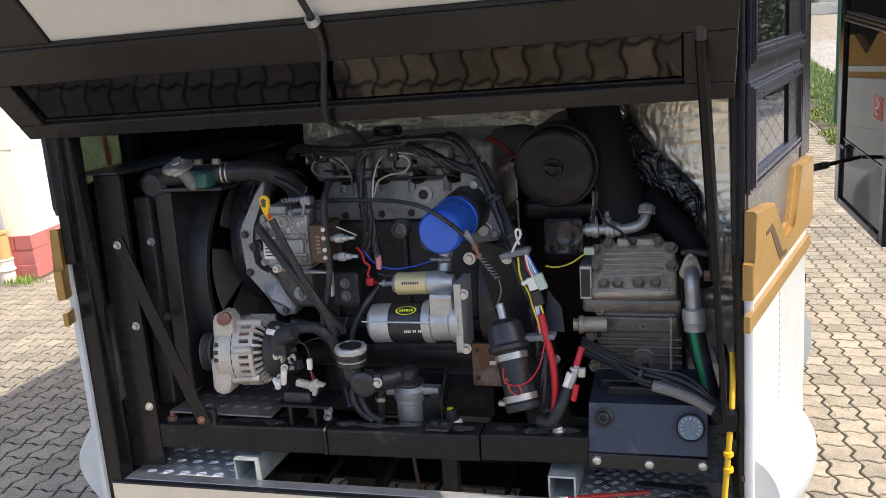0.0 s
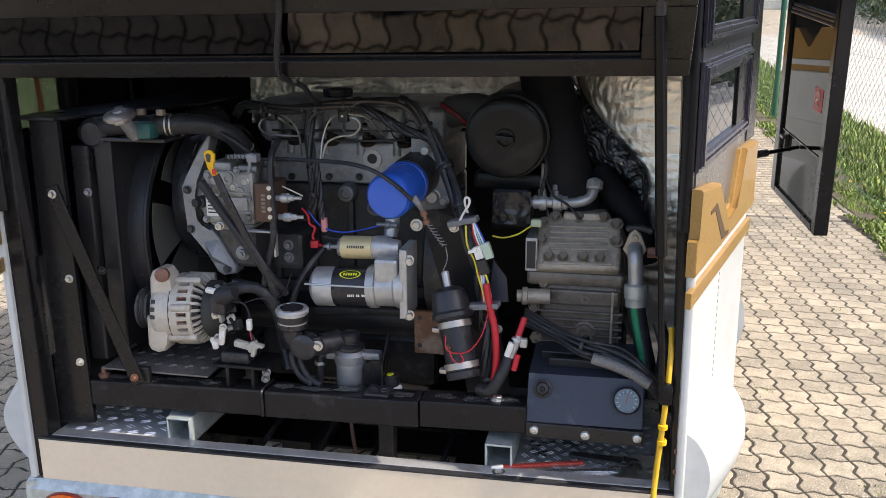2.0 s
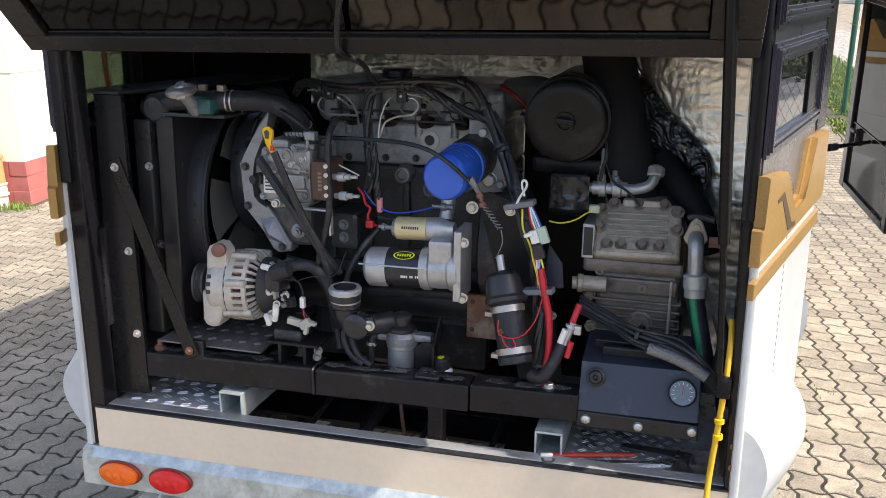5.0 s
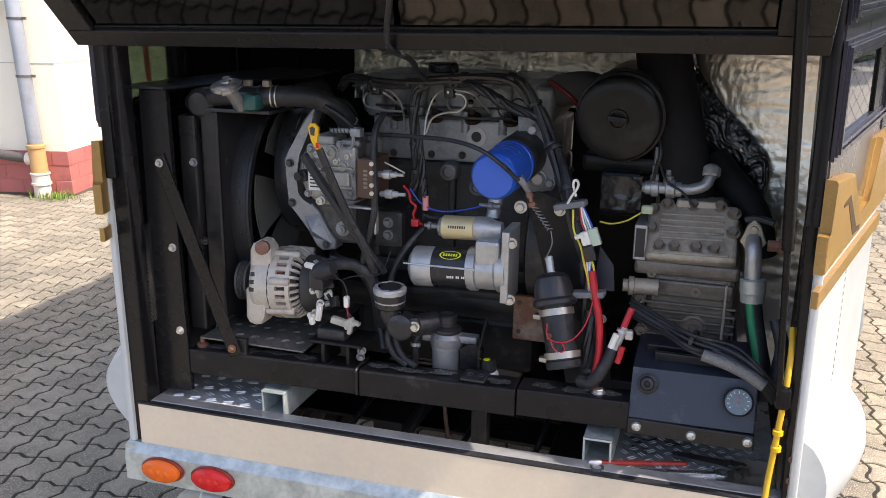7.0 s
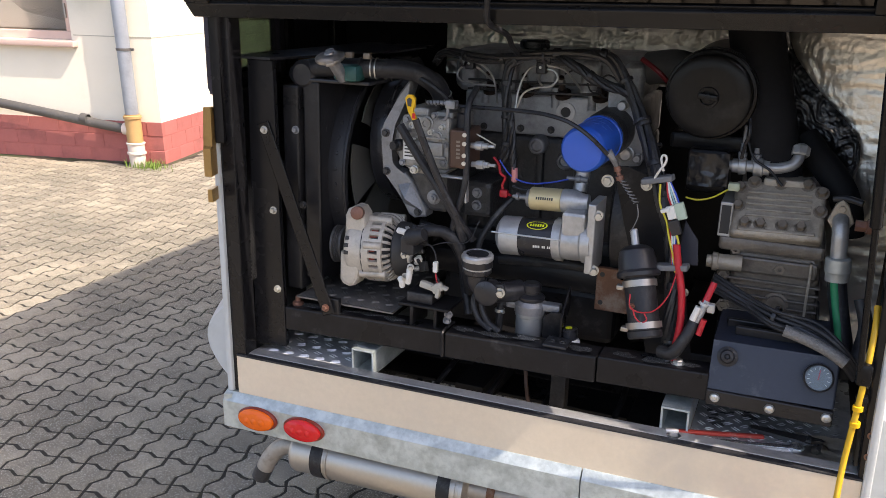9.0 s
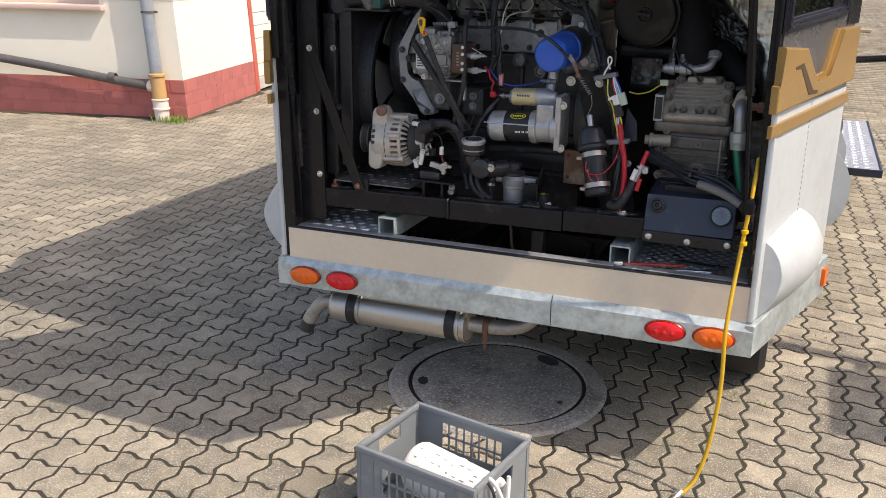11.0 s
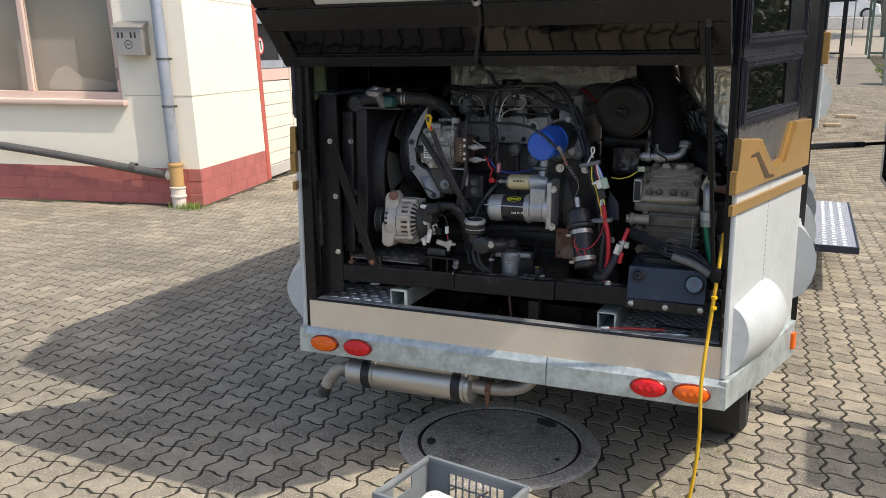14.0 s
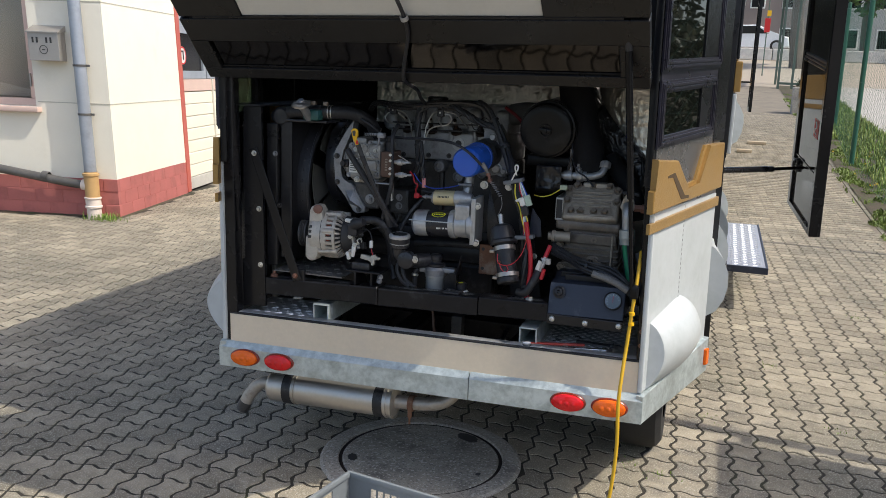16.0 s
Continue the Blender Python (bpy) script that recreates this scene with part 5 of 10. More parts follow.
part("pressure_cap", bm, pbr("cap_tinplate", (0.3, 0.29, 0.28), 0.35, 0.8, var=0.25, scale=30, bump=0.2), neck, "stamped grey metal cap")
bm = B()
box(bm, -0.45, -0.385, 0.1, 0.15, 1.293, 1.332, 0.012)
part("tee", bm, TEAL, neck, "dark teal plastic tee")
hose = bay("coolant_hose", (-0.33, 0.18, 1.3), "thick black radiator hose with wire clips", "hose")
bm = B()
tube(bm, [(-0.59, 0.17, 1.295), (-0.5, 0.15, 1.318), (-0.388, 0.15, 1.322), (-0.3, 0.19, 1.32), (-0.25, 0.23, 1.29), (-0.232, 0.26, 1.24), (-0.228, 0.3, 1.2)], 0.0225, 18)
part("hose", bm, RUBBER, hose)
for p, d in (((-0.372, 0.153, 1.323), (1, 0.2, 0)), ((-0.362, 0.156, 1.323), (1, 0.2, 0)), ((-0.236, 0.25, 1.258), (0.3, 0.5, -0.9)), ((-0.46, 0.15, 1.322), (1, 0, 0))):
    bm = B()
    ring_band(bm, p, d, 0.0228, 0.003, 0.0022)
    part("clip", bm, ZINC, hose)
for x in (-0.415, -0.369):
    bm = B()
    box(bm, x - 0.009, x + 0.009, 0.115, 0.13, 1.346, 1.36, 0.003)
    part("clip_screw", bm, BOLTBRONZE, hose)

# ---- engine ----
eng = bay("diesel_engine", (0.0, 0.55, 0.68), "four-cylinder diesel engine with grey head and dark block", "engine")
INJECTOR = pbr("oily_brown_steel", (0.045, 0.03, 0.024), 0.45, 0.4, var=0.4, scale=30, bump=0.4)
bm = B()
box(bm, -0.28, 0.2, 0.44, 0.78, 0.7, 1.15, 0.012)
part("crankcase", bm, CASTIRON, eng, "dark cast iron engine block")
for i in range(5):
    x = -0.25 + i * 0.1
    bm = B()
    box(bm, x, x + 0.02, 0.425, 0.446, 0.8, 1.12, 0.006)
    part("rib", bm, CASTIRON, eng)
bm = B()
box(bm, -0.25, 0.18, 0.415, 0.446, 0.86, 0.9, 0.008)
part("oil_rail", bm, CASTIRON, eng)
bm = B()
box(bm, -0.3, 0.25, 0.3, 0.75, 0.8, 0.87, 0.02)
box(bm, -0.26, 0.2, 0.34, 0.72, 0.66, 0.8, 0.02)
part("oil_pan", bm, BLACKWORN, eng, "black pressed oil pan")
bm = B()
box(bm, -0.255, 0.2, 0.45, 0.76, 1.152, 1.256, 0.006)
for i in range(5):
    cyl(bm, (-0.2 + i * 0.093, 0.455, 1.225), (-0.2 + i * 0.093, 0.455, 1.275), 0.012, seg=14)
part("cylinder_head", bm, BLOCKGREY, eng, "grey painted cylinder head")
bm = B()
box(bm, -0.31, 0.19, 0.5, 0.78, 1.25, 1.358, 0.022, seg=3)
part("valve_cover", bm, BLOCKGREY, eng, "grey ribbed valve cover")
for i in range(5):
    x = -0.285 + i * 0.108
    bm = B()
    box(bm, x, x + 0.05, 0.47, 0.505, 1.25, 1.345, 0.014, seg=3)
    part("cover_rib", bm, BLOCKGREY, eng)
bm = B()
cyl(bm, (-0.12, 0.6, 1.355), (-0.12, 0.6, 1.382), 0.04, bev=0.006)
part("oil_cap", bm, PLASTIC, eng)
for i in range(4):
    x = -0.185 + i * 0.095
    bm = B()
    lathe(bm, (x, 0.448, 1.262), (0, -0.5, 0.9), [(0.021, -0.006), (0.021, 0.004), (0.012, 0.005), (0.012, 0.012), (0.008, 0.014), (0.008, 0.034), (0.006, 0.036), (0.006, 0.05), (0, 0.05)], 14)
    inj = part("injector", bm, INJECTOR, eng, "dark brown stained injector")
    bm = B()
    lathe(bm, (x, 0.433, 1.29), (0, -0.5, 0.9), [(0, 0), (0.009, 0), (0.009, 0.012), (0, 0.012)], 6)
    part("union_nut", bm, ZINC, inj)
bm = B()
lathe(bm, (0.015, 0.452, 1.217), (0, -1, 0), [(0.013, 0), (0.024, 0), (0.024, 0.006), (0.013, 0.006), (0.013, 0)], 28)
part("lifting_ring", bm, BRIGHT, eng, "bright ring round a bore")
bm = B()
lathe(bm, (0.015, 0.4515, 1.217), (0, -1, 0), [(0, 0), (0.0128, 0), (0.0128, 0.002), (0, 0.002)], 20)
part("bore", bm, DARKPRINT, eng)
for x, z in ((-0.045, 1.132), (0.03, 1.1), (0.12, 1.12)):
    bm = B()
    lathe(bm, (x, 0.445, z), (0, -1, 0), [(0.026, 0), (0.022, 0.03), (0.019, 0.034), (0.014, 0.035), (0.012, 0.028), (0, 0.028)], 20)
    part("core_plug", bm, CASTGREY, eng)
for z in (1.022, 0.991):
    bm = B()
    bolt(bm, (-0.157, 0.3, z), (0, -1, 0), 0.009, 0.009)
    part("block_bolt", bm, CASTGREY, eng)
bm = B()
box(bm, -0.2, -0.12, 0.3, 0.44, 0.96, 1.05, 0.012)
part("mount_boss", bm, CASTIRON, eng)
# injector pipes
for k, x in enumerate((-0.2, -0.02)):
    s = 1 if k == 0 else -1
    for pts in ([(x - 0.07, 0.36, 1.335), (x - 0.035, 0.34, 1.34), (x, 0.335, 1.338), (x + 0.035, 0.345, 1.325), (x + 0.055, 0.36, 1.29), (x + 0.075, 0.33, 1.24)] if k == 0 else
                [(x - 0.06, 0.33, 1.22), (x - 0.055, 0.34, 1.28), (x - 0.035, 0.345, 1.325), (x, 0.335, 1.338), (x + 0.05, 0.345, 1.33), (x + 0.07, 0.38, 1.3), (x + 0.075, 0.42, 1.28)],
                [(x + 0.07, 0.33, 1.283), (x + 0.02, 0.33, 1.284), (x - 0.02, 0.335, 1.288), (x - 0.035, 0.34, 1.305), (x - 0.02, 0.34, 1.324), (x + 0.01, 0.345, 1.324), (x + 0.03, 0.38, 1.3), (x + 0.04, 0.42, 1.28)] if k == 0 else
                [(x - 0.055, 0.33, 1.235), (x - 0.04, 0.33, 1.27), (x - 0.01, 0.33, 1.285), (x + 0.025, 0.33, 1.291), (x + 0.04, 0.335, 1.31), (x + 0.028, 0.34, 1.326), (x, 0.345, 1.325), (x - 0.02, 0.38, 1.3), (x - 0.02, 0.42, 1.28)]):
        bm = B()
        tube(bm, pts, 0.0027, 8, 8)
        part("injection_line", bm, ZINC, eng, "bright bent steel fuel line")
    bm = B()
    box(bm, x - 0.012, x + 0.012, 0.325, 0.35, 1.318, 1.346, 0.004)
    cl = part("line_clamp", bm, PLASTIC, eng)
    bm = B()
    bolt(bm, (x, 0.325, 1.333), (0, -1, 0), 0.0035, 0.003, False)
    part("screw", bm, ZINC, cl)
bm = B()
tube(bm, [(-0.24, 0.43, 1.285), (-0.1, 0.425, 1.287), (0.05, 0.425, 1.289), (0.1, 0.43, 1.292)], 0.003, 8)
tube(bm, [(-0.24, 0.43, 1.262), (0.0, 0.425, 1.264), (0.1, 0.43, 1.268)], 0.003, 8)
part("return_line", bm, CASTIRON, eng)
bm = B()
hx = [(0.07 + 0.006 * i + 0.004 * math.cos(i * 1.3), 0.4, 1.29 - 0.002 * i + 0.008 * math.sin(i * 1.3)) for i in range(12)]
tube(bm, hx, 0.002, 6)
part("coiled_wire", bm, RUBBER, eng)
# timing cover, front plate
bm = B()
lathe(bm, (-0.436, 0.42, 1.125), (1, 0, 0), [(0, 0), (0.15, 0), (0.166, 0.004), (0.172, 0.014), (0.172, 0.04), (0.175, 0.042), (0.175, 0.048), (0.172, 0.05), (0.172, 0.096), (0.16, 0.101)], 56)
part("timing_cover", bm, PLASTIC, eng, "black round timing cover")
bm = B()
prism(bm, [(-0.29, 1.299), (-0.3, 1.298), (-0.326, 1.265), (-0.346, 1.224), (-0.36, 1.19), (-0.376, 1.178), (-0.376, 1.159), (-0.367, 1.154), (-0.368, 1.097), (-0.37, 1.066), (-0.35, 1.06), (-0.324, 1.021),
           (-0.298, 0.974), (-0.283, 0.965), (-0.25, 0.972), (-0.248, 0.992), (-0.266, 1.015), (-0.29, 1.06), (-0.308, 1.077), (-0.332, 1.079), (-0.346, 1.094), (-0.35, 1.129), (-0.346, 1.163), (-0.336, 1.187), (-0.318, 1.226), (-0.303, 1.26)], FACE(0, 0.24, 0), 0.04, 0.005)
part("front_plate", bm, CASTGREY, eng, "grey cast front plate")
bm = B()
add_verts_faces(bm, [(-0.326, 0.199, 1.045), (-0.258, 0.199, 0.985), (-0.292, 0.199, 1.052), (-0.3, 0.182, 1.015), (-0.326, 0.24, 1.045), (-0.258, 0.24, 0.985), (-0.292, 0.24, 1.052), (-0.312, 0.24, 1.0), (-0.312, 0.2, 1.0)],
                [(0, 3, 2), (2, 3, 1), (0, 8, 3), (3, 8, 1), (0, 4, 7, 8), (8, 7, 5, 1), (0, 2, 6, 4), (2, 1, 5, 6)])
part("gusset", bm, CASTGREY, eng)
for p in ((-0.36, 0.199, 1.168), (-0.357, 0.199, 1.075), (-0.272, 0.199, 0.982)):
    bm = B()
    bolt(bm, p, (0, -1, 0), 0.007, 0.006)
    part("plate_bolt", bm, CASTIRON, eng)
bm = B()
lathe(bm, (-0.232, 0.205, 1.022), (0, -1, 0), [(0, 0), (0.0175, 0), (0.0175, 0.003), (0.0105, 0.004), (0.0105, 0.014), (0.006, 0.014), (0.006, 0.02), (0, 0.02)], 18)
part("stud_nut", bm, CASTGREY, eng)
bm = B()
box(bm, -0.3, -0.2, 0.21, 0.42, 0.985, 1.08, 0.01)
part("pump_bracket", bm, CASTIRON, eng)

# injection pump
pump = bay("injection_pump", (-0.22, 0.22, 1.09), "grey cast fuel injection pump with a brown plate", "pump")
PUMPGREY = pbr("pump_casting", (0.34, 0.33, 0.31), 0.5, 0.4, var=0.25, scale=22, bump=0.6, fine=140, stain=(0.17, 0.16, 0.145), amount=0.45, wear=16)
bm = B()
box(bm, -0.3, -0.178, 0.16, 0.32, 1.1, 1.222, 0.009)
box(bm, -0.325, -0.3, 0.19, 0.31, 1.105, 1.19, 0.012)
box(bm, -0.275, -0.19, 0.15, 0.2, 1.13, 1.165, 0.006)
box(bm, -0.29, -0.235, 0.17, 0.26, 1.215, 1.24, 0.008)
box(bm, -0.225, -0.178, 0.18, 0.3, 1.215, 1.232, 0.006)
lathe(bm, (-0.325, 0.26, 1.15), (-1, 0, 0), [(0.055, 0), (0.06, 0.006), (0.045, 0.02), (0, 0.02)], 24)
prism(bm, [(-0.3, 1.1), (-0.178, 1.1), (-0.2, 1.083), (-0.27, 1.083)], FACE(0, 0.25, 0), 0.08, 0.006)
part("housing", bm, PUMPGREY, pump)
for x, z, r in ((-0.235, 1.206, 0.0135), (-0.207, 1.177, 0.0105), (-0.268, 1.2, 0.008), (-0.25, 1.183, 0.006), (-0.222, 1.187, 0.006), (-0.264, 1.095, 0.008), (-0.195, 1.2, 0.006)):
    bm = B()
    lathe(bm, (x, 0.162, z), (0, -1, 0), [(r * 1.25, -0.004), (r * 1.25, 0.004), (r, 0.005), (r, 0.014), (r * 0.5, 0.014), (r * 0.45, 0.01), (0, 0.01)], 16)
    part("boss", bm, PUMPGREY if r > 0.008 else ZINC, pump)
for x, z, r in ((-0.285, 1.212, 0.007), (-0.295, 1.11, 0.006), (-0.24, 1.108, 0.006), (-0.19, 1.118, 0.007), (-0.185, 1.16, 0.005), (-0.28, 1.185, 0.005), (-0.215, 1.225, 0.006)):
    bm = B()
    bolt(bm, (x, 0.158, z), (0, -1, 0), r, 0.006)
    part("cover_screw", bm, CASTGREY, pump)
for z in (1.128, 1.172):
    bm = B()
    box(bm, -0.258, -0.182, 0.146, 0.156, z, z + 0.005, 0.002)
    part("casting_rib", bm, PUMPGREY, pump)
bm = B()
lathe(bm, (-0.31, 0.165, 1.148), (-0.3, -1, 0), [(0.014, -0.01), (0.014, 0.004), (0.01, 0.008), (0.01, 0.02), (0, 0.02)], 14)
part("cable_boot", bm, RUBBER, pump)
bm = B()
box(bm, -0.293, -0.262, 0.1565, 0.16, 1.118, 1.17, 0.001)
part("type_label", bm, WHITEPRINT, pump, "worn white type label")
for i in range(5):
    bm = B()
    box(bm, -0.289, -0.268 + 0.002 * (i % 2), 0.1555, 0.1565, 1.125 + i * 0.008, 1.128 + i * 0.008)
    part("label_line", bm, DARKPRINT, pump)
bm = B()
box(bm, -0.17, -0.13, 0.14, 0.24, 1.112, 1.2, 0.005)
part("head_plate", bm, BROWNPLATE, pump, "brown pump head plate")
for z in (1.125, 1.143, 1.17, 1.19):
    bm = B()
    lathe(bm, (-0.134, 0.142, z), (0.3, -1, 0), [(0, 0), (0.005, 0), (0.005, 0.004), (0, 0.004)], 10)
    part("cap_screw", bm, ZINC, pump)
for i in range(5):
    bm = B()
    box(bm, -0.152, -0.143, 0.1385, 0.14, 1.135 + 0.009 * i, 1.14 + 0.009 * i)
    part("stamp_bar", bm, BOLTBRONZE, pump)
for z, dx in ((1.163, 0.0), (1.12, 0.004)):
    bm = B()
    lathe(bm, (-0.128 + dx, 0.17, z), (1, -0.1, 0.05), [(0.007, 0), (0.007, 0.012), (0.0105, 0.013), (0.0105, 0.03), (0.007, 0.031), (0.007, 0.042), (0.004, 0.044), (0.004, 0.06), (0, 0.06)], 6 if dx else 14)
    part("delivery_valve", bm, BRIGHT, pump)
bm = B()
lathe(bm, (-0.155, 0.19, 1.2), (0, 0, 1), [(0.016, 0), (0.016, 0.03), (0.012, 0.034), (0.012, 0.045), (0, 0.045)], 16)
part("stop_solenoid", bm, PLASTIC, pump)
bm = B()
tube(bm, [(-0.205, 0.165, 1.215), (-0.187, 0.16, 1.222), (-0.183, 0.16, 1.25), (-0.18, 0.165, 1.262)], 0.004, 8)
tube(bm, [(-0.24, 0.17, 1.252), (-0.2, 0.168, 1.254), (-0.165, 0.17, 1.25)], 0.0055, 8)
box(bm, -0.19, -0.165, 0.155, 0.18, 1.243, 1.262, 0.003)
part("throttle_linkage", bm, CASTGREY, pump)
bm = B()
sp = [(-0.245 + 0.0022 * i, 0.168 + 0.006 * math.cos(i * 1.57), 1.253 + 0.006 * math.sin(i * 1.57)) for i in range(28)]
tube(bm, sp, 0.0012, 5, 2)
part("return_spring", bm, CASTIRON, pump)
bm = B()
for x0, x1, z0, z1 in ((-0.215, -0.128, 1.085, 1.09), (-0.133, -0.128, 1.03, 1.085)):
    box(bm, x0, x1, 0.15, 0.168, z0, z1, 0.002)
part("support_bracket", bm, BRIGHT, pump, "bright angled steel bracket")

dip = bay("dipstick", (-0.2, 0.11, 1.0), "oil dipstick with a yellow loop handle", "dipstick")
bm = B()
prism(bm, [(-0.262, 1.268), (-0.255, 1.276), (-0.245, 1.276), (-0.237, 1.268), (-0.238, 1.25), (-0.243, 1.24), (-0.232, 1.222), (-0.244, 1.219), (-0.252, 1.24), (-0.258, 1.25)], FACE(0, 0.104, 0), 0.008, 0.002)
part("handle", bm, YELLOW, dip, "yellow plastic loop handle")
bm = B()
prism(bm, [(-0.256, 1.266), (-0.25, 1.27), (-0.244, 1.266), (-0.246, 1.25), (-0.254, 1.252)], FACE(0, 0.0958, 0), 0.001)
part("loop_opening", bm, CASTIRON, dip)
bm = B()
box(bm, -0.243, -0.235, 0.0945, 0.0965, 1.224, 1.236, 0.001)
part("mark", bm, REDPRINT, dip)
bm = B()
tube(bm, [(-0.238, 0.102, 1.222), (-0.215, 0.11, 1.16), (-0.18, 0.125, 1.07), (-0.145, 0.14, 1.0), (-0.115, 0.17, 0.94)], 0.0085, 10)
part("tube", bm, PLASTIC, dip)
bm = B()
tube(bm, [(-0.292, 0.135, 1.2), (-0.25, 0.135, 1.14), (-0.19, 0.135, 1.06), (-0.15, 0.14, 1.0), (-0.135, 0.16, 0.94)], 0.0105, 10)
single("ribbed_hose", bm, RUBBER, "flat black breather hose", "hose")

wire("breather_hose", [(-0.13, 0.2, 1.29), (-0.134, 0.16, 1.25), (-0.131, 0.15, 1.168), (-0.132, 0.15, 1.079), (-0.155, 0.15, 0.99), (-0.17, 0.17, 0.93)], 0.0075, RUBBER, "black breather hose beside the pump plate", "hose", 10)
wire("thin_hose", [(-0.33, 0.25, 1.3), (-0.29, 0.2, 1.31), (-0.23, 0.19, 1.285), (-0.19, 0.2, 1.25)], 0.006, RUBBER, "thin black hose behind the dipstick", "hose")

# oil filter
FADEDPRINT = pbr("faded_blue_print", (0.05, 0.15, 0.5), 0.5, var=0.05, bump=0)
flt = bay("oil_filter", (0.15, 0.2, 1.16), "blue spin-on oil filter", "oil filter")
bm = B()
a, b = Vector((0.138, 0.128, 1.181)), Vector((0.1485, 0.25, 1.191))
lathe(bm, a, b - a, [(0, 0.0), (0.03, 0.0005), (0.044, 0.004), (0.0495, 0.011), (0.0505, 0.02), (0.0505, 0.115), (0.053, 0.117), (0.053, 0.123), (0.049, 0.126), (0.049, 0.14), (0, 0.14)], 44)
can = part("can", bm, BLUEFILTER, flt)
d, u, w = frame_axes(b - a)
for i in range(14):
    an = radians(-60 + i * 8)
    bm = B()
    rr = 0.0507
    c = a + d * (0.055 + 0.022 * (i % 3)) + (Vector((math.sin(an), 0, math.cos(an)))) * rr
    box(bm, -0.002, 0.002, -0.007, 0.007, -0.0003, 0.0003, m=Matrix.Translation(c) @ Vector((math.sin(an), 0, math.cos(an))).to_track_quat("Z", "Y").to_matrix().to_4x4())
    part("print_bar", bm, FADEDPRINT, can)
bm = B()
lathe(bm, (0.15, 0.27, 1.193), (0.08, 1, 0.08), [(0, 0), (0.05, 0), (0.054, 0.02), (0.054, 0.16)], 28)
part("filter_base", bm, CASTIRON, flt)
bm = B()
tube(bm, [(0.112, 0.29, 1.145), (0.108, 0.29, 1.1), (0.105, 0.28, 1.06)], 0.0165, 14)
part("oil_pipe", bm, BRIGHT, flt, "bright drain elbow")
bm = B()
lathe(bm, (0.075, 0.27, 1.09), (1, 0, 0), [(0, 0), (0.005, 0), (0.005, 0.02), (0.009, 0.022), (0.009, 0.032), (0.007, 0.034), (0.007, 0.05), (0, 0.05)], 14)
part("pressure_switch", bm, CASTGREY, flt)

# thermostat housing beside the filter
ths = bay("end_cover", (0.21, 0.36, 1.2), "grey cast end cover with large plugs", "cover")
bm = B()
prism(bm, [(0.14, 1.29), (0.185, 1.3), (0.21, 1.26), (0.232, 1.16), (0.225, 1.12), (0.17, 1.11), (0.14, 1.16)], FACE(0, 0.42, 0), 0.08, 0.006)
part("casting", bm, CASTGREY, ths)
for x, z, r, mt in ((0.195, 1.148, 0.015, BRIGHT), (0.222, 1.14, 0.009, BRIGHT), (0.187, 1.2, 0.014, PLASTIC), (0.178, 1.258, 0.011, BRIGHT), (0.165, 1.225, 0.01, YELLOW)):
    bm = B()
    lathe(bm, (x, 0.338, z), (0, -1, 0), [(r * 1.2, 0), (r * 1.2, 0.004), (r, 0.005), (r, 0.018), (r * 0.8, 0.021), (0, 0.021)], 12)
    part("plug", bm, mt, ths)

# starter motor with its solenoid
stt = bay("starter_motor", (0.05, 0.2, 0.9), "starter motor with black body and alloy ends", "starter motor")
SA, SB = Vector((-0.062, 0.205, 0.952)), Vector((0.172, 0.205, 0.964))
sd_ = (SB - SA).normalized()
bm = B()
lathe(bm, SA, sd_, [(0, 0.002), (0.03, 0.0), (0.04, 0.006), (0.046, 0.012), (0.047, 0.02), (0.047, 0.058), (0, 0.058)], 12)
part("end_cap", bm, BRIGHT, stt, "alloy end cap")
bm = B()
lathe(bm, SA, sd_, [(0, 0.057), (0.0455, 0.057), (0.0455, 0.14), (0, 0.14)], 36)
drum = part("drum", bm, PLASTIC, stt, "black enamelled motor body")
bm = B()
lathe(bm, SA, sd_, [(0.0, 0.138), (0.049, 0.138), (0.05, 0.142), (0.05, 0.157), (0.04, 0.16), (0.0, 0.16)], 14)
part("drive_ring", bm, BRIGHT, stt)
bm = B()
lathe(bm, SA, sd_, [(0.04, 0.155), (0.045, 0.16), (0.046, 0.2), (0.05, 0.205), (0.05, 0.225), (0, 0.225)], 28)
box(bm, 0.095, 0.15, 0.165, 0.25, 0.965, 1.035, 0.008)
prism(bm, [(0.0, 0.9), (0.018, 0.9), (0.018, 1.06), (0.0, 1.06)], FACE(0.155, 0.26, 0), 0.1, 0.004)
part("nose_housing", bm, BRIGHT, stt, "cast alloy nose housing")
bm = B()
cyl(bm, (0.006, 0.222, 1.044), (0.082, 0.222, 1.047), 0.0265, bev=0.002, seg=32)
part("solenoid", bm, GOLDSTICK, stt, "gold foil covered solenoid")
bm = B()
lathe(bm, (0.082, 0.222, 1.047), (1, 0, 0.03), [(0, 0), (0.027, 0), (0.0275, 0.004), (0.0275, 0.03), (0.02, 0.045), (0.018, 0.06), (0, 0.062)], 24)
part("solenoid_nose", bm, BRIGHT, stt)
bm = B()
lathe(bm, (0.006, 0.222, 1.044), (-1, 0, 0), [(0, 0), (0.022, 0), (0.02, 0.008), (0.006, 0.009), (0.006, 0.028), (0.009, 0.029), (0.009, 0.036), (0.004, 0.037), (0.004, 0.045), (0, 0.045)], 16)
part("terminal", bm, CASTGREY, stt)
bm = B()
cyl(bm, SA + Vector((-0.004, -0.045, 0.017)), SA + Vector((0.16, -0.0475, 0.019)), 0.0022, seg=8)
part("through_bolt", bm, ZINC, stt)
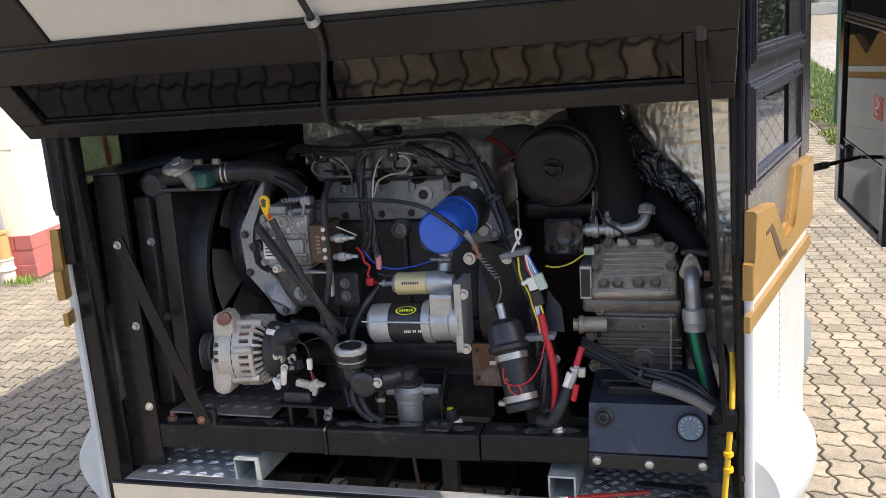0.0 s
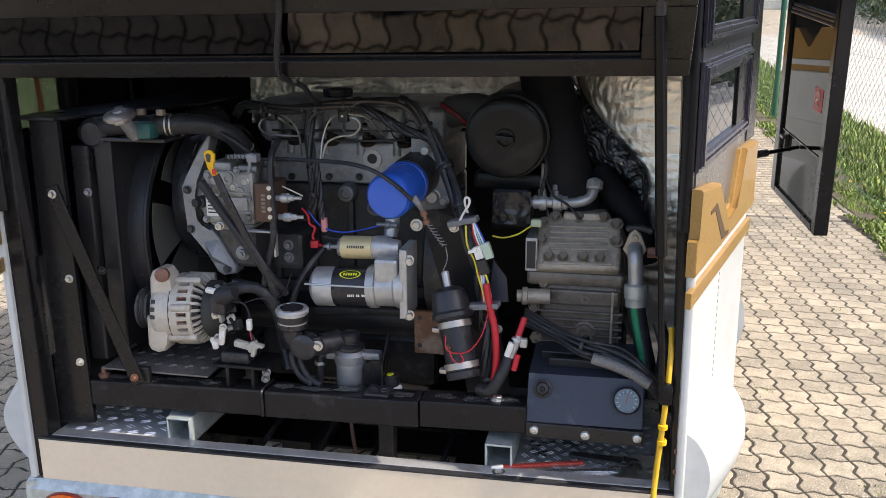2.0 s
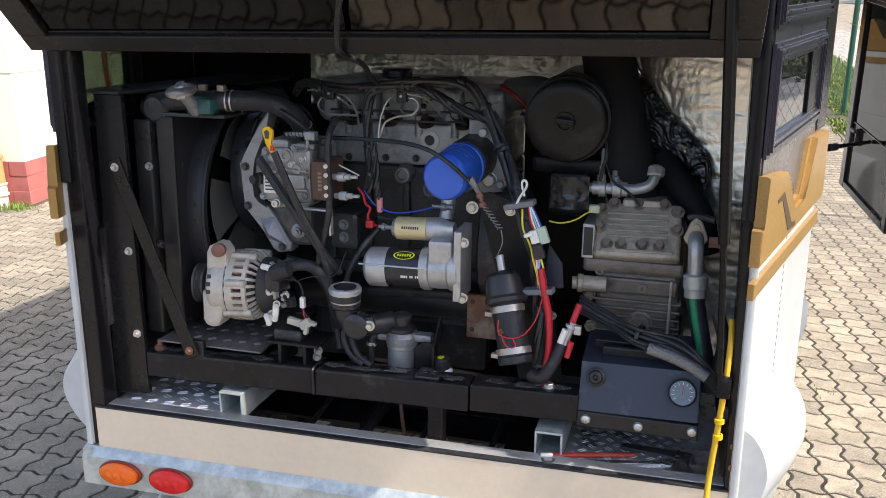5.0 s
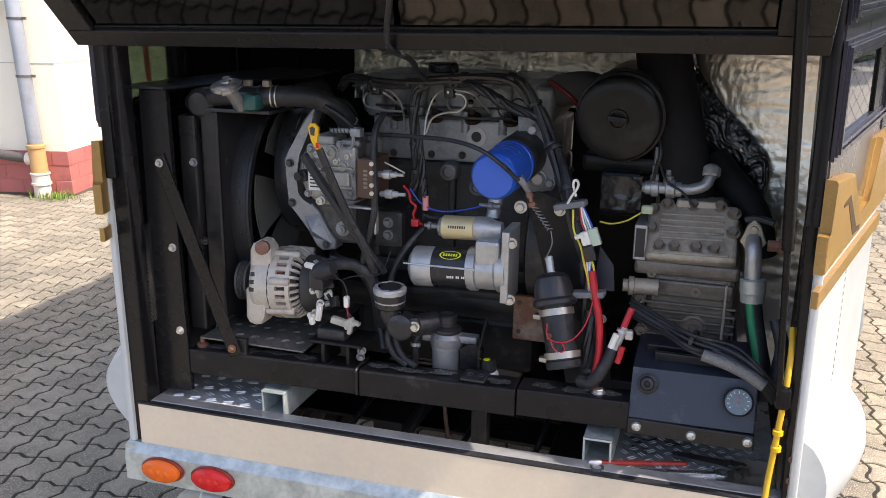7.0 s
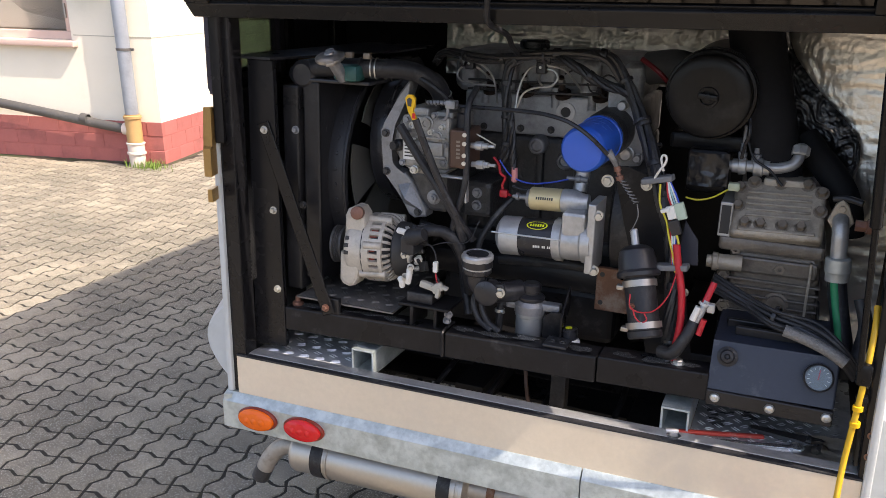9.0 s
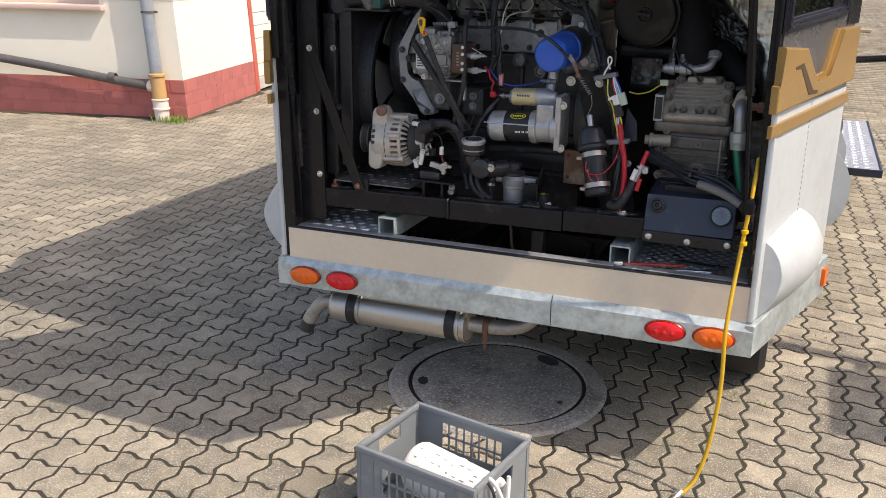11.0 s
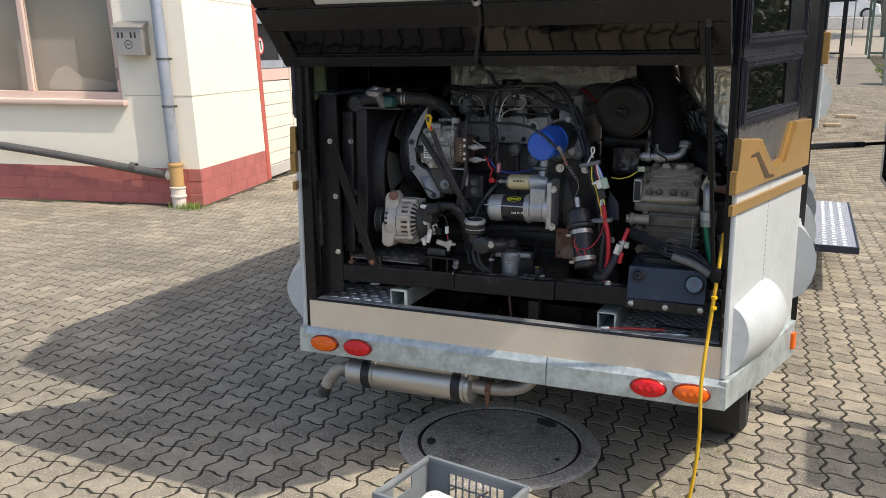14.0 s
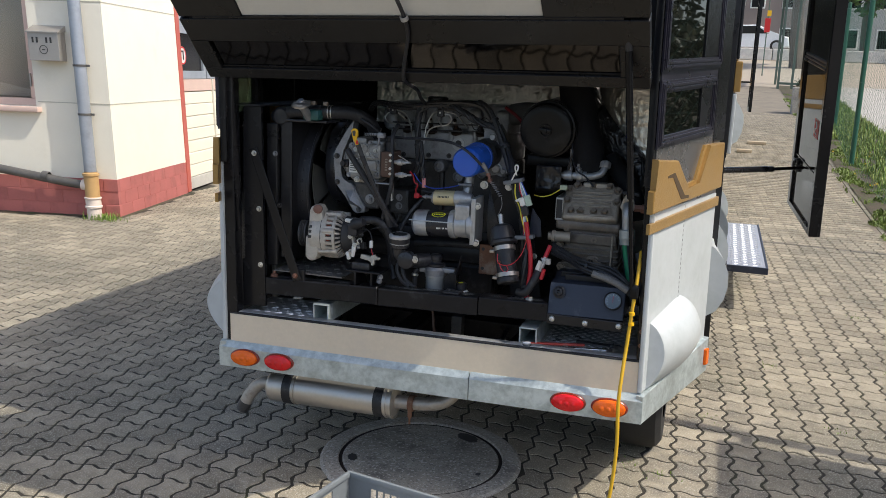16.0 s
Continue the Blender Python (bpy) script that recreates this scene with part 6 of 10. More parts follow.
for p in ((0.175, 0.17, 1.035), (0.175, 0.17, 0.908)):
    bm = B()
    bolt(bm, p, (0.3, -1, 0), 0.0085, 0.012)
    part("flange_bolt", bm, ZINC, stt)


def wrap(bm, centre, axis, r, along, ang, w, h, m=6):
    """A small patch bent round a cylinder: ang is the middle angle from straight up towards -y."""
    axis = axis.normalized()
    up = Vector((0, 0, 1))
    out = axis.cross(up).normalized() * (1 if axis.cross(up).y < 0 else -1)
    vs = []
    for i in range(m + 1):
        an = ang + (i / m - 0.5) * h / r
        n = up * math.cos(an) + out * math.sin(an)
        for s in (-0.5, 0.5):
            vs.append(centre + axis * (along + s * w) + n * (r + 0.0006))
    add_verts_faces(bm, vs, [(2 * i, 2 * i + 1, 2 * i + 3, 2 * i + 2) for i in range(m)])
    return bm


bm = B()
pts_o = []
up = Vector((0, 0, 1)); out_ = Vector((0, -1, 0))
for rr, rad_ in ((1.0, 0.0462), (0.86, 0.0462)):
    for i in range(32):
        t = 2 * math.pi * i / 32
        al, an = 0.099 + 0.025 * rr * math.cos(t), radians(38) + 0.0115 * rr * math.sin(t) / 0.0455
        pts_o.append(SA + sd_ * al + (up * math.cos(an) + out_ * math.sin(an)) * rad_)
add_verts_faces(bm, pts_o, [(i, (i + 1) % 32, 32 + (i + 1) % 32, 32 + i) for i in range(32)])
for i in range(6):
    wrap(bm, SA, sd_, 0.0456, 0.0845 + i * 0.0058, radians(38), 0.004, 0.007, 3)
part("maker_oval", bm, LIME, drum, "lime yellow oval print")
for i, c in enumerate((0, 1, 2, 3, 5, 6, 8, 9)):
    bm = B()
    wrap(bm, SA, sd_, 0.0456, 0.098 + c * 0.0042, radians(102), 0.003, 0.006, 2)
    part("date_bar", bm, WHITEPRINT, drum)
for i in range(8):
    bm = B()
    wrap(bm, Vector((0.006, 0.222, 1.044)), Vector((1, 0, 0.03)), 0.0266, 0.02 + i * 0.0052, radians(75), 0.0035, 0.006, 2)
    part("date_bar", bm, DARKPRINT, stt)

# alternator
alt = bay("alternator", (-0.36, 0.16, 0.8), "pale alloy alternator with slotted housing", "alternator")
WINDING = pbr("copper_winding", (0.3, 0.075, 0.05), 0.5, 0.4, var=0.3, scale=60)
AA, AB = Vector((-0.434, 0.17, 0.884)), Vector((-0.24, 0.19, 0.89))
ad = (AB - AA).normalized()
def alt_dir(deg):
    """Outward direction round the shaft: 0 is up, 90 faces the rear of the car."""
    an = radians(deg)
    return Vector((0, -math.sin(an), math.cos(an)))


bm = B()
lathe(bm, AA, ad, [(0, 0), (0.055, 0), (0.072, 0.004), (0.079, 0.012), (0.081, 0.022), (0.082, 0.05), (0.07, 0.05)], 48)
prism(bm, [(-0.43, 0.92), (-0.427, 0.975), (-0.42, 0.99), (-0.405, 0.998), (-0.388, 0.996), (-0.376, 0.98), (-0.37, 0.92)], FACE(0, 0.16, 0), 0.045, 0.008)
prism(bm, [(-0.434, 0.885), (-0.436, 0.815), (-0.428, 0.802), (-0.412, 0.797), (-0.396, 0.802), (-0.386, 0.82), (-0.375, 0.885)], FACE(0, 0.15, 0), 0.05, 0.008)
hb = part("front_housing", bm, ALLOY, alt)
bm = B()
lathe(bm, AA, ad, [(0.07, 0.051), (0.0835, 0.051), (0.0848, 0.055), (0.0848, 0.071), (0.07, 0.071), (0.07, 0.051)], 48)
lathe(bm, AA, ad, [(0.074, 0.096), (0.0845, 0.095), (0.083, 0.104), (0.074, 0.104), (0.074, 0.096)], 48)
lathe(bm, AA, ad, [(0.04, 0.124), (0.056, 0.1285), (0.05, 0.13), (0.04, 0.13), (0.04, 0.124)], 40)
for deg, a0, a1 in ((20, 0.05, 0.118), (72, 0.066, 0.112), (128, 0.05, 0.118), (-35, 0.05, 0.118)):
    n = alt_dir(deg)
    cyl(bm, AA + ad * a0 + n * 0.083, AA + ad * a1 + n * 0.08, 0.0095, bev=0.002, seg=14)
part("rear_housing", bm, ALLOY, alt, "slotted rear housing with cooling ribs")
for k in range(28):
    n = alt_dir(k * 360 / 28)
    tg = n.cross(ad).normalized()
    bm = B()
    rows = []
    for r, h in ((0.0845, 0.068), (0.0845, 0.099), (0.081, 0.111), (0.0735, 0.12), (0.0635, 0.126), (0.05, 0.1285)):
        w = 0.0048 if h < 0.105 else 0.0032
        c = AA + ad * h
        rows.append([bm.verts.new(c + n * rr + tg * sw) for rr, sw in ((r, -w), (r, w), (r - 0.009, w), (r - 0.009, -w))])
    for p_, q_ in zip(rows, rows[1:]):
        for i in range(4):
            bm.faces.new((p_[i], p_[(i + 1) % 4], q_[(i + 1) % 4], q_[i]))
    part("cooling_rib", bm, ALLOY, alt)
bm = B()
lathe(bm, AA, ad, [(0.072, 0.05), (0.073, 0.1), (0.06, 0.114), (0, 0.116)], 36)
part("stator", bm, DARKPRINT, alt)
bm = B()
for k in range(40):
    n = alt_dir(k * 9)
    box(bm, -0.009, 0.009, -0.004, 0.004, -0.002, 0.002, 0.001, m=plane_matrix(AA + ad * 0.083 + n * 0.0735, ad, n.cross(ad)))
part("winding", bm, WINDING, alt, "reddish copper winding")
bm = B()
lathe(bm, (-0.413, 0.108, 0.818), (0, -1, 0), [(0, 0), (0.0085, 0), (0.0085, 0.003), (0, 0.003)], 16)
part("lug_bore", bm, DARKPRINT, hb)
for deg in (62, 75, 88):
    n = alt_dir(deg)
    bm = B()
    box(bm, -0.011, 0.011, -0.005, 0.005, -0.004, 0.0012, 0.0012, m=plane_matrix(AA + ad * 0.026 + n * 0.0795, ad, n.cross(ad)))
    part("vent_slot", bm, DARKPRINT, hb)
bm = B()
ring_band(bm, AA + ad * 0.053, ad, 0.0835, 0.003, 0.0012)
part("parting_line", bm, CASTIRON, hb)
bm = B()
lathe(bm, AA - ad * 0.05, ad, [(0, 0), (0.028, 0), (0.03, 0.004), (0.047, 0.005), (0.047, 0.01), (0.043, 0.013), (0.047, 0.016), (0.043, 0.019), (0.047, 0.022), (0.043, 0.025), (0.047, 0.028), (0.047, 0.033), (0.02, 0.035), (0.02, 0.05), (0, 0.05)], 36)
part("pulley", bm, CASTIRON, alt, "grooved dark pulley")
bm = B()
lathe(bm, (-0.39, 0.11, 0.985), (0.25, -1, 0.2), [(0, -0.01), (0.016, -0.01), (0.016, 0.006), (0.012, 0.008), (0, 0.008)], 16)
part("bush", bm, COPPER, alt, "rust-brown bush")
bm = B()
lathe(bm, AA, ad, [(0.06, 0.12), (0.068, 0.126), (0.066, 0.15), (0.055, 0.165), (0.03, 0.17), (0, 0.17)], 28)
part("rear_cover", bm, DARKPRINT, alt)
bm = B()
box(bm, -0.272, -0.236, 0.1, 0.16, 0.9, 0.945, 0.006)
part("regulator", bm, PLASTIC, alt, "black voltage regulator block")
bm = B()
lathe(bm, (-0.255, 0.115, 0.94), (0.7, -0.1, 0.25), [(0, 0), (0.02, 0.0), (0.022, 0.012), (0.018, 0.03), (0.014, 0.045), (0, 0.045)], 18)
part("cable_boot", bm, RUBBER, alt)
for p_, d_ in (((-0.262, 0.104, 0.9), (0.3, -1, 0)), ((-0.247, 0.108, 0.87), (0.4, -1, 0.1)), ((-0.262, 0.112, 0.845), (0.2, -1, -0.2))):
    bm = B()
    bolt(bm, p_, d_, 0.006, 0.014)
    part("stud", bm, ZINC, alt)
rng = random.Random(7)
for i in range(80):
    an, rr = rng.uniform(-0.2, 2.6), rng.uniform(0.02, 0.062)
    c = AA + ad * rng.uniform(0.14, 0.2) + Vector((0, -math.sin(an) * rr, math.cos(an) * rr))
    bm = B()
    s = rng.uniform(0.003, 0.0095)
    box(bm, -s, s, -s * 0.8, s * 0.8, -s * rng.uniform(0.4, 1.6), s, 0.0015, m=Matrix.Translation(c) @ Euler((rng.uniform(-0.6, 0.6), rng.uniform(-0.6, 0.6), rng.uniform(-0.6, 0.6))).to_matrix().to_4x4())
    part("terminal_block", bm, rng.choice((PLASTIC, RUBBER, PLASTIC, DARKPRINT, PLASTIC, CASTIRON, BRIGHT, WHITEWIRE, BRIGHT, DARKPRINT)), alt)
for p, q in (((-0.285, 0.12, 0.953), (-0.25, 0.115, 0.945)), ((-0.25, 0.11, 0.865), (-0.255, 0.11, 0.83)), ((-0.275, 0.11, 0.838), (-0.268, 0.108, 0.82))):
    bm = B()
    tube(bm, [p, (Vector(p) + Vector(q)) / 2 + Vector((0.004, -0.006, 0.004)), q], 0.0075, 8)
    part("tape_end", bm, WHITEWIRE, alt, "white taped wire end")
wire("alternator_lead", [(-0.262, 0.14, 0.938), (-0.22, 0.14, 0.955), (-0.18, 0.15, 0.955), (-0.15, 0.16, 0.93), (-0.135, 0.17, 0.88), (-0.13, 0.2, 0.8)], 0.014, RUBBER, "thick black corrugated alternator lead", seg=12)
wire("sense_wire", [(-0.26, 0.13, 0.92), (-0.21, 0.13, 0.925), (-0.192, 0.13, 0.9), (-0.189, 0.125, 0.86), (-0.175, 0.12, 0.838)], 0.0022, RUBBER, "thin black wire with a plug")
wire("thin_wire", [(-0.2, 0.13, 0.925), (-0.17, 0.13, 0.936), (-0.12, 0.15, 0.94), (-0.1, 0.17, 0.99)], 0.0012, RUBBER, "thin loose black wire")
bm = B()
box(bm, -0.195, -0.184, 0.118, 0.13, 0.862, 0.888, 0.002)
single("white_plug", bm, WHITEWIRE, "small cream inline plug on the alternator wire", "connector")
wire("red_lead", [(-0.188, 0.122, 0.86), (-0.184, 0.118, 0.846), (-0.18, 0.118, 0.836)], 0.0016, REDWIRE, "short red wire below the plug")
for c, sx, sz, a in (((-0.205, 0.118, 0.828), 0.02, 0.008, 0.2), ((-0.178, 0.112, 0.828), 0.014, 0.01, -0.5), ((-0.168, 0.114, 0.832), 0.016, 0.004, 0.3), ((-0.175, 0.11, 0.818), 0.005, 0.014, 0.2)):
    bm = B()
    box(bm, -sx, sx, -0.008, 0.008, -sz, sz, 0.003, m=Matrix.Translation(c) @ Matrix.Rotation(a, 4, "Y"))
    single("loose_connector", bm, pbr("dusty_white_plastic", (0.4, 0.38, 0.33), 0.6, var=0.15), "dusty white loose connector", "connector")

# bracket stand under the connectors
stand = bay("bracket_stand", (-0.21, 0.12, 0.72), "small black welded bracket stand on the beam", "bracket")
bm = B()
box(bm, -0.275, -0.145, 0.1, 0.2, 0.774, 0.781, 0.002)
part("top", bm, BLACKWORN, stand)
for x in (-0.24, -0.178):
    bm = B()
    box(bm, x - 0.004, x + 0.004, 0.1, 0.19, 0.72, 0.775, 0.001)
    part("web", bm, BLACKWORN, stand)
bm = B()
box(bm, -0.26, -0.19, 0.11, 0.19, 0.781, 0.808, 0.006)
part("rubber_block", bm, RUBBER, stand)
for p in ((-0.152, 0.12, 0.763), (-0.155, 0.12, 0.748)):
    bm = B()
    bolt(bm, p, (0.5, -1, 0), 0.007, 0.01)
    part("bolt", bm, CASTGREY, stand)
TREADGREY = pbr("dusty_tread_plate", (0.15, 0.142, 0.135), 0.5, 0.2, var=0.3, scale=9, bump=0.3, stain=(0.06, 0.058, 0.056), amount=0.4, wear=8)
chk = checker("tread_plate", -0.56, -0.29, 0.1, 0.55, 0.75, TREADGREY, beam, "grey-brown checker tread plate", 0.04, 0.03, 0.8, bars=TREADGREY)

# oil filler
ofl = bay("oil_filler", (-0.09, 0.14, 0.8), "black oil filler cap on an elbow", "filler cap")
bm = B()
lathe(bm, (-0.089, 0.135, 0.872), (0.02, -0.06, 1), [(0, 0), (0.03, 0), (0.034, 0.004), (0.034, 0.014), (0.031, 0.016), (0.036, 0.02), (0.0365, 0.042), (0.033, 0.047), (0, 0.048)], 32)
part("cap", bm, PLASTIC, ofl)
bm = B()
lathe(bm, (-0.089, 0.135, 0.872), (0.02, -0.06, 1), [(0.0372, 0.036), (0.0374, 0.044), (0.034, 0.0486), (0.027, 0.0492), (0.0265, 0.0485), (0.033, 0.0478), (0.0366, 0.043), (0.0366, 0.036), (0.0372, 0.036)], 32)
for v in bm.verts:
    v.co.z += 0.0022 * noise.noise(v.co * 120)
part("taped_rim", bm, BRIGHT, ofl, "crumpled silver tape round the rim")
bm = B()
ring_band(bm, (-0.089, 0.136, 0.888), (0.02, -0.06, 1), 0.033, 0.004, 0.002)
part("retaining_ring", bm, BRIGHT, ofl)
bm = B()
tube(bm, [(-0.09, 0.137, 0.876), (-0.09, 0.14, 0.85), (-0.072, 0.15, 0.83), (-0.04, 0.16, 0.825), (0.0, 0.2, 0.825)], 0.025, 18)
lathe(bm, (-0.058, 0.115, 0.832), (0, -1, 0), [(0.03, -0.03), (0.03, 0.0), (0.024, 0.004), (0, 0.005)], 22)
part("elbow", bm, PLASTIC, ofl)
bm = B()
prism(bm, [(-0.075, 0.845), (-0.02, 0.858), (-0.012, 0.84), (-0.02, 0.822), (-0.06, 0.815)], FACE(0, 0.128, 0), 0.007, 0.002)
part("flange", bm, PLASTIC, ofl)
bm = B()
bolt(bm, (-0.026, 0.12, 0.838), (0.2, -1, 0), 0.0085, 0.009)
part("bolt", bm, ZINC, ofl)
for dx in (0.0, 0.02):
    wire("fuel_hose", [(-0.095 + dx, 0.16, 0.83), (-0.1 + dx, 0.15, 0.79), (-0.08 + dx, 0.14, 0.755), (-0.045 + dx, 0.13, 0.738)], 0.007, RUBBER, "black rubber fuel hose behind the beam", "hose")

bm = B()
lathe(bm, (0.15, 0.45, 1.236), (0.1, -1, 0.15), [(0, 0), (0.007, 0), (0.007, 0.012), (0.016, 0.014), (0.0175, 0.018), (0.0165, 0.026), (0.01, 0.029), (0, 0.029)], 9)
part("knob", bm, pbr("brass_knob", (0.42, 0.34, 0.04), 0.4, 0.5, var=0.2, scale=40, bump=0.2), eng, "small brass-yellow knob")

# fuel filter with a hand primer
ff = bay("fuel_filter", (0.027, 0.2, 0.7), "grey fuel filter with a black primer knob", "fuel filter")
bm = B()
lathe(bm, (0.026, 0.2, 0.695), (0, 0, 1), [(0, 0), (0.03, 0.0), (0.034, 0.006), (0.034, 0.07), (0.036, 0.072), (0.036, 0.08), (0.03, 0.082), (0, 0.082)], 30)
part("bowl", bm, pbr("grey_filter_bowl", (0.36, 0.37, 0.38), 0.35, 0.6, var=0.15), ff)
bm = B()
lathe(bm, (0.026, 0.2, 0.775), (0, 0, 1), [(0, 0), (0.038, 0), (0.039, 0.02), (0.032, 0.03), (0, 0.03)], 26)
box(bm, -0.03, 0.0, 0.18, 0.21, 0.782, 0.798, 0.004)
box(bm, 0.05, 0.1, 0.185, 0.215, 0.785, 0.803, 0.004)
part("head", bm, CASTGREY, ff)
bm = B()
lathe(bm, (0.026, 0.2, 0.805), (0, 0, 1), [(0.03, 0), (0.033, 0.003), (0.033, 0.009), (0.026, 0.014), (0.02, 0.016), (0.02, 0.022), (0.023, 0.024), (0.023, 0.038), (0.018, 0.042), (0, 0.042)], 26)
part("primer_knob", bm, PLASTIC, ff)
bm = B()
tube(bm, [(-0.035, 0.19, 0.79), (-0.044, 0.185, 0.78), (-0.045, 0.18, 0.72)], 0.009, 10)
part("inlet_hose", bm, RUBBER, ff)
bm = B()
ring_band(bm, (-0.045, 0.182, 0.772), (0, 0, 1), 0.0095, 0.008, 0.002)
bolt(bm, (-0.038, 0.175, 0.772), (1, -0.4, 0), 0.005, 0.008, False)
part("hose_clip", bm, ZINC, ff)
bm = B()
prism(bm, [(0.065, 0.71), (0.115, 0.715), (0.115, 0.79), (0.085, 0.79), (0.065, 0.775)], FACE(0, 0.18, 0), 0.005, 0.001)
prism(bm, [(0.14, 0.74), (0.205, 0.80), (0.205, 0.85), (0.14, 0.795)], plane_matrix((0.115, 0, 0), (0, 1, 0), (0, 0, 1)), 0.005, 0.001)
box(bm, 0.066, 0.12, 0.14, 0.2, 0.706, 0.712)
part("bracket", bm, BLACKWORN, ff, "black folded bracket")
bt = bay("small_bottle", (0.135, 0.17, 0.71), "small white bottle with a black cap", "bottle")
bm = B()
lathe(bm, (0.136, 0.165, 0.712), (0, 0, 1), [(0, 0), (0.02, 0), (0.0215, 0.003), (0.0215, 0.022), (0.016, 0.03), (0, 0.03)], 22)
part("bottle", bm, WHITEWIRE, bt)
bm = B()
lathe(bm, (0.133, 0.165, 0.738), (-0.1, 0, 1), [(0, 0), (0.02, 0), (0.02, 0.022), (0.016, 0.026), (0, 0.026)], 18)
part("cap", bm, PLASTIC, bt)
bm = B()
lathe(bm, (0.1305, 0.163, 0.7643), (-0.1, 0, 1), [(0, 0), (0.008, 0), (0.008, 0.001), (0, 0.001)], 14)
part("cap_dot", bm, LIME, bt, "lime yellow dot")
bm = B()
box(bm, 0.16, 0.29, 0.28, 0.296, 0.775, 0.882, 0.003)
rp = single("rusty_plate", bm, RUSTY, "rusty brown engine mount plate", "plate")
for z in (0.796, 0.866):
    bm = B()
    lathe(bm, (0.174, 0.2795, z), (0, -1, 0), [(0, 0), (0.006, 0), (0.006, 0.001), (0, 0.001)], 14)
    part("bolt_hole", bm, DARKPRINT, rp)
bm = B()
lathe(bm, (0.175, 0.42, 0.98), (1, 0, 0), [(0, 0), (0.12, 0), (0.15, 0.01), (0.15, 0.09), (0.13, 0.1), (0, 0.1)], 36)
single("flywheel_housing", bm, CASTIRON, "dark cast flywheel housing beside the starter", "housing")

# tilted canister with hose clips
cn = bay("breather_canister", (0.3, 0.12, 0.8), "black breather canister held by steel clips", "canister")
CA, CB = Vector((0.314, 0.098, 0.797)), Vector((0.262, 0.165, 0.992))
cd = (CB - CA).normalized()
bm = B()
lathe(bm, CA, cd, [(0, 0), (0.034, 0), (0.037, 0.004), (0.037, 0.016), (0.0335, 0.018), (0.0335, 0.135), (0, 0.135)], 36)
part("body", bm, RUBBER, cn)
bm = B()
lathe(bm, CA, cd, [(0.04, 0.13), (0.046, 0.134), (0.047, 0.142), (0.042, 0.148), (0.041, 0.17), (0.036, 0.19), (0.025, 0.199), (0.012, 0.202), (0, 0.203)], 40)
part("cap", bm, PLASTIC, cn, "smooth black domed cap")
for al, rr in ((0.028, 0.0375), (0.118, 0.0365)):
    bm = B()
    ring_band(bm, CA + cd * al, cd, rr - 0.003, 0.014, 0.004)
    box(bm, -0.008, 0.008, -0.008, 0.008, -0.005, 0.005, 0.002, m=Matrix.Translation(CA + cd * al + Vector((-0.038, -0.012, -0.01))))
    part("band_clip", bm, pbr("clip_steel", (0.42, 0.38, 0.34), 0.35, 0.7, var=0.2, scale=30), cn, "steel band clip")
bm = B()
lathe(bm, CA, cd, [(0.0085, 0.2), (0.0085, 0.235), (0.006, 0.237), (0, 0.237)], 14)
part("nipple", bm, BRIGHT, cn)
for i in range(7):
    bm = B()
    c = CA + cd * (0.062 + i * 0.007) + Vector((0.012, -0.0335, -0.01)).normalized() * 0.0342
    box(bm, -0.006, 0.006, -0.002, 0.002, -0.0004, 0.0004, m=plane_matrix(c, Vector((0.94, 0.3, 0.1)), cd) )
    part("print_bar", bm, WHITEPRINT, cn)
bm = B()
lathe(bm, CA + cd * 0.085 + Vector((-0.012, -0.031, -0.008)), (-0.2, -1, -0.2), [(0, 0), (0.007, 0), (0.007, 0.004), (0.003, 0.005), (0.003, 0.012), (0, 0.012)], 12)
part("terminal", bm, COPPER, cn)
wire("red_trigger_wire", [(0.275, 0.088, 0.895), (0.278, 0.08, 0.87), (0.3, 0.075, 0.862), (0.33, 0.08, 0.87), (0.352, 0.1, 0.9), (0.36, 0.13, 0.94)], 0.0015, REDWIRE, "thin red wire looped round the canister")
wire("red_loop_wire", [(0.285, 0.078, 0.866), (0.292, 0.074, 0.85), (0.305, 0.074, 0.84), (0.316, 0.074, 0.848), (0.31, 0.076, 0.86)], 0.0015, REDWIRE, "small loop of red wire")

# black mounting plate behind the canister, harness and battery leads
bm = B()
prism(bm, [(0.185, 1.13), (0.215, 1.135), (0.262, 1.12), (0.3, 1.05), (0.36, 0.92), (0.4, 0.7), (0.3, 0.68), (0.25, 0.9), (0.215, 1.02)], FACE(0, 0.255, 0), 0.006, 0.001)
pl = single("mounting_plate", bm, BLACKWORN, "black steel mounting plate behind the cables", "plate")
for p, r in (((0.262, 0.249, 1.098), 0.009), ((0.175, 0.249, 1.098), 0.01), ((0.37, 0.225, 0.87), 0.007)):
    bm = B()
    bolt(bm, p, (0, -1, 0), r, 0.008)
    part("bolt", bm, ZINC, pl)
loom("wiring_loom", [(-0.29, 0.33, 1.33), (-0.25, 0.3, 1.357), (-0.17, 0.29, 1.35), (-0.1, 0.285, 1.352), (0.0, 0.285, 1.365), (0.1, 0.29, 1.372), (0.155, 0.29, 1.362), (0.195, 0.285, 1.31), (0.235, 0.27, 1.24), (0.266, 0.245, 1.18), (0.296, 0.21, 1.11), (0.32, 0.19, 1.06)], lambda t: 0.0095 + 0.0105 * t, "thick black taped wiring loom over the engine", seed=377)
loom("wiring_loom", [(-0.02, 0.29, 1.36), (0.06, 0.28, 1.35), (0.13, 0.28, 1.315), (0.2, 0.28, 1.295)], 0.012, "black corrugated loom branch", seed=158)
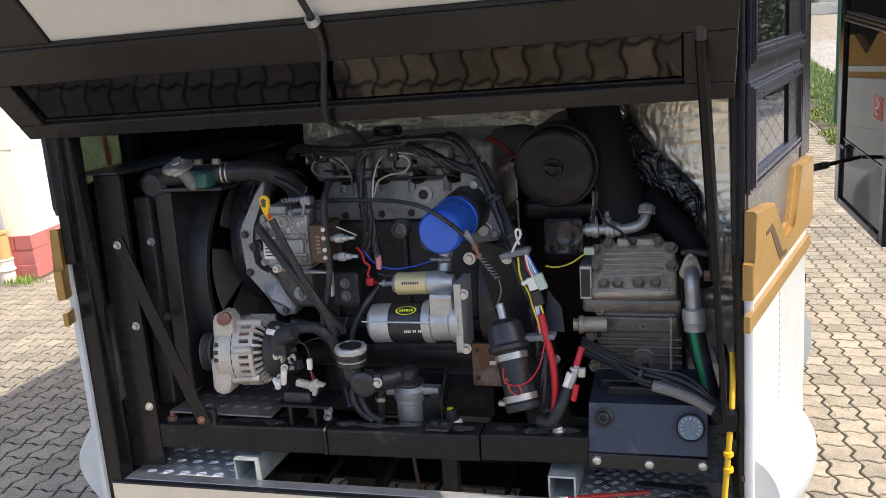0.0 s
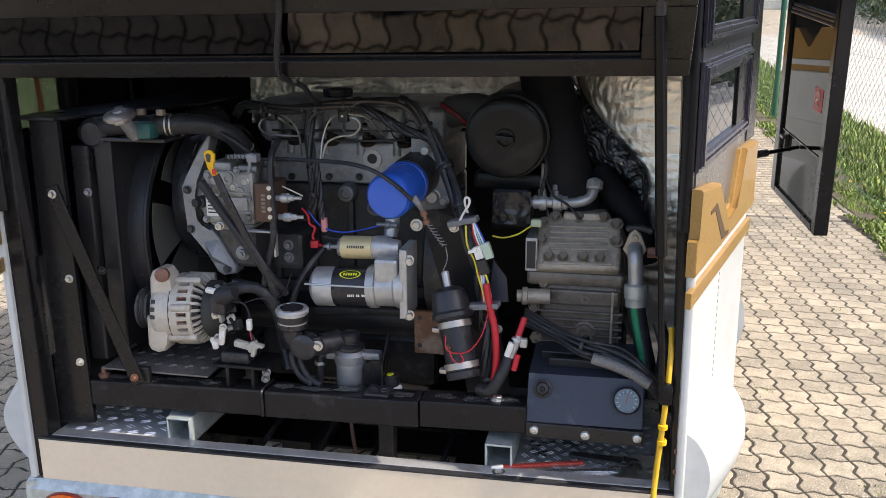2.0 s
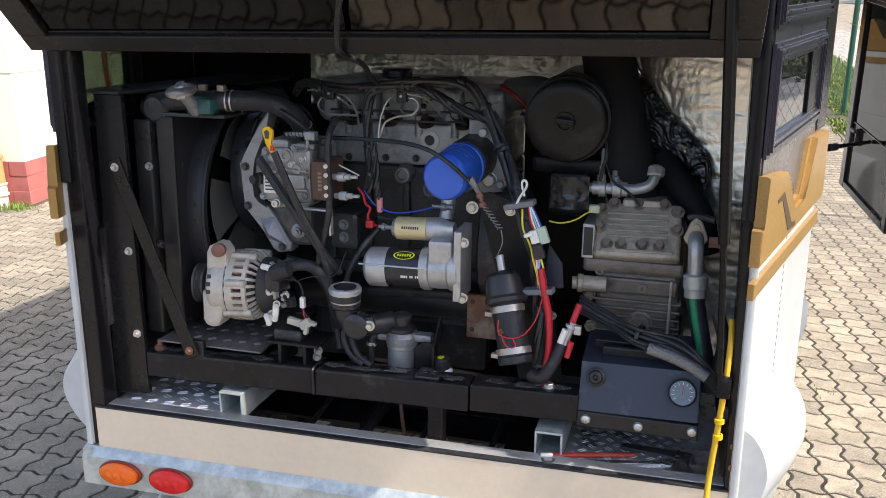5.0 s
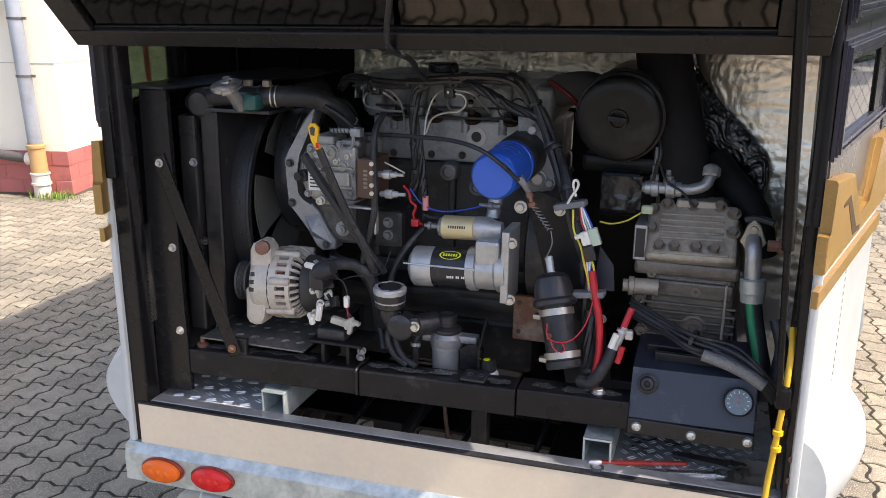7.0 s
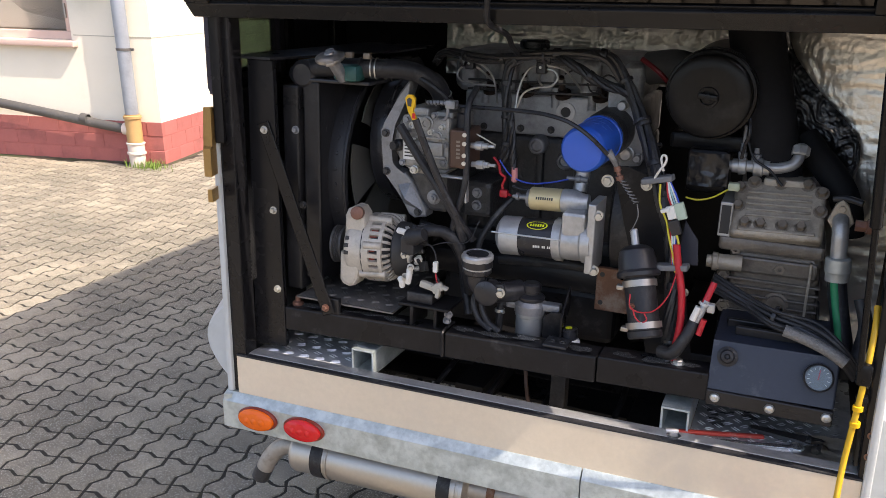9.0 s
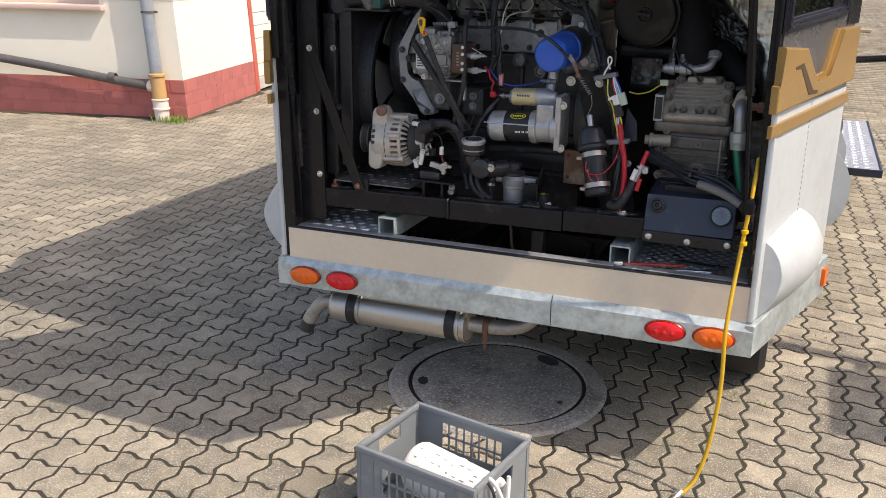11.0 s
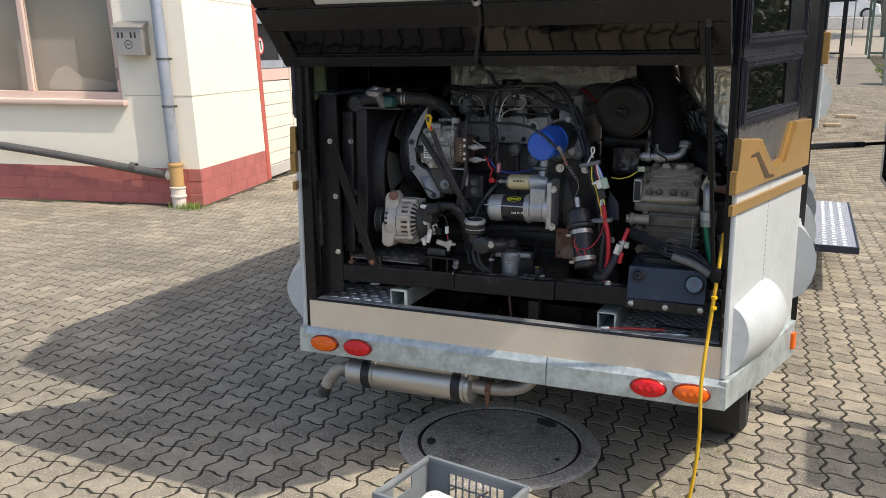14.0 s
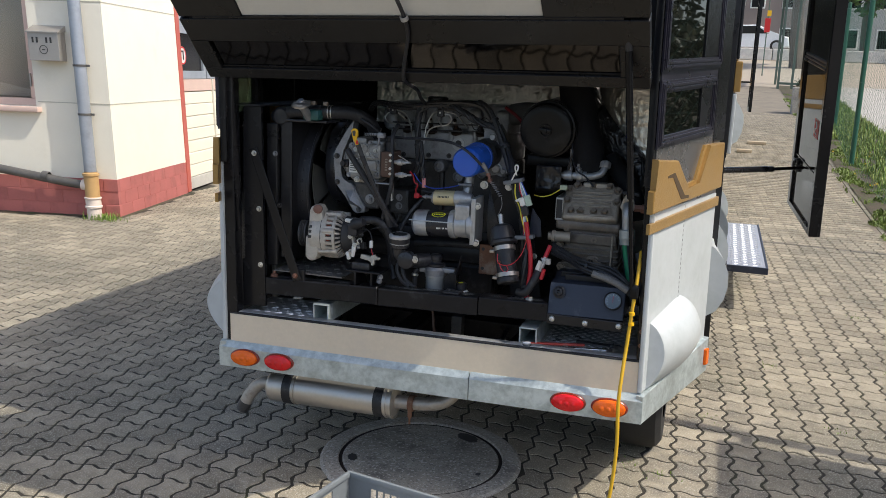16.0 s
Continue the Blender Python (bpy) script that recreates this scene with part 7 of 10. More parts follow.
loom("wiring_loom", [(-0.06, 0.285, 1.357), (-0.082, 0.28, 1.335), (-0.085, 0.275, 1.28), (-0.08, 0.27, 1.22), (-0.075, 0.262, 1.17), (-0.08, 0.26, 1.13), (-0.095, 0.27, 1.1)], 0.0125, "black corrugated loom branch", seed=232)
loom("wiring_loom", [(-0.072, 0.27, 1.23), (-0.06, 0.262, 1.17), (-0.053, 0.258, 1.12), (-0.048, 0.256, 1.1)], 0.0095, "black corrugated loom branch", seed=166)
for z, x in ((1.345, -0.2), (1.362, 0.0), (1.237, 0.237), (1.18, 0.266)):
    bm = B()
    ring_band(bm, (x, 0.288 if x < 0.1 else 0.262, z), (1, 0, 0.1) if x < 0.1 else (0.45, -0.3, -0.85), 0.0185 if x > 0.1 else 0.0155, 0.006, 0.002)
    single("cable_tie", bm, PLASTIC, "black cable tie round the wiring loom", "cable tie")
bm = B()
lathe(bm, (-0.048, 0.254, 1.105), (0.02, 0, -1), [(0, 0), (0.0075, 0), (0.0075, 0.032), (0.005, 0.035), (0, 0.035)], 12)
single("pink_sleeve", bm, PINKWIRE, "pink insulated terminal sleeve", "connector")
wire("red_wire", [(-0.1, 0.25, 1.125), (-0.086, 0.248, 1.11), (-0.08, 0.245, 1.09), (-0.068, 0.245, 1.08), (-0.074, 0.245, 1.06), (-0.066, 0.245, 1.045), (-0.05, 0.24, 1.04)], 0.0032, REDWIRE, "wavy red wire to the starter")
bm = B()
box(bm, -0.078, -0.058, 0.235, 0.25, 1.033, 1.052, 0.004)
single("red_terminal_cover", bm, REDWIRE, "red plastic boot over the starter terminal", "connector")
wire("blue_wire", [(-0.085, 0.25, 1.12), (-0.055, 0.25, 1.085), (-0.01, 0.25, 1.072), (0.04, 0.255, 1.078), (0.08, 0.265, 1.088)], 0.002, BLUEWIRE, "thin blue wire over the block")
wire("white_wire", [(-0.14, 0.2, 1.19), (-0.12, 0.22, 1.175), (-0.095, 0.245, 1.155)], 0.0017, WHITEWIRE, "thin white wire at the pump")
wire("black_wire", [(-0.05, 0.25, 1.06), (-0.02, 0.25, 1.055), (0.01, 0.25, 1.062)], 0.004, RUBBER, "short black wire at the starter")
wire("throttle_cable", [(-0.175, 0.19, 1.246), (-0.1, 0.2, 1.246), (0.0, 0.17, 1.249), (0.06, 0.14, 1.249), (0.115, 0.115, 1.24), (0.16, 0.11, 1.215), (0.195, 0.125, 1.18)], 0.0048, PLASTIC, "black throttle cable arching over the engine")
bm = B()
tube(bm, [(0.193, 0.14, 1.184), (0.206, 0.145, 1.165), (0.213, 0.15, 1.15)], lambda t: 0.0085 - 0.003 * t, 10)
single("cable_sleeve", bm, CASTGREY, "grey adjuster sleeve of the throttle cable", "cable fitting")
bm = B()
lathe(bm, (0.212, 0.15, 1.152), (0.35, 0, -1), [(0, 0), (0.008, 0), (0.008, 0.01), (0.005, 0.011), (0.005, 0.02), (0.009, 0.021), (0.009, 0.03), (0.004, 0.031), (0, 0.04)], 12)
single("cable_adjuster", bm, COPPER, "rusty threaded cable adjuster", "cable fitting")
bm = B()
sp = [(0.222 + 0.0009 * i + 0.0065 * math.cos(i * 1.1), 0.15 + 0.0065 * math.sin(i * 1.1), 1.128 - 0.0012 * i) for i in range(44)]
tube(bm, sp, 0.0013, 5, 2)
tube(bm, [(0.262, 0.15, 1.075), (0.266, 0.15, 1.05), (0.258, 0.155, 1.025), (0.25, 0.16, 1.01)], 0.0012, 5)
single("return_spring", bm, CASTGREY, "small coil return spring on a wire", "spring")

# loom below: clamps, plugs, coloured wires, battery leads
for c, dd, a in (((0.296, 0.175, 1.128), (1, -0.1, 0.25), 0.0), ((0.348, 0.15, 0.948), (1, -0.1, 0.15), 0.0)):
    bm = B()
    dv = Vector(dd).normalized()
    box(bm, -0.034, 0.034, -0.014, 0.014, -0.0065, 0.0065, 0.003, m=plane_matrix(c, dv, (0, 1, 0)))
    single("loom_clamp", bm, pbr("grey_rubber", (0.16, 0.165, 0.175), 0.6), "grey rubber-lined clamp round the wiring", "clamp")
loom("wiring_loom", [(0.3, 0.205, 1.13), (0.325, 0.19, 1.05), (0.34, 0.18, 0.98), (0.352, 0.17, 0.9), (0.36, 0.15, 0.8), (0.362, 0.13, 0.74)], 0.017, "black corrugated loom hanging down", seed=203)
wire("battery_cable", [(0.352, 0.145, 1.0), (0.362, 0.14, 0.95), (0.374, 0.135, 0.9), (0.379, 0.13, 0.84), (0.376, 0.125, 0.79), (0.37, 0.12, 0.75)], 0.008, REDWIRE, "thick red battery cable", seg=12)
wire("yellow_wire", [(0.303, 0.168, 1.12), (0.307, 0.162, 1.08), (0.325, 0.155, 1.045), (0.335, 0.15, 1.01), (0.35, 0.145, 0.965), (0.356, 0.14, 0.94)], 0.0022, YELLOWWIRE, "yellow wire hanging from the loom")
wire("yellow_wire", [(0.346, 0.15, 1.03), (0.357, 0.145, 1.0), (0.365, 0.14, 0.96), (0.366, 0.138, 0.935)], 0.0024, YELLOWWIRE, "yellow wire hanging from the loom")
wire("yellow_wire", [(0.345, 0.28, 1.073), (0.37, 0.29, 1.068), (0.4, 0.3, 1.075), (0.425, 0.3, 1.092), (0.438, 0.3, 1.1)], 0.002, YELLOWWIRE, "thin yellow sensor wire to the compressor")
bm = B()
box(bm, 0.43, 0.455, 0.29, 0.31, 1.095, 1.113, 0.004)
single("sensor_plug", bm, pbr("pale_green_plastic", (0.5, 0.55, 0.38), 0.5), "pale green sensor plug", "connector")
for dx, mt, lb in ((0.0, WHITEWIRE, "white"), (0.005, pbr("pale_blue_sleeve", (0.3, 0.5, 0.55), 0.5), "pale blue"), (0.01, WHITEWIRE, "white"), (-0.004, REDWIRE, "red"), (0.014, BLUEWIRE, "blue")):
    wire("signal_wire", [(0.318 + dx * 0.3, 0.165, 1.13), (0.326 + dx, 0.16, 1.1), (0.336 + dx, 0.158, 1.075), (0.335 + dx, 0.16, 1.05), (0.342 + dx * 0.5, 0.15, 1.0), (0.348, 0.145, 0.95)], 0.0019, mt, lb + " signal wire in the loom")
wire("white_tie", [(0.29, 0.165, 1.13), (0.3, 0.158, 1.15), (0.312, 0.155, 1.17), (0.311, 0.155, 1.182), (0.304, 0.156, 1.183), (0.302, 0.158, 1.172), (0.308, 0.16, 1.15)], 0.0026, WHITEWIRE, "white looped cable tie", "cable tie")
for c, sx, sz, mt, lb in (((0.334, 0.15, 1.066), 0.009, 0.014, WHITEWIRE, "white plug in the loom"), ((0.322, 0.148, 1.07), 0.01, 0.004, WHITEWIRE, "white plug in the loom"), ((0.352, 0.155, 1.07), 0.01, 0.018, pbr("mint_plastic", (0.42, 0.52, 0.42), 0.5), "mint green plug in the loom"), ((0.345, 0.15, 1.035), 0.011, 0.016, PLASTIC, "black plug in the loom")):
    bm = B()
    box(bm, -sx, sx, -0.007, 0.007, -sz, sz, 0.002, m=Matrix.Translation(c) @ Matrix.Rotation(-0.35, 4, "Y"))
    single("loom_plug", bm, mt, lb, "connector")
bm = B()
prism(bm, [(0.36, 1.04), (0.39, 1.0), (0.395, 0.945), (0.35, 0.94)], FACE(0, 0.2, 0), 0.004)
single("grey_tab", bm, TANKBLUE, "dark blue sheet tab behind the loom", "plate")
bl = bay("battery_lead", (0.4, 0.13, 0.77), "black battery lead ends with crimped red lugs", "cable")
bm = B()
tube(bm, [(0.345, 0.12, 0.765), (0.372, 0.105, 0.772), (0.395, 0.11, 0.81), (0.41, 0.125, 0.85), (0.418, 0.135, 0.87)], lambda t: 0.015 - 0.004 * t, 12)
part("cable_end", bm, RUBBER, bl)
for p, q, r, mt in (((0.412, 0.118, 0.845), (0.428, 0.128, 0.892), 0.008, BRIGHT), ((0.424, 0.126, 0.885), (0.438, 0.14, 0.93), 0.007, REDWIRE), ((0.42, 0.11, 0.82), (0.428, 0.112, 0.855), 0.0065, REDWIRE), ((0.404, 0.112, 0.85), (0.414, 0.115, 0.88), 0.007, WHITEWIRE)):
    bm = B()
    tube(bm, [p, q], r, 10)
    part("lug", bm, mt, bl)
bm = B()
ring_band(bm, (0.424, 0.125, 0.884), (0.3, 0.2, 0.9), 0.008, 0.006, 0.004)
box(bm, 0.43, 0.446, 0.118, 0.134, 0.868, 0.888, 0.003)
part("crimp", bm, BRIGHT, bl)
for k, (dz, r) in enumerate(((0, 0.0065), (0.012, 0.006), (-0.01, 0.006), (0.004, 0.0055), (-0.016, 0.0045), (0.02, 0.004), (-0.006, 0.005))):
    wire("bundled_cable", [(0.43, 0.23, 0.9 + dz), (0.5, 0.19, 0.882 + dz * 0.8), (0.563, 0.16 - 0.004 * k, 0.868 + dz), (0.641, 0.13 + 0.003 * k, 0.852 + dz * 1.1), (0.69, 0.115, 0.83 + dz), (0.725, 0.12, 0.79 + dz)], r, RUBBER if k else PLASTIC, "black cable in a bundle over the tank")
bm = B()
tube(bm, [(0.585, 0.125, 0.855), (0.63, 0.118, 0.845), (0.67, 0.108, 0.833), (0.705, 0.1, 0.815)], 0.0125, 14, 8)
single("braided_sleeve", bm, pbr("grey_braid", (0.2, 0.195, 0.19), 0.5, 0.3, var=0.4, scale=220, bump=0.8, fine=300), "grey braided cable sleeve", "cable")
bm = B()
ring_band(bm, (0.565, 0.16, 0.868), (1, -0.3, -0.15), 0.022, 0.008, 0.002)
single("cable_tie", bm, PLASTIC, "black cable tie round the bundle", "cable tie")

# round air filter
af = bay("air_filter", (0.36, 0.45, 1.2), "round black air filter housing with a wing nut", "air filter")
AFP = pbr("air_filter_black", (0.012, 0.0115, 0.012), 0.33, var=0.3, scale=7, bump=0.15, stain=(0.035, 0.034, 0.033), amount=0.3, wear=9, spec=0.25)
bm = B()
lathe(bm, (0.366, 0.3, 1.292), (0.03, 1, 0.06), [(0, 0.008), (0.016, 0.008), (0.017, 0.0), (0.022, 0.0), (0.023, 0.005), (0.06, 0.004), (0.083, 0.005), (0.088, 0.008), (0.091, 0.014), (0.091, 0.035), (0, 0.035)], 56)
part("lid", bm, AFP, af)
bm = B()
lathe(bm, (0.366, 0.3, 1.292), (0.03, 1, 0.06), [(0.09, 0.034), (0.097, 0.036), (0.099, 0.044), (0.095, 0.05), (0.095, 0.3), (0.08, 0.32), (0, 0.32)], 56)
part("body", bm, AFP, af)
for al in (0.06, 0.09):
    bm = B()
    ring_band(bm, Vector((0.366, 0.3, 1.292)) + Vector((0.03, 1, 0.06)).normalized() * al, (0.03, 1, 0.06), 0.0955, 0.008, 0.004)
    part("clamp_band", bm, BLACKPAINT, af)
bm = B()
lathe(bm, (0.366, 0.302, 1.292), (0, -1, 0), [(0, 0), (0.008, 0), (0.007, 0.012), (0, 0.013)], 14)
box(bm, 0.345, 0.387, 0.292, 0.297, 1.288, 1.3, 0.002, m=Matrix.Translation((0.366, 0.29, 1.292)) @ Matrix.Rotation(0.1, 4, "Y") @ Matrix.Translation((-0.366, -0.29, -1.292)))
part("wing_nut", bm, AFP, af)
bm = B()
tube(bm, [(0.31, 0.5, 1.33), (0.26, 0.5, 1.34), (0.2, 0.52, 1.33)], 0.04, 18)
part("intake_pipe", bm, pbr("grey_intake_pipe", (0.1, 0.098, 0.096), 0.6, var=0.2, bump=0.2), af)
bm = B()
box(bm, 0.28, 0.47, 0.4, 0.55, 1.16, 1.2, 0.01)
box(bm, 0.33, 0.42, 0.36, 0.5, 1.07, 1.17, 0.01)
single("filter_bracket", bm, BLACKWORN, "black bracket below the air filter", "bracket")
fw = crumpled("foil_wrap", [(0.34, 0.345, 0), (0.38, 0.335, 0), (0.42, 0.35, 0)], 1.09, 1.165, 0.006, "black crinkled plastic wrap below the air filter", 9, 16, 14)
fw.data.materials[0] = pbr("black_plastic_wrap", (0.02, 0.02, 0.022), 0.22, var=0.2, bump=0.4, fine=60)
wire("red_ignition_lead", [(0.2, 0.4, 1.36), (0.24, 0.39, 1.335), (0.265, 0.4, 1.31)], 0.006, DARKRED, "dark red lead behind the loom")
bm = B()
tube(bm, [(0.42, 0.5, 1.54), (0.44, 0.45, 1.43), (0.475, 0.42, 1.3), (0.5, 0.42, 1.2), (0.52, 0.44, 1.1), (0.53, 0.5, 0.95)], 0.06, 24, 8)
single("air_duct", bm, pbr("duct_cloth", (0.019, 0.019, 0.021), 0.85, var=0.3, scale=12, bump=0.4, fine=90, spec=0.15), "wide black cloth-covered air duct", "duct")
bm = B()
tube(bm, [(0.57, 0.47, 1.2), (0.6, 0.45, 1.165), (0.645, 0.42, 1.12), (0.675, 0.4, 1.07), (0.69, 0.4, 1.0)], 0.032, 18)
single("suction_hose", bm, pbr("matt_hose_rubber", (0.014, 0.014, 0.015), 0.75, var=0.3, bump=0.2, spec=0.2), "thick black suction hose behind the compressor", "hose")

# compressor
cp = bay("air_compressor", (0.54, 0.42, 0.78), "bronze-grey cast air compressor with bolted head", "compressor")
# crankcase, fins and flanges in a darker bronze than the head cover
bm = B()
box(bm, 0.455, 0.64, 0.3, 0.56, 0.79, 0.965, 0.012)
part("crankcase", bm, DARKBRONZE, cp, "dark brown crankcase")
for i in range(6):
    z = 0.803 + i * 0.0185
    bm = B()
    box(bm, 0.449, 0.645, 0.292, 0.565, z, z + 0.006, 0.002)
    part("cooling_fin", bm, DARKBRONZE, cp)
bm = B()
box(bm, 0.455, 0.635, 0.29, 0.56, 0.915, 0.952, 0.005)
part("flange_band", bm, DARKBRONZE, cp)
bm = B()
box(bm, 0.618, 0.624, 0.285, 0.3, 0.8, 0.955, 0.002)
part("rib", bm, BRONZE, cp)
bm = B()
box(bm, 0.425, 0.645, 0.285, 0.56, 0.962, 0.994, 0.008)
part("cylinder_flange", bm, DARKBRONZE, cp)
bm = B()
box(bm, 0.42, 0.447, 0.29, 0.46, 0.992, 1.07, 0.002)
part("valve_plate", bm, BRIGHT, cp)
bm = B()
box(bm, 0.4185, 0.4195, 0.3, 0.45, 1.0, 1.062)
part("plate_recess", bm, DARKPRINT, cp)
bm = B()
box(bm, 0.4235, 0.4435, 0.2885, 0.2898, 0.999, 1.063)
part("plate_recess", bm, DARKPRINT, cp)
# tilted head cover
CM = plane_matrix((0.445, 0.285, 0.995), (1, 0, 0.03), (0, 0.62, 0.78))
bm = B()
box(bm, 0.0, 0.19, 0.0, 0.135, -0.12, 0.016, 0.01, m=CM, seg=3)
part("head_cover", bm, BRONZE, cp, "ribbed cast head cover")
for y0, y1 in ((0.046, 0.052), (0.06, 0.066), (0.074, 0.08), (0.088, 0.094), (0.102, 0.108)):
    bm = B()
    box(bm, 0.028, 0.162, y0, y1, 0.014, 0.0205, 0.002, m=CM)
    part("fin", bm, BRONZE, cp)
bm = B()
box(bm, 0.016, 0.174, 0.01, 0.018, 0.014, 0.019, 0.002, m=CM)
part("fin", bm, BRONZE, cp)
for x, y in ((0.03, 0.03), (0.063, 0.03), (0.108, 0.03), (0.145, 0.03), (0.012, 0.07), (0.012, 0.115), (0.18, 0.07), (0.18, 0.115), (0.04, 0.131), (0.095, 0.131), (0.15, 0.131)):
    bm = B()
    bolt(bm, CM @ Vector((x, y, 0.014)), CM.to_3x3() @ Vector((0, 0, 1)), 0.0105, 0.012)
    part("head_bolt", bm, BOLTBRONZE, cp)
for x, z, r, h in ((0.56, 0.851, 0.021, 0.012), (0.559, 0.933, 0.011, 0.01), (0.463, 0.965, 0.01, 0.01), (0.443, 0.906, 0.011, 0.014), (0.45, 0.83, 0.012, 0.01)):
    bm = B()
    lathe(bm, (x, 0.296, z), (0, -1, 0), [(r * 1.3, -0.01), (r * 1.3, 0.002), (r, 0.003), (r, h), (r * 0.45, h), (r * 0.42, h - 0.005), (0, h - 0.005)], 18 if r > 0.015 else 6)
    part("drain_plug", bm, BOLTBRONZE, cp)
bm = B()
lathe(bm, (0.46, 0.275, 0.938), (-1, -0.1, 0), [(0.018, -0.02), (0.018, 0.03), (0.021, 0.032), (0.021, 0.042), (0.014, 0.044), (0.014, 0.055), (0, 0.055)], 18)
part("inlet_boss", bm, BRONZE, cp)
bm = B()
box(bm, 0.44, 0.66, 0.3, 0.6, 0.74, 0.79, 0.006)
part("base", bm, BLACKWORN, cp)
bm = B()
lathe(bm, (0.478, 0.29, 0.81), (0, 0, -1), [(0, 0), (0.018, 0), (0.018, 0.03), (0.012, 0.032), (0, 0.032)], 12)
part("foot", bm, BRONZE, cp)
pf = bay("pipe_fittings", (0.5, 0.38, 1.12), "bright steel pipe fittings and elbow above the compressor", "fitting")
bm = B()
lathe(bm, (0.408, 0.37, 1.138), (1, 0, 0.02), [(0, 0), (0.011, 0), (0.011, 0.02), (0.016, 0.021), (0.016, 0.034), (0.02, 0.035), (0.02, 0.05), (0.013, 0.052), (0.013, 0.065), (0.021, 0.067), (0.021, 0.085), (0.017, 0.088), (0.017, 0.1), (0.011, 0.1)], 14)
part("union", bm, BRIGHT, pf)
bm = B()
tube(bm, [(0.5, 0.37, 1.14), (0.53, 0.37, 1.142), (0.556, 0.375, 1.152), (0.566, 0.385, 1.172), (0.568, 0.4, 1.19)], 0.0125, 16)
part("elbow", bm, BRIGHT, pf)
bm = B()
lathe(bm, (0.566, 0.38, 1.17), (0.05, 0.5, 1), [(0.017, 0), (0.02, 0.004), (0.02, 0.02), (0.016, 0.024), (0, 0.024)], 8)
part("hex_nut", bm, BRIGHT, pf)
bm = B()
lathe(bm, (0.448, 0.37, 1.15), (0, 0, 1), [(0.01, 0), (0.01, 0.02), (0.007, 0.022), (0.007, 0.04), (0.004, 0.042), (0.004, 0.08)], 10)
lathe(bm, (0.478, 0.37, 1.15), (0, 0, 1), [(0.011, 0), (0.011, 0.018), (0.007, 0.02), (0.007, 0.032), (0, 0.032)], 10)
part("valve_stem", bm, CASTGREY, pf)
bm = B()
box(bm, 0.5, 0.6, 0.35, 0.42, 1.09, 1.12, 0.006)
part("manifold", bm, BRONZE, pf)
wire("black_tie_wire", [(0.455, 0.36, 1.2), (0.475, 0.35, 1.16), (0.51, 0.34, 1.14), (0.54, 0.33, 1.11)], 0.003, RUBBER, "black wire across the fittings")
wire("sensor_wire", [(0.455, 0.34, 1.25), (0.46, 0.33, 1.22), (0.452, 0.335, 1.19), (0.448, 0.34, 1.16)], 0.004, PLASTIC, "black sensor wire beside the air filter")

# pressure line on the right
pr = bay("pressure_line", (0.67, 0.27, 0.8), "silver elbow with a ferrule on a green-striped hose", "hose")
bm = B()
prism(bm, [(0.638, 1.055), (0.65, 1.09), (0.662, 1.103), (0.676, 1.09), (0.69, 1.055), (0.676, 1.035), (0.652, 1.035)], FACE(0, 0.3, 0), 0.014, 0.002)
part("flange", bm, BRONZE, pr)
bm = B()
bolt(bm, (0.663, 0.286, 1.083), (0, -1, 0), 0.008, 0.006)
part("bolt", bm, BRONZE, pr)
bm = B()
tube(bm, [(0.664, 0.31, 1.06), (0.664, 0.28, 1.056), (0.666, 0.264, 1.035), (0.668, 0.262, 1.0), (0.67, 0.26, 0.98)], 0.0165, 18)
part("elbow", bm, BRIGHT, pr)
bm = B()
lathe(bm, (0.67, 0.26, 0.985), (0.06, -0.06, -1), [(0, 0), (0.023, 0), (0.026, 0.003), (0.026, 0.03), (0.024, 0.034), (0.024, 0.05), (0, 0.05)], 26)
part("ferrule", bm, pbr("ferrule_alloy", (0.5, 0.52, 0.5), 0.45, 0.5), pr)
hp = [(0.673, 0.257, 0.937), (0.68, 0.25, 0.9), (0.692, 0.235, 0.85), (0.705, 0.22, 0.8), (0.715, 0.215, 0.74)]
bm = B()
tube(bm, hp, 0.0195, 18)
part("hose", bm, RUBBER, pr)
bm = B()
tube(bm, [(x - 0.004, y - 0.0105, z) for x, y, z in hp[:4]], 0.0105, 12)
part("green_stripe", bm, GREENHOSE, pr, "green stripe on the hose")
bm = B()
lathe(bm, (0.69, 0.25, 1.06), (1, 0, 0), [(0, 0), (0.012, 0), (0.012, 0.02), (0.016, 0.022), (0.016, 0.035), (0, 0.035)], 6)
single("brass_fitting", bm, COPPER, "brown brass fitting on the bay wall", "fitting")
bm = B()
tube(bm, [(0.645, 0.3, 1.1), (0.67, 0.29, 1.105), (0.7, 0.28, 1.1)], 0.007, 10)
single("black_stub_hose", bm, RUBBER, "short black stub hose", "hose")
bm = B()
tube(bm, [(0.72, 0.2, 0.92), (0.735, 0.18, 0.87), (0.73, 0.17, 0.82), (0.72, 0.15, 0.78)], 0.014, 12)
single("rag_hose", bm, RUBBER, "black taped hose end near the strut", "hose")

# air tank with gauge
tk = bay("air_tank", (0.575, 0.12, 0.7), "dark blue air tank with a round gauge", "tank")
bm = B()
prism(bm, [(0.086, 0.715), (0.12, 0.812), (0.3, 0.825), (0.3, 0.715)], plane_matrix((0.452, 0, 0), (0, 1, 0), (0, 0, 1)), 0.245, 0.004)
for v in bm.verts:
    v.co.z += 0.004 * (v.co.x - 0.45) / 0.245
part("body", bm, TANKBLUE, tk)
bm = B()
box(bm, 0.452, 0.697, 0.079, 0.1, 0.682, 0.716, 0.003)
part("lip", bm, BLACKPAINT, tk, "black folded lip")
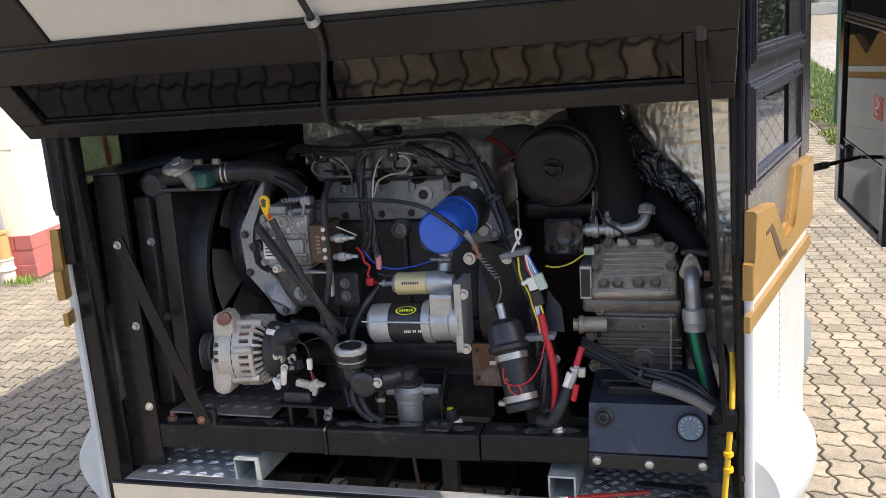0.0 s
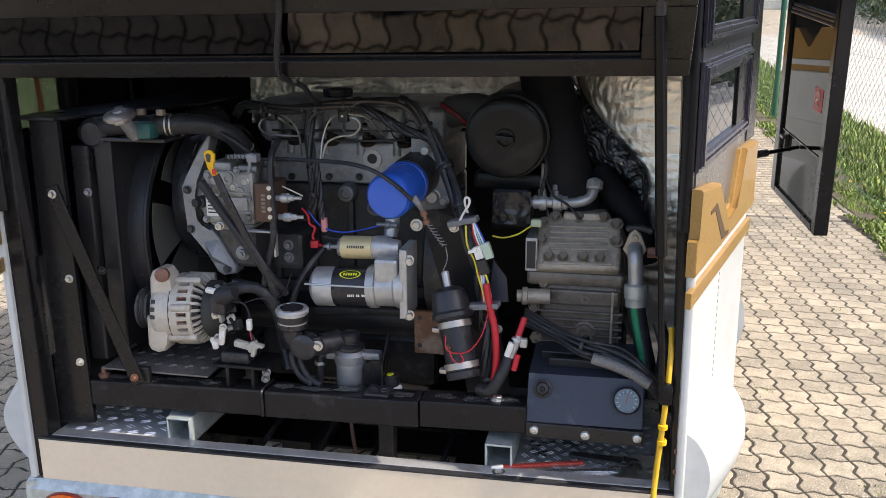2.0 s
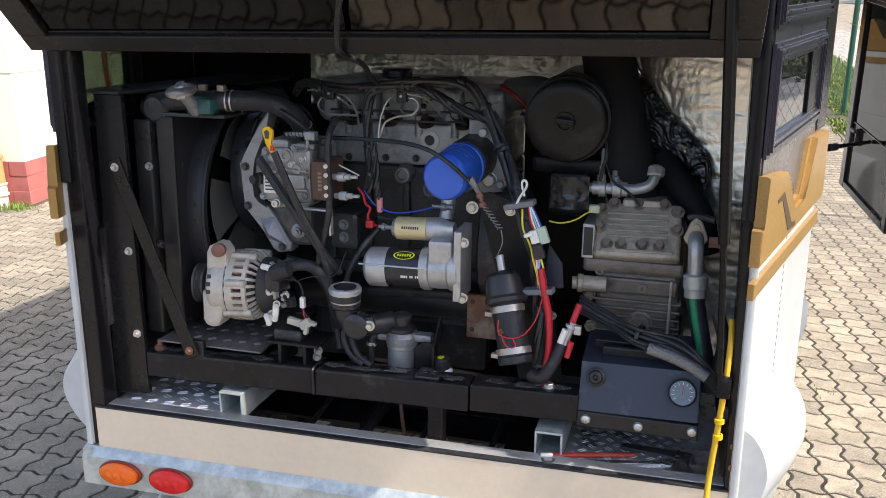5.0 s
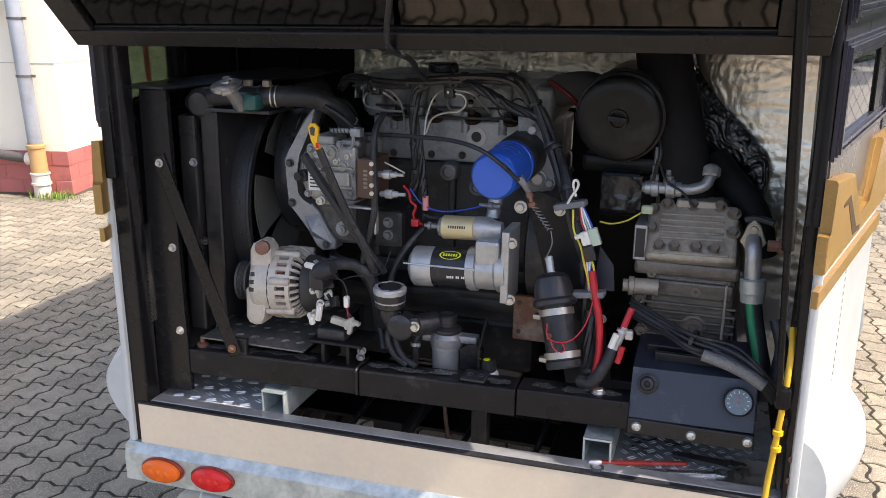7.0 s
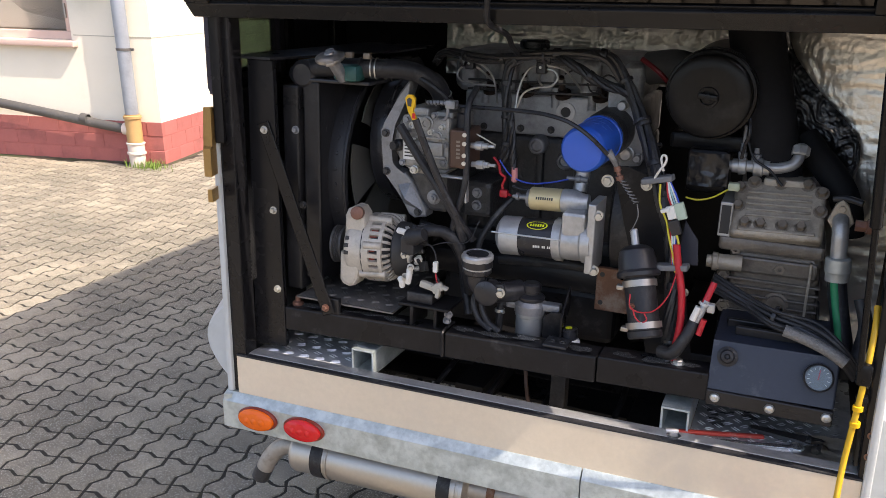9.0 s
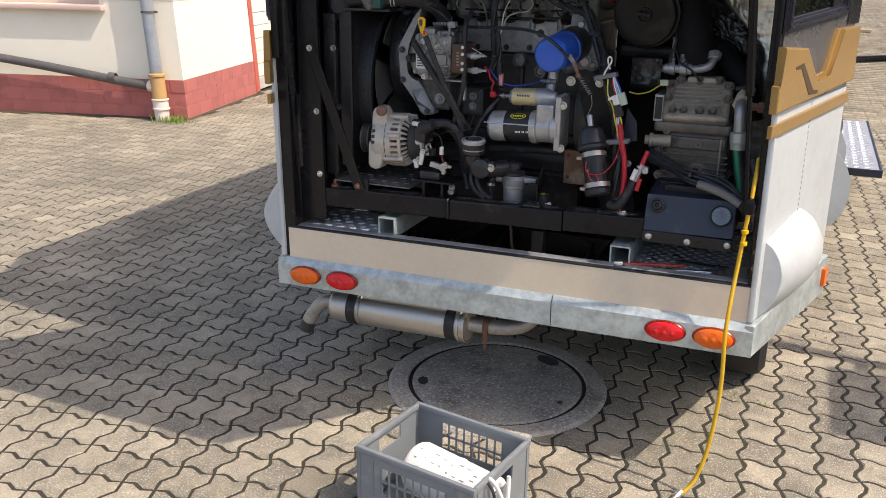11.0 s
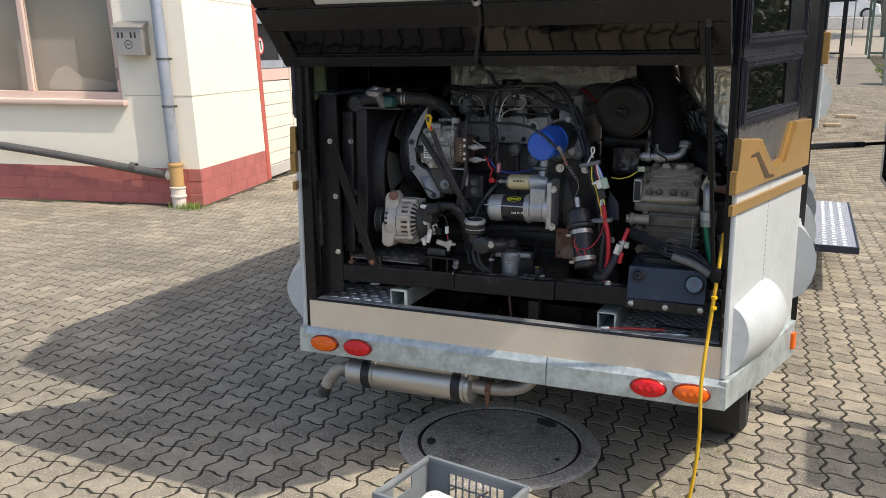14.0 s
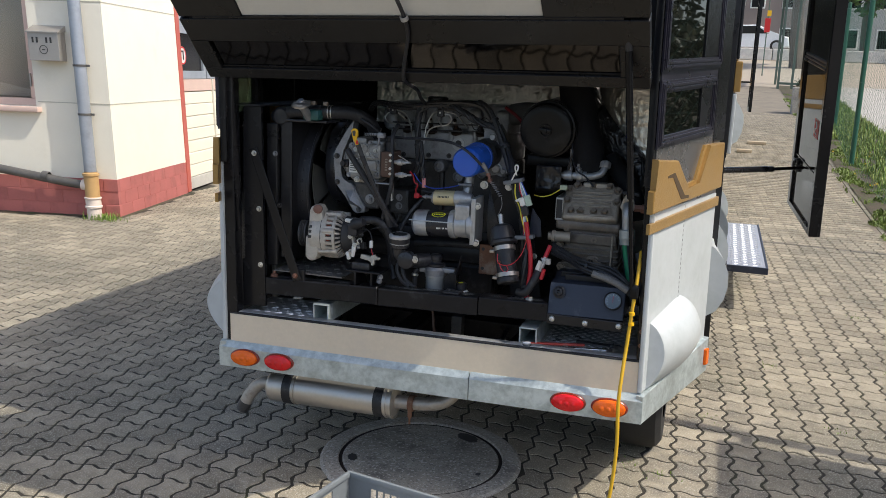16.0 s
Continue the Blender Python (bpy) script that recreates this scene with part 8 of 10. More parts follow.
for x, z in ((0.47, 0.7), (0.578, 0.698), (0.685, 0.702)):
    bm = B()
    lathe(bm, (x, 0.08, z), (0, -1, 0), [(0, 0), (0.0105, 0), (0.0105, 0.002), (0.0085, 0.006), (0.004, 0.008), (0.004, 0.006), (0, 0.006)], 18)
    part("bolt", bm, ZINC, tk)
nrm = Vector((0, -0.97, 0.34)).normalized()
gc = Vector((0.66, 0.094, 0.778))
bm = B()
lathe(bm, gc, nrm, [(0, 0), (0.029, 0), (0.029, 0.008), (0.0265, 0.011), (0.025, 0.008), (0.025, 0.006)], 36)
gauge = part("gauge_rim", bm, PLASTIC, tk, "black gauge rim")
bm = B()
lathe(bm, gc, nrm, [(0, 0.0055), (0.0255, 0.0055), (0.0255, 0.0065), (0, 0.0065)], 32)
part("gauge_face", bm, pbr("pale_gauge_face", (0.13, 0.15, 0.18), 0.4, var=0.2, scale=60), gauge)
gx, gy = Vector((1, 0, 0)), nrm.cross(Vector((1, 0, 0)))
gy = gy if gy.z > 0 else -gy
for i in range(11):
    an = radians(220 - i * 26)
    c = gc + nrm * 0.0068 + (gx * math.cos(an) + gy * math.sin(an)) * 0.019
    bm = B()
    box(bm, -0.0025, 0.0025, -0.0006, 0.0006, 0, 0.0003, m=plane_matrix(c, gx * math.cos(an) + gy * math.sin(an), nrm.cross(gx * math.cos(an) + gy * math.sin(an))))
    part("tick", bm, WHITEPRINT, gauge)
bm = B()
box(bm, -0.004, 0.016, -0.001, 0.001, 0, 0.0004, m=plane_matrix(gc + nrm * 0.0072, gx * 0.1 + gy, -gx))
part("needle", bm, REDWIRE, gauge)
bm = B()
lathe(bm, gc, nrm, [(0, 0.009), (0.0245, 0.0088), (0.0245, 0.0094), (0, 0.0096)], 32)
part("gauge_glass", bm, GLASS, gauge).visible_shadow = False
bm = B()
lathe(bm, (0.484, 0.106, 0.785), nrm, [(0, -0.004), (0.02, -0.004), (0.021, 0.004), (0.015, 0.007), (0.012, 0.014), (0.006, 0.016), (0.004, 0.01), (0, 0.01)], 26)
part("valve_port", bm, RUBBER, tk, "black ring round a valve port")
for x0, x1, y in ((0.49, 0.63, 0.16), (0.47, 0.6, 0.2)):
    bm = B()
    box(bm, x0, x1, y, y + 0.012, 0.815, 0.835, 0.003)
    part("bracket_strip", bm, BLACKPAINT, tk)

# grille strip beside the left post, hatch cable, hose, tools
bm = B()
for i in range(46):
    for j in range(4):
        z, y = 0.79 + i * 0.0052, 0.06 + j * 0.007 + (0.0035 if i % 2 else 0)
        cyl(bm, (-0.6655, y, z), (-0.6645, y, z), 0.0021, seg=6)
gr = single("vent_grille", bm, CASTIRON, "narrow strip of pale perforated vent mesh", "grille")
hc = bay("hatch_cable", (0.0, 0.0, 1.45), "black cable hanging along the raised hatch", "cable")
HP = lambda x, y, off=0.02: tuple(HM @ Vector((x, y, off)))
bm = B()
tube(bm, [HP(0.70, 0.62), HP(0.715, 0.5), HP(0.735, 0.38), HP(0.752, 0.27), HP(0.75, 0.2, 0.022), HP(0.728, 0.13, 0.026), HP(0.708, 0.07, 0.03), HP(0.7, 0.02, 0.028), (-0.03, 0.1, 1.415), (-0.05, 0.2, 1.385), (-0.06, 0.28, 1.362)], 0.006, 10)
part("cable", bm, RUBBER, hc)
bm = B()
lathe(bm, HP(0.752, 0.262), Vector(HP(0.757, 0.2)) - Vector(HP(0.752, 0.27)), [(0.0095, -0.005), (0.0125, -0.005), (0.0125, 0.008), (0.0095, 0.008)], 16)
part("clip", bm, BRIGHT, hc)
yh = bay("air_hose", (0.68, -0.05, 0.0), "yellow air hose hanging over the sill to the ground", "hose")
bm = B()
tube(bm, [(0.738, 0.06, 0.955), (0.738, 0.035, 0.92), (0.735, 0.012, 0.86), (0.73, 0.002, 0.78), (0.722, -0.004, 0.66), (0.718, -0.03, 0.58), (0.716, -0.05, 0.49), (0.722, -0.055, 0.36), (0.718, -0.06, 0.24), (0.706, -0.072, 0.13), (0.684, -0.088, 0.05), (0.656, -0.11, 0.014)], 0.0058, 12)
part("hose", bm, HOSEYELLOW, yh)
for z in (0.775, 0.742):
    bm = B()
    lathe(bm, (0.7295, 0.001, z), (0.05, 0.03, -1), [(0.006, 0), (0.0095, 0.001), (0.0095, 0.01), (0.006, 0.011)], 12)
    part("clamp_ring", bm, YELLOW, yh)
bm = B()
tube(bm, [(0.654, -0.107, 0.019), (0.643, -0.128, 0.012)], 0.0095, 10)
tube(bm, [(0.643, -0.128, 0.012), (0.632, -0.15, 0.009)], 0.006, 10)
part("coupling", bm, ZINC, yh)
bm = B()
rs = random.Random(17)
sc = []
for i in range(13):
    row = []
    for j in range(13):
        a, b = i / 12 - 0.5, j / 12 - 0.5
        row.append(bm.verts.new((0.69 + 0.11 * a + rs.uniform(-0.004, 0.004), 0.12 + 0.12 * b + rs.uniform(-0.004, 0.004), 0.6075 + 0.012 * rs.random() * (1 - 2 * max(abs(a), abs(b))) + 0.0006 * i)))
    sc.append(row)
for a, b in zip(sc, sc[1:]):
    for j in range(12):
        bm.faces.new((a[j], b[j], b[j + 1], a[j + 1]))
single("foil_scrap", bm, FOIL, "crumpled scrap of foil lying on the checker plate", "foil")
rt = bay("red_bar", (0.48, 0.09, 0.6), "slim red painted steel bar on the checker plate", "tool")
RTM = plane_matrix((0.386, 0.063, 0.611), (0.194, 0.062, 0), (0, 1, 0))
bm = B()
box(bm, 0.02, 0.2, -0.006, 0.006, -0.004, 0.004, 0.003, m=RTM)
part("red_grip", bm, pbr("worn_red_paint", (0.4, 0.045, 0.03), 0.5, var=0.25, scale=30, bump=0.1, stain=(0.3, 0.27, 0.24), amount=0.25, wear=30), rt)
bm = B()
lathe(bm, RTM @ Vector((-0.006, 0, 0)), RTM.to_3x3() @ Vector((1, 0, 0)), [(0, 0), (0.006, 0.001), (0.0075, 0.02), (0.006, 0.027), (0, 0.027)], 12)
part("ferrule", bm, ZINC, rt)
wrn = bay("spanner", (0.53, 0.08, 0.6), "chrome combination spanner on the checker plate", "spanner")
SPM = plane_matrix((0.4, 0.046, 0.606), (0.26, 0.067, 0), (0, 1, 0))
bm = B()
box(bm, 0.01, 0.24, -0.0075, 0.0075, -0.004, 0.005, 0.002, m=SPM)
prism(bm, [(0.235, -0.008), (0.255, -0.016), (0.278, -0.008), (0.262, -0.004), (0.262, 0.004), (0.278, 0.009), (0.255, 0.016), (0.235, 0.008)], SPM @ Matrix.Translation((0, 0, -0.005)), 0.011, 0.002)
lathe(bm, SPM @ Vector((0.0, 0, -0.005)), (0, 0, 1), [(0.009, 0), (0.015, 0), (0.015, 0.011), (0.009, 0.011), (0.009, 0)], 20)
part("forging", bm, pbr("chrome_plate", (0.8, 0.8, 0.8), 0.2, 0.9, var=0.1), wrn)
aw = bay("adjustable_wrench", (0.64, 0.06, 0.6), "dark adjustable wrench on the checker plate", "wrench")
AWM = plane_matrix((0.66, 0.145, 0.602), (0.97, -0.1, 0), (0.1, 0.97, 0))
bm = B()
prism(bm, [(-0.02, 0.012), (0.0, 0.02), (0.028, 0.02), (0.04, 0.008), (0.022, 0.004), (0.022, -0.002), (0.044, -0.008), (0.036, -0.018), (0.0, -0.02), (-0.02, -0.01), (-0.11, -0.012), (-0.118, 0.0), (-0.11, 0.012)], AWM, 0.012, 0.002)
part("handle", bm, CASTIRON, aw)
bm = B()
cyl(bm, AWM @ Vector((0.004, -0.012, 0.012)), AWM @ Vector((0.004, 0.012, 0.012)), 0.0055, seg=12)
part("worm_screw", bm, CASTIRON, aw)

# two rust-edged holes low in the bay post
for z in (0.7, 0.655):
    bm = B()
    lathe(bm, (0.7665, 0.0185, z), (0, -1, 0), [(0.0045, 0), (0.0075, 0), (0.0075, 0.001), (0.0045, 0.001), (0.0045, 0)], 14)
    hole = single("hole_rim", bm, RUSTY, "rusty rim of a bolt hole in the bay post", "hole", vehicle=True)
    bm = B()
    lathe(bm, (0.7665, 0.0183, z), (0, -1, 0), [(0, 0), (0.0045, 0), (0.0045, 0.0008), (0, 0.0008)], 12)
    part("bore", bm, DARKPRINT, hole)
wire("starter_lead", [(-0.05, 0.25, 1.03), (-0.08, 0.23, 0.99), (-0.11, 0.21, 0.93), (-0.118, 0.2, 0.86), (-0.115, 0.2, 0.78)], 0.0075, RUBBER, "black starter lead dropping behind the filler cap")
wire("engine_hose", [(-0.3, 0.3, 0.93), (-0.26, 0.22, 0.945), (-0.2, 0.2, 0.935), (-0.16, 0.21, 0.88), (-0.15, 0.22, 0.8), (-0.13, 0.2, 0.74)], 0.011, RUBBER, "black hose curving down beside the alternator", "hose", 10)
wire("engine_hose", [(0.2, 0.33, 0.86), (0.1, 0.3, 0.872), (0.0, 0.3, 0.868), (-0.09, 0.3, 0.862)], 0.014, RUBBER, "black hose below the starter motor", "hose", 12)
wire("coil_wire", [(0.02, 0.4, 1.315), (0.06, 0.39, 1.33), (0.1, 0.38, 1.305), (0.13, 0.38, 1.32), (0.16, 0.39, 1.3)], 0.002, RUBBER, "thin curly black wire on the cylinder head")
for x, z in ((-0.2, 1.165), (-0.1, 1.168), (-0.02, 1.17), (0.07, 1.172), (0.15, 1.176)):
    bm = B()
    bolt(bm, (x, 0.449, z), (0, -1, 0), 0.0065, 0.007)
    single("head_bolt", bm, CASTIRON, "dark hex bolt in the cylinder head's flange", "bolt", "bolts along the cylinder head")
for x, y, z, d in ((-0.345, 0.172, 1.322, (1, 0.4, -0.1)), (-0.4, 0.15, 1.322, (1, 0.1, 0))):
    bm = B()
    ring_band(bm, (x, y, z), d, 0.0228, 0.006, 0.0018)
    single("hose_clip", bm, CASTIRON, "dark band clip round the radiator hose", "clip")

# ---- things below and behind the engine car ----
mf = bay("muffler", (-0.3, 0.12, 0.25), "stainless steel muffler hung below the bumper", "muffler")
MA, MB = Vector((-0.582, 0.12, 0.298)), Vector((-0.078, 0.12, 0.309))
ma = (MB - MA).normalized()
bm = B()
lathe(bm, MA, ma, [(0, 0), (0.04, 0), (0.053, 0.004), (0.057, 0.012), (0.057, 0.49), (0.053, 0.5), (0.035, 0.506), (0, 0.506)], 40)
part("shell", bm, STAINLESS, mf)
for al in (0.088, 0.45):
    bm = B()
    ring_band(bm, MA + ma * al, ma, 0.057, 0.034, 0.003)
    part("strap", bm, RUBBER, mf, "black rubber strap")
for al in (0.116, 0.478, 0.497):
    bm = B()
    ring_band(bm, MA + ma * al, ma, 0.056, 0.008, 0.005)
    part("weld_seam", bm, STAINLESS, mf)
bm = B()
tube(bm, [(-0.57, 0.12, 0.305), (-0.605, 0.12, 0.304), (-0.64, 0.118, 0.286), (-0.67, 0.116, 0.25), (-0.688, 0.115, 0.216)], 0.024, 20, hollow=True)
part("tailpipe", bm, BURNTPIPE, mf, "dull brown-grey burnt tailpipe")
bm = B()
tube(bm, [(-0.686, 0.115, 0.22), (-0.703, 0.114, 0.184)], 0.0248, 20, hollow=True)
part("sooty_tip", bm, CASTIRON, mf, "sooty dark pipe end")
bm = B()
tube(bm, [(-0.08, 0.12, 0.312), (-0.02, 0.125, 0.312), (0.05, 0.14, 0.314), (0.1, 0.16, 0.33), (0.13, 0.19, 0.37), (0.135, 0.24, 0.43)], 0.024, 18)
part("inlet_pipe", bm, BURNTPIPE, mf, "brownish inlet pipe")
bm = B()
ring_band(bm, (-0.02, 0.125, 0.312), (1, 0, 0), 0.024, 0.02, 0.005)
box(bm, -0.026, -0.01, 0.092, 0.1, 0.268, 0.315, 0.003)
cyl(bm, (-0.018, 0.096, 0.245), (-0.018, 0.096, 0.275), 0.004, seg=8)
part("pipe_clamp", bm, RUSTY, mf, "rusty pipe clamp")

mh = bay("manhole", (MHX := -0.055, 0.345, 0.0), "round concrete manhole cover in a cast ring", "manhole cover")
bm = B()
lathe(bm, (-0.055, 0.345, -0.022), (0, 0, 1), [(0.318, 0), (0.318, 0.028), (0.322, 0.032), (0.378, 0.032), (0.389, 0.025), (0.392, 0.015), (0.392, 0)], 72)
part("ring", bm, CONCRETE, mh, "grey concrete ring")
bm = B()
lathe(bm, (-0.055, 0.345, -0.022), (0, 0, 1), [(0.304, 0), (0.304, 0.025), (0.298, 0.0295), (0, 0.031)], 72)
part("cover", bm, pbr("dark_cover_concrete", (0.34, 0.31, 0.262), 0.85, speck=(0.6, 0.57, 0.52), grain=85, var=0.35, scale=6, bump=1.0, fine=200, stain=(0.08, 0.075, 0.07), amount=0.5, wear=5), mh, "speckled concrete cover")
bm = B()
lathe(bm, (-0.055, 0.345, -0.022), (0, 0, 1), [(0.3035, 0.0), (0.3035, 0.024), (0.3185, 0.024), (0.3185, 0)], 72)
part("gap", bm, pbr("gap_dirt", (0.022, 0.014, 0.011), 0.9, var=0.3), mh, "dark dirt-filled gap round the cover")
for an, r, sx, sy in ((62, 0.262, 0.05, 0.03), (-15, 0.26, 0.012, 0.009), (205, 0.265, 0.03, 0.018)):
    c = Vector((-0.055 + r * math.cos(radians(an)), 0.345 + r * math.sin(radians(an)), 0.0086))
    bm = B()
    poly = [(sx * math.cos(2 * math.pi * k / 18) * (1 + 0.12 * math.sin(3 * k)), sy * math.sin(2 * math.pi * k / 18) * (1 + 0.1 * math.cos(2 * k))) for k in range(18)]
    prism(bm, poly, Matrix.Translation(c) @ Matrix.Rotation(radians(an + 90), 4, "Z"), 0.0012)
    part("lifting_recess", bm, DARKPRINT, mh, "dark lifting recess")

# crate with an old white canister
cr = bay("plastic_crate", (0.07, -0.4, 0.0), "grey plastic stacking crate with slotted sides", "crate")
CRM = Matrix.Translation((0.061, -0.43, 0.0)) @ Matrix.Rotation(radians(-10.5), 4, "Z")
CW, CD, CH = 0.186, 0.148, 0.21
def crate_box(bm, *a, bev=0.003):
    return box(bm, *a, bev, m=CRM)
bm = B()
crate_box(bm, -CW + 0.01, CW - 0.01, -CD + 0.01, CD - 0.01, 0.006, 0.012)
part("floor", bm, CRATE, cr)
for s in (-1, 1):
    # long sides with two tiers of slots
    y0, y1 = (CD - 0.006, CD - 0.002) if s > 0 else (-CD + 0.002, -CD + 0.006)
    bm = B()
    crate_box(bm, -CW + 0.004, CW - 0.004, y0, y1, 0.0, 0.09, bev=0)
    crate_box(bm, -CW + 0.004, CW - 0.004, y0, y1, 0.172, CH, bev=0)
    crate_box(bm, -CW + 0.004, -CW + 0.085, y0, y1, 0.09, 0.172, bev=0)
    crate_box(bm, CW - 0.085, CW - 0.004, y0, y1, 0.09, 0.172, bev=0)
    crate_box(bm, -CW + 0.085, CW - 0.085, y0, y1, 0.128, 0.134, bev=0)
    for i in range(9):
        x = -CW + 0.085 + (2 * CW - 0.17) * (i / 8)
        crate_box(bm, x - 0.0025, x + 0.0025, y0, y1, 0.09, 0.172, bev=0)
    part("long_side", bm, CRATE, cr)
    x0, x1 = (CW - 0.006, CW - 0.002) if s > 0 else (-CW + 0.002, -CW + 0.006)
    bm = B()
    crate_box(bm, x0, x1, -CD + 0.004, CD - 0.004, 0.0, 0.14, bev=0)
    crate_box(bm, x0, x1, -CD + 0.004, CD - 0.004, 0.182, CH, bev=0)
    crate_box(bm, x0, x1, -CD + 0.004, -0.05, 0.14, 0.182, bev=0)
    crate_box(bm, x0, x1, 0.05, CD - 0.004, 0.14, 0.182, bev=0)
    part("short_side", bm, CRATE, cr)
bm = B()
for a in ((-CW, CW, -CD, -CD + 0.013), (-CW, CW, CD - 0.013, CD), (-CW, -CW + 0.013, -CD + 0.013, CD - 0.013), (CW - 0.013, CW, -CD + 0.013, CD - 0.013)):
    crate_box(bm, *a, CH - 0.016, CH + 0.002)
part("rim", bm, CRATE, cr)
for sx in (-1, 1):
    for sy in (-1, 1):
        bm = B()
        for dx in (0.0, 0.045):
            x = sx * (CW - 0.012 - dx)
            crate_box(bm, x - 0.003, x + 0.003, sy * CD - 0.004 if sy > 0 else -CD - 0.0, sy * CD + 0.0 if sy > 0 else -CD + 0.004, 0.0, CH - 0.016, bev=0)
        crate_box(bm, sx * CW - 0.006, sx * CW + 0.0 if sx > 0 else -CW + 0.006, sy * (CD - 0.02) - 0.003, sy * (CD - 0.02) + 0.003, 0.0, CH - 0.016, bev=0)
        part("corner_rib", bm, CRATE, cr)
cv = bay("white_canister", (0.03, -0.42, 0.02), "old white cylindrical filter canister with faint writing", "canister")
VA, VB = CRM @ Vector((-0.105, 0.015, 0.1)), CRM @ Vector((0.172, -0.025, 0.1))
bm = B()
lathe(bm, VA, VB - VA, [(0, 0), (0.05, 0), (0.066, 0.01), (0.07, 0.02), (0.07, 0.138), (0.072, 0.14), (0.072, 0.146), (0.07, 0.148), (0.07, 0.27), (0.06, 0.28), (0, 0.283)], 40)
shell = part("shell", bm, CANWHITE, cv)
rng = random.Random(3)
for i in range(16):
    bm = B()
    wrap(bm, VA, VB - VA, 0.0701, 0.04 + (i % 8) * 0.027 + rng.uniform(-0.004, 0.004), radians(10 + 22 * (i // 8) + rng.uniform(-6, 6)), rng.uniform(0.003, 0.016), rng.uniform(0.0015, 0.004), 2)
    part("faint_print", bm, CASTGREY, shell)
bm = B()
ring_band(bm, VA + (VB - VA).normalized() * 0.281, VB - VA, 0.028, 0.006, 0.01)
part("end_ring", bm, CASTIRON, cv)
wire("white_lead", [tuple(CRM @ Vector(p)) for p in ((0.14, -0.06, 0.14), (0.17, -0.07, 0.2), (0.2, -0.075, 0.2), (0.215, -0.06, 0.15), (0.212, -0.03, 0.09), (0.205, -0.01, 0.13), (0.2, 0.0, 0.18))], 0.0055, WHITEWIRE, "white lead looped over the crate's rim")
plg = bay("cable_plug", CRM @ Vector((0.23, -0.06, 0.0)), "black plug hanging on the crate's side", "plug")
bm = B()
tube(bm, [CRM @ Vector(p) for p in ((0.19, -0.09, 0.205), (0.212, -0.1, 0.19), (0.218, -0.1, 0.15), (0.217, -0.1, 0.11))], 0.004, 8)
part("lead", bm, RUBBER, plg)
bm = B()
lathe(bm, CRM @ Vector((0.217, -0.1, 0.115)), (0, 0, -1), [(0, 0), (0.008, 0.002), (0.013, 0.014), (0.014, 0.04), (0.011, 0.046), (0, 0.046)], 14)
part("plug_body", bm, PLASTIC, plg)

# running step and the wagon ahead
stp = bay("running_step", (1.2, 4.2, 0.3), "folded checker plate running step", "step")
checker("tread", 1.05, 1.295, 3.25, 5.1, 0.3, pbr("step_aluminium", (0.34, 0.36, 0.42), 0.5, 0.3, var=0.1), stp, "bright checker tread", 0.06, 0.045, bars=CHECKER)
bm = B()
box(bm, 1.295, 1.31, 3.25, 5.1, 0.26, 0.305, 0.003)
box(bm, 1.05, 1.31, 3.235, 3.25, 0.26, 0.305, 0.003)
part("edge", bm, TANKBLUE, stp, "dark blue step edge")
for y in (3.5, 4.9):
    bm = B()
    box(bm, 0.6, 1.2, y, y + 0.05, 0.25, 0.29, 0.003)
    part("arm", bm, BLACKPAINT, stp)

# ---- fence, verge and distance ----
FX = lambda y: 2.89 + 0.08 * (min(y, 5.88) - 5.88) + 0.06 * max(0.0, y - 12.1)
fence = thing("chain_link_fence", (FX(9), 9, 0), "green plastic-coated chain link fence with round posts", "fence", vehicle=False)
for y in (0.93, 5.88, 12.1, 18.0, 23.0, 29.0):
    bm = B()
    lathe(bm, (FX(y), y, rise(y)), (0, 0, 1), [(0.038, 0), (0.038, 2.4 if y < 1 else 2.6), (0.026, 2.42 if y < 1 else 2.62), (0, 2.42 if y < 1 else 2.62)], 14)
    part("post", bm, FENCEGREEN, fence)
for z in (0.08, 1.3, 2.48):
    bm = B()
    tube(bm, [(FX(y) - 0.04, y, min(z, 1.9 if y < 1 else 9) + rise(y)) for y in (0.6, 5.88, 8, 12.1, 18, 23, 29)], 0.0018, 5)
    part("tension_wire", bm, FENCEGREEN, fence)


def chain_link(y0, y1, pitch, half, r):
    """Zigzag wires, each a thin three-sided tube, side by side."""
    vs, fs = [], []
    n = int((y1 - y0) / pitch)
    rows = int((1.85 if y1 < 6 else 2.45) / half)
    for i in range(n):
        yc = y0 + i * pitch
        for j in range(rows + 1):
            y = yc + (pitch / 2 if (j + i) % 2 else -pitch / 2) * 1.06
            z = 0.06 + j * half + rise(yc)
            x = FX(y) - 0.043 + (0.002 if (j + i) % 2 else -0.002)
            b = len(vs)
            w = r if yc < 9 else r * 0.7
            vs += [(x - w, y, z), (x + w * 0.5, y - w, z), (x + w * 0.5, y + w, z)]
            if j:
                for k in range(3):
                    fs.append((b - 3 + k, b - 3 + (k + 1) % 3, b + (k + 1) % 3, b + k))
    return vs, fs


vs, fs = chain_link(0.6, 5.86, 0.07, 0.056, 0.0015)
va, fa = chain_link(5.88, 29.0, 0.07, 0.056, 0.0015)
fs += [tuple(i + len(vs) for i in f) for f in fa]
vs += va
me = bpy.data.meshes.new("wire_mesh")
me.from_pydata(vs, [], fs)
me.materials.append(FENCEGREEN)
wm = tagged(new("wire_mesh", me), "green chain link wire mesh", "", kind="stuff")
wm.parent, wm.location = fence, -Vector(fence.location)

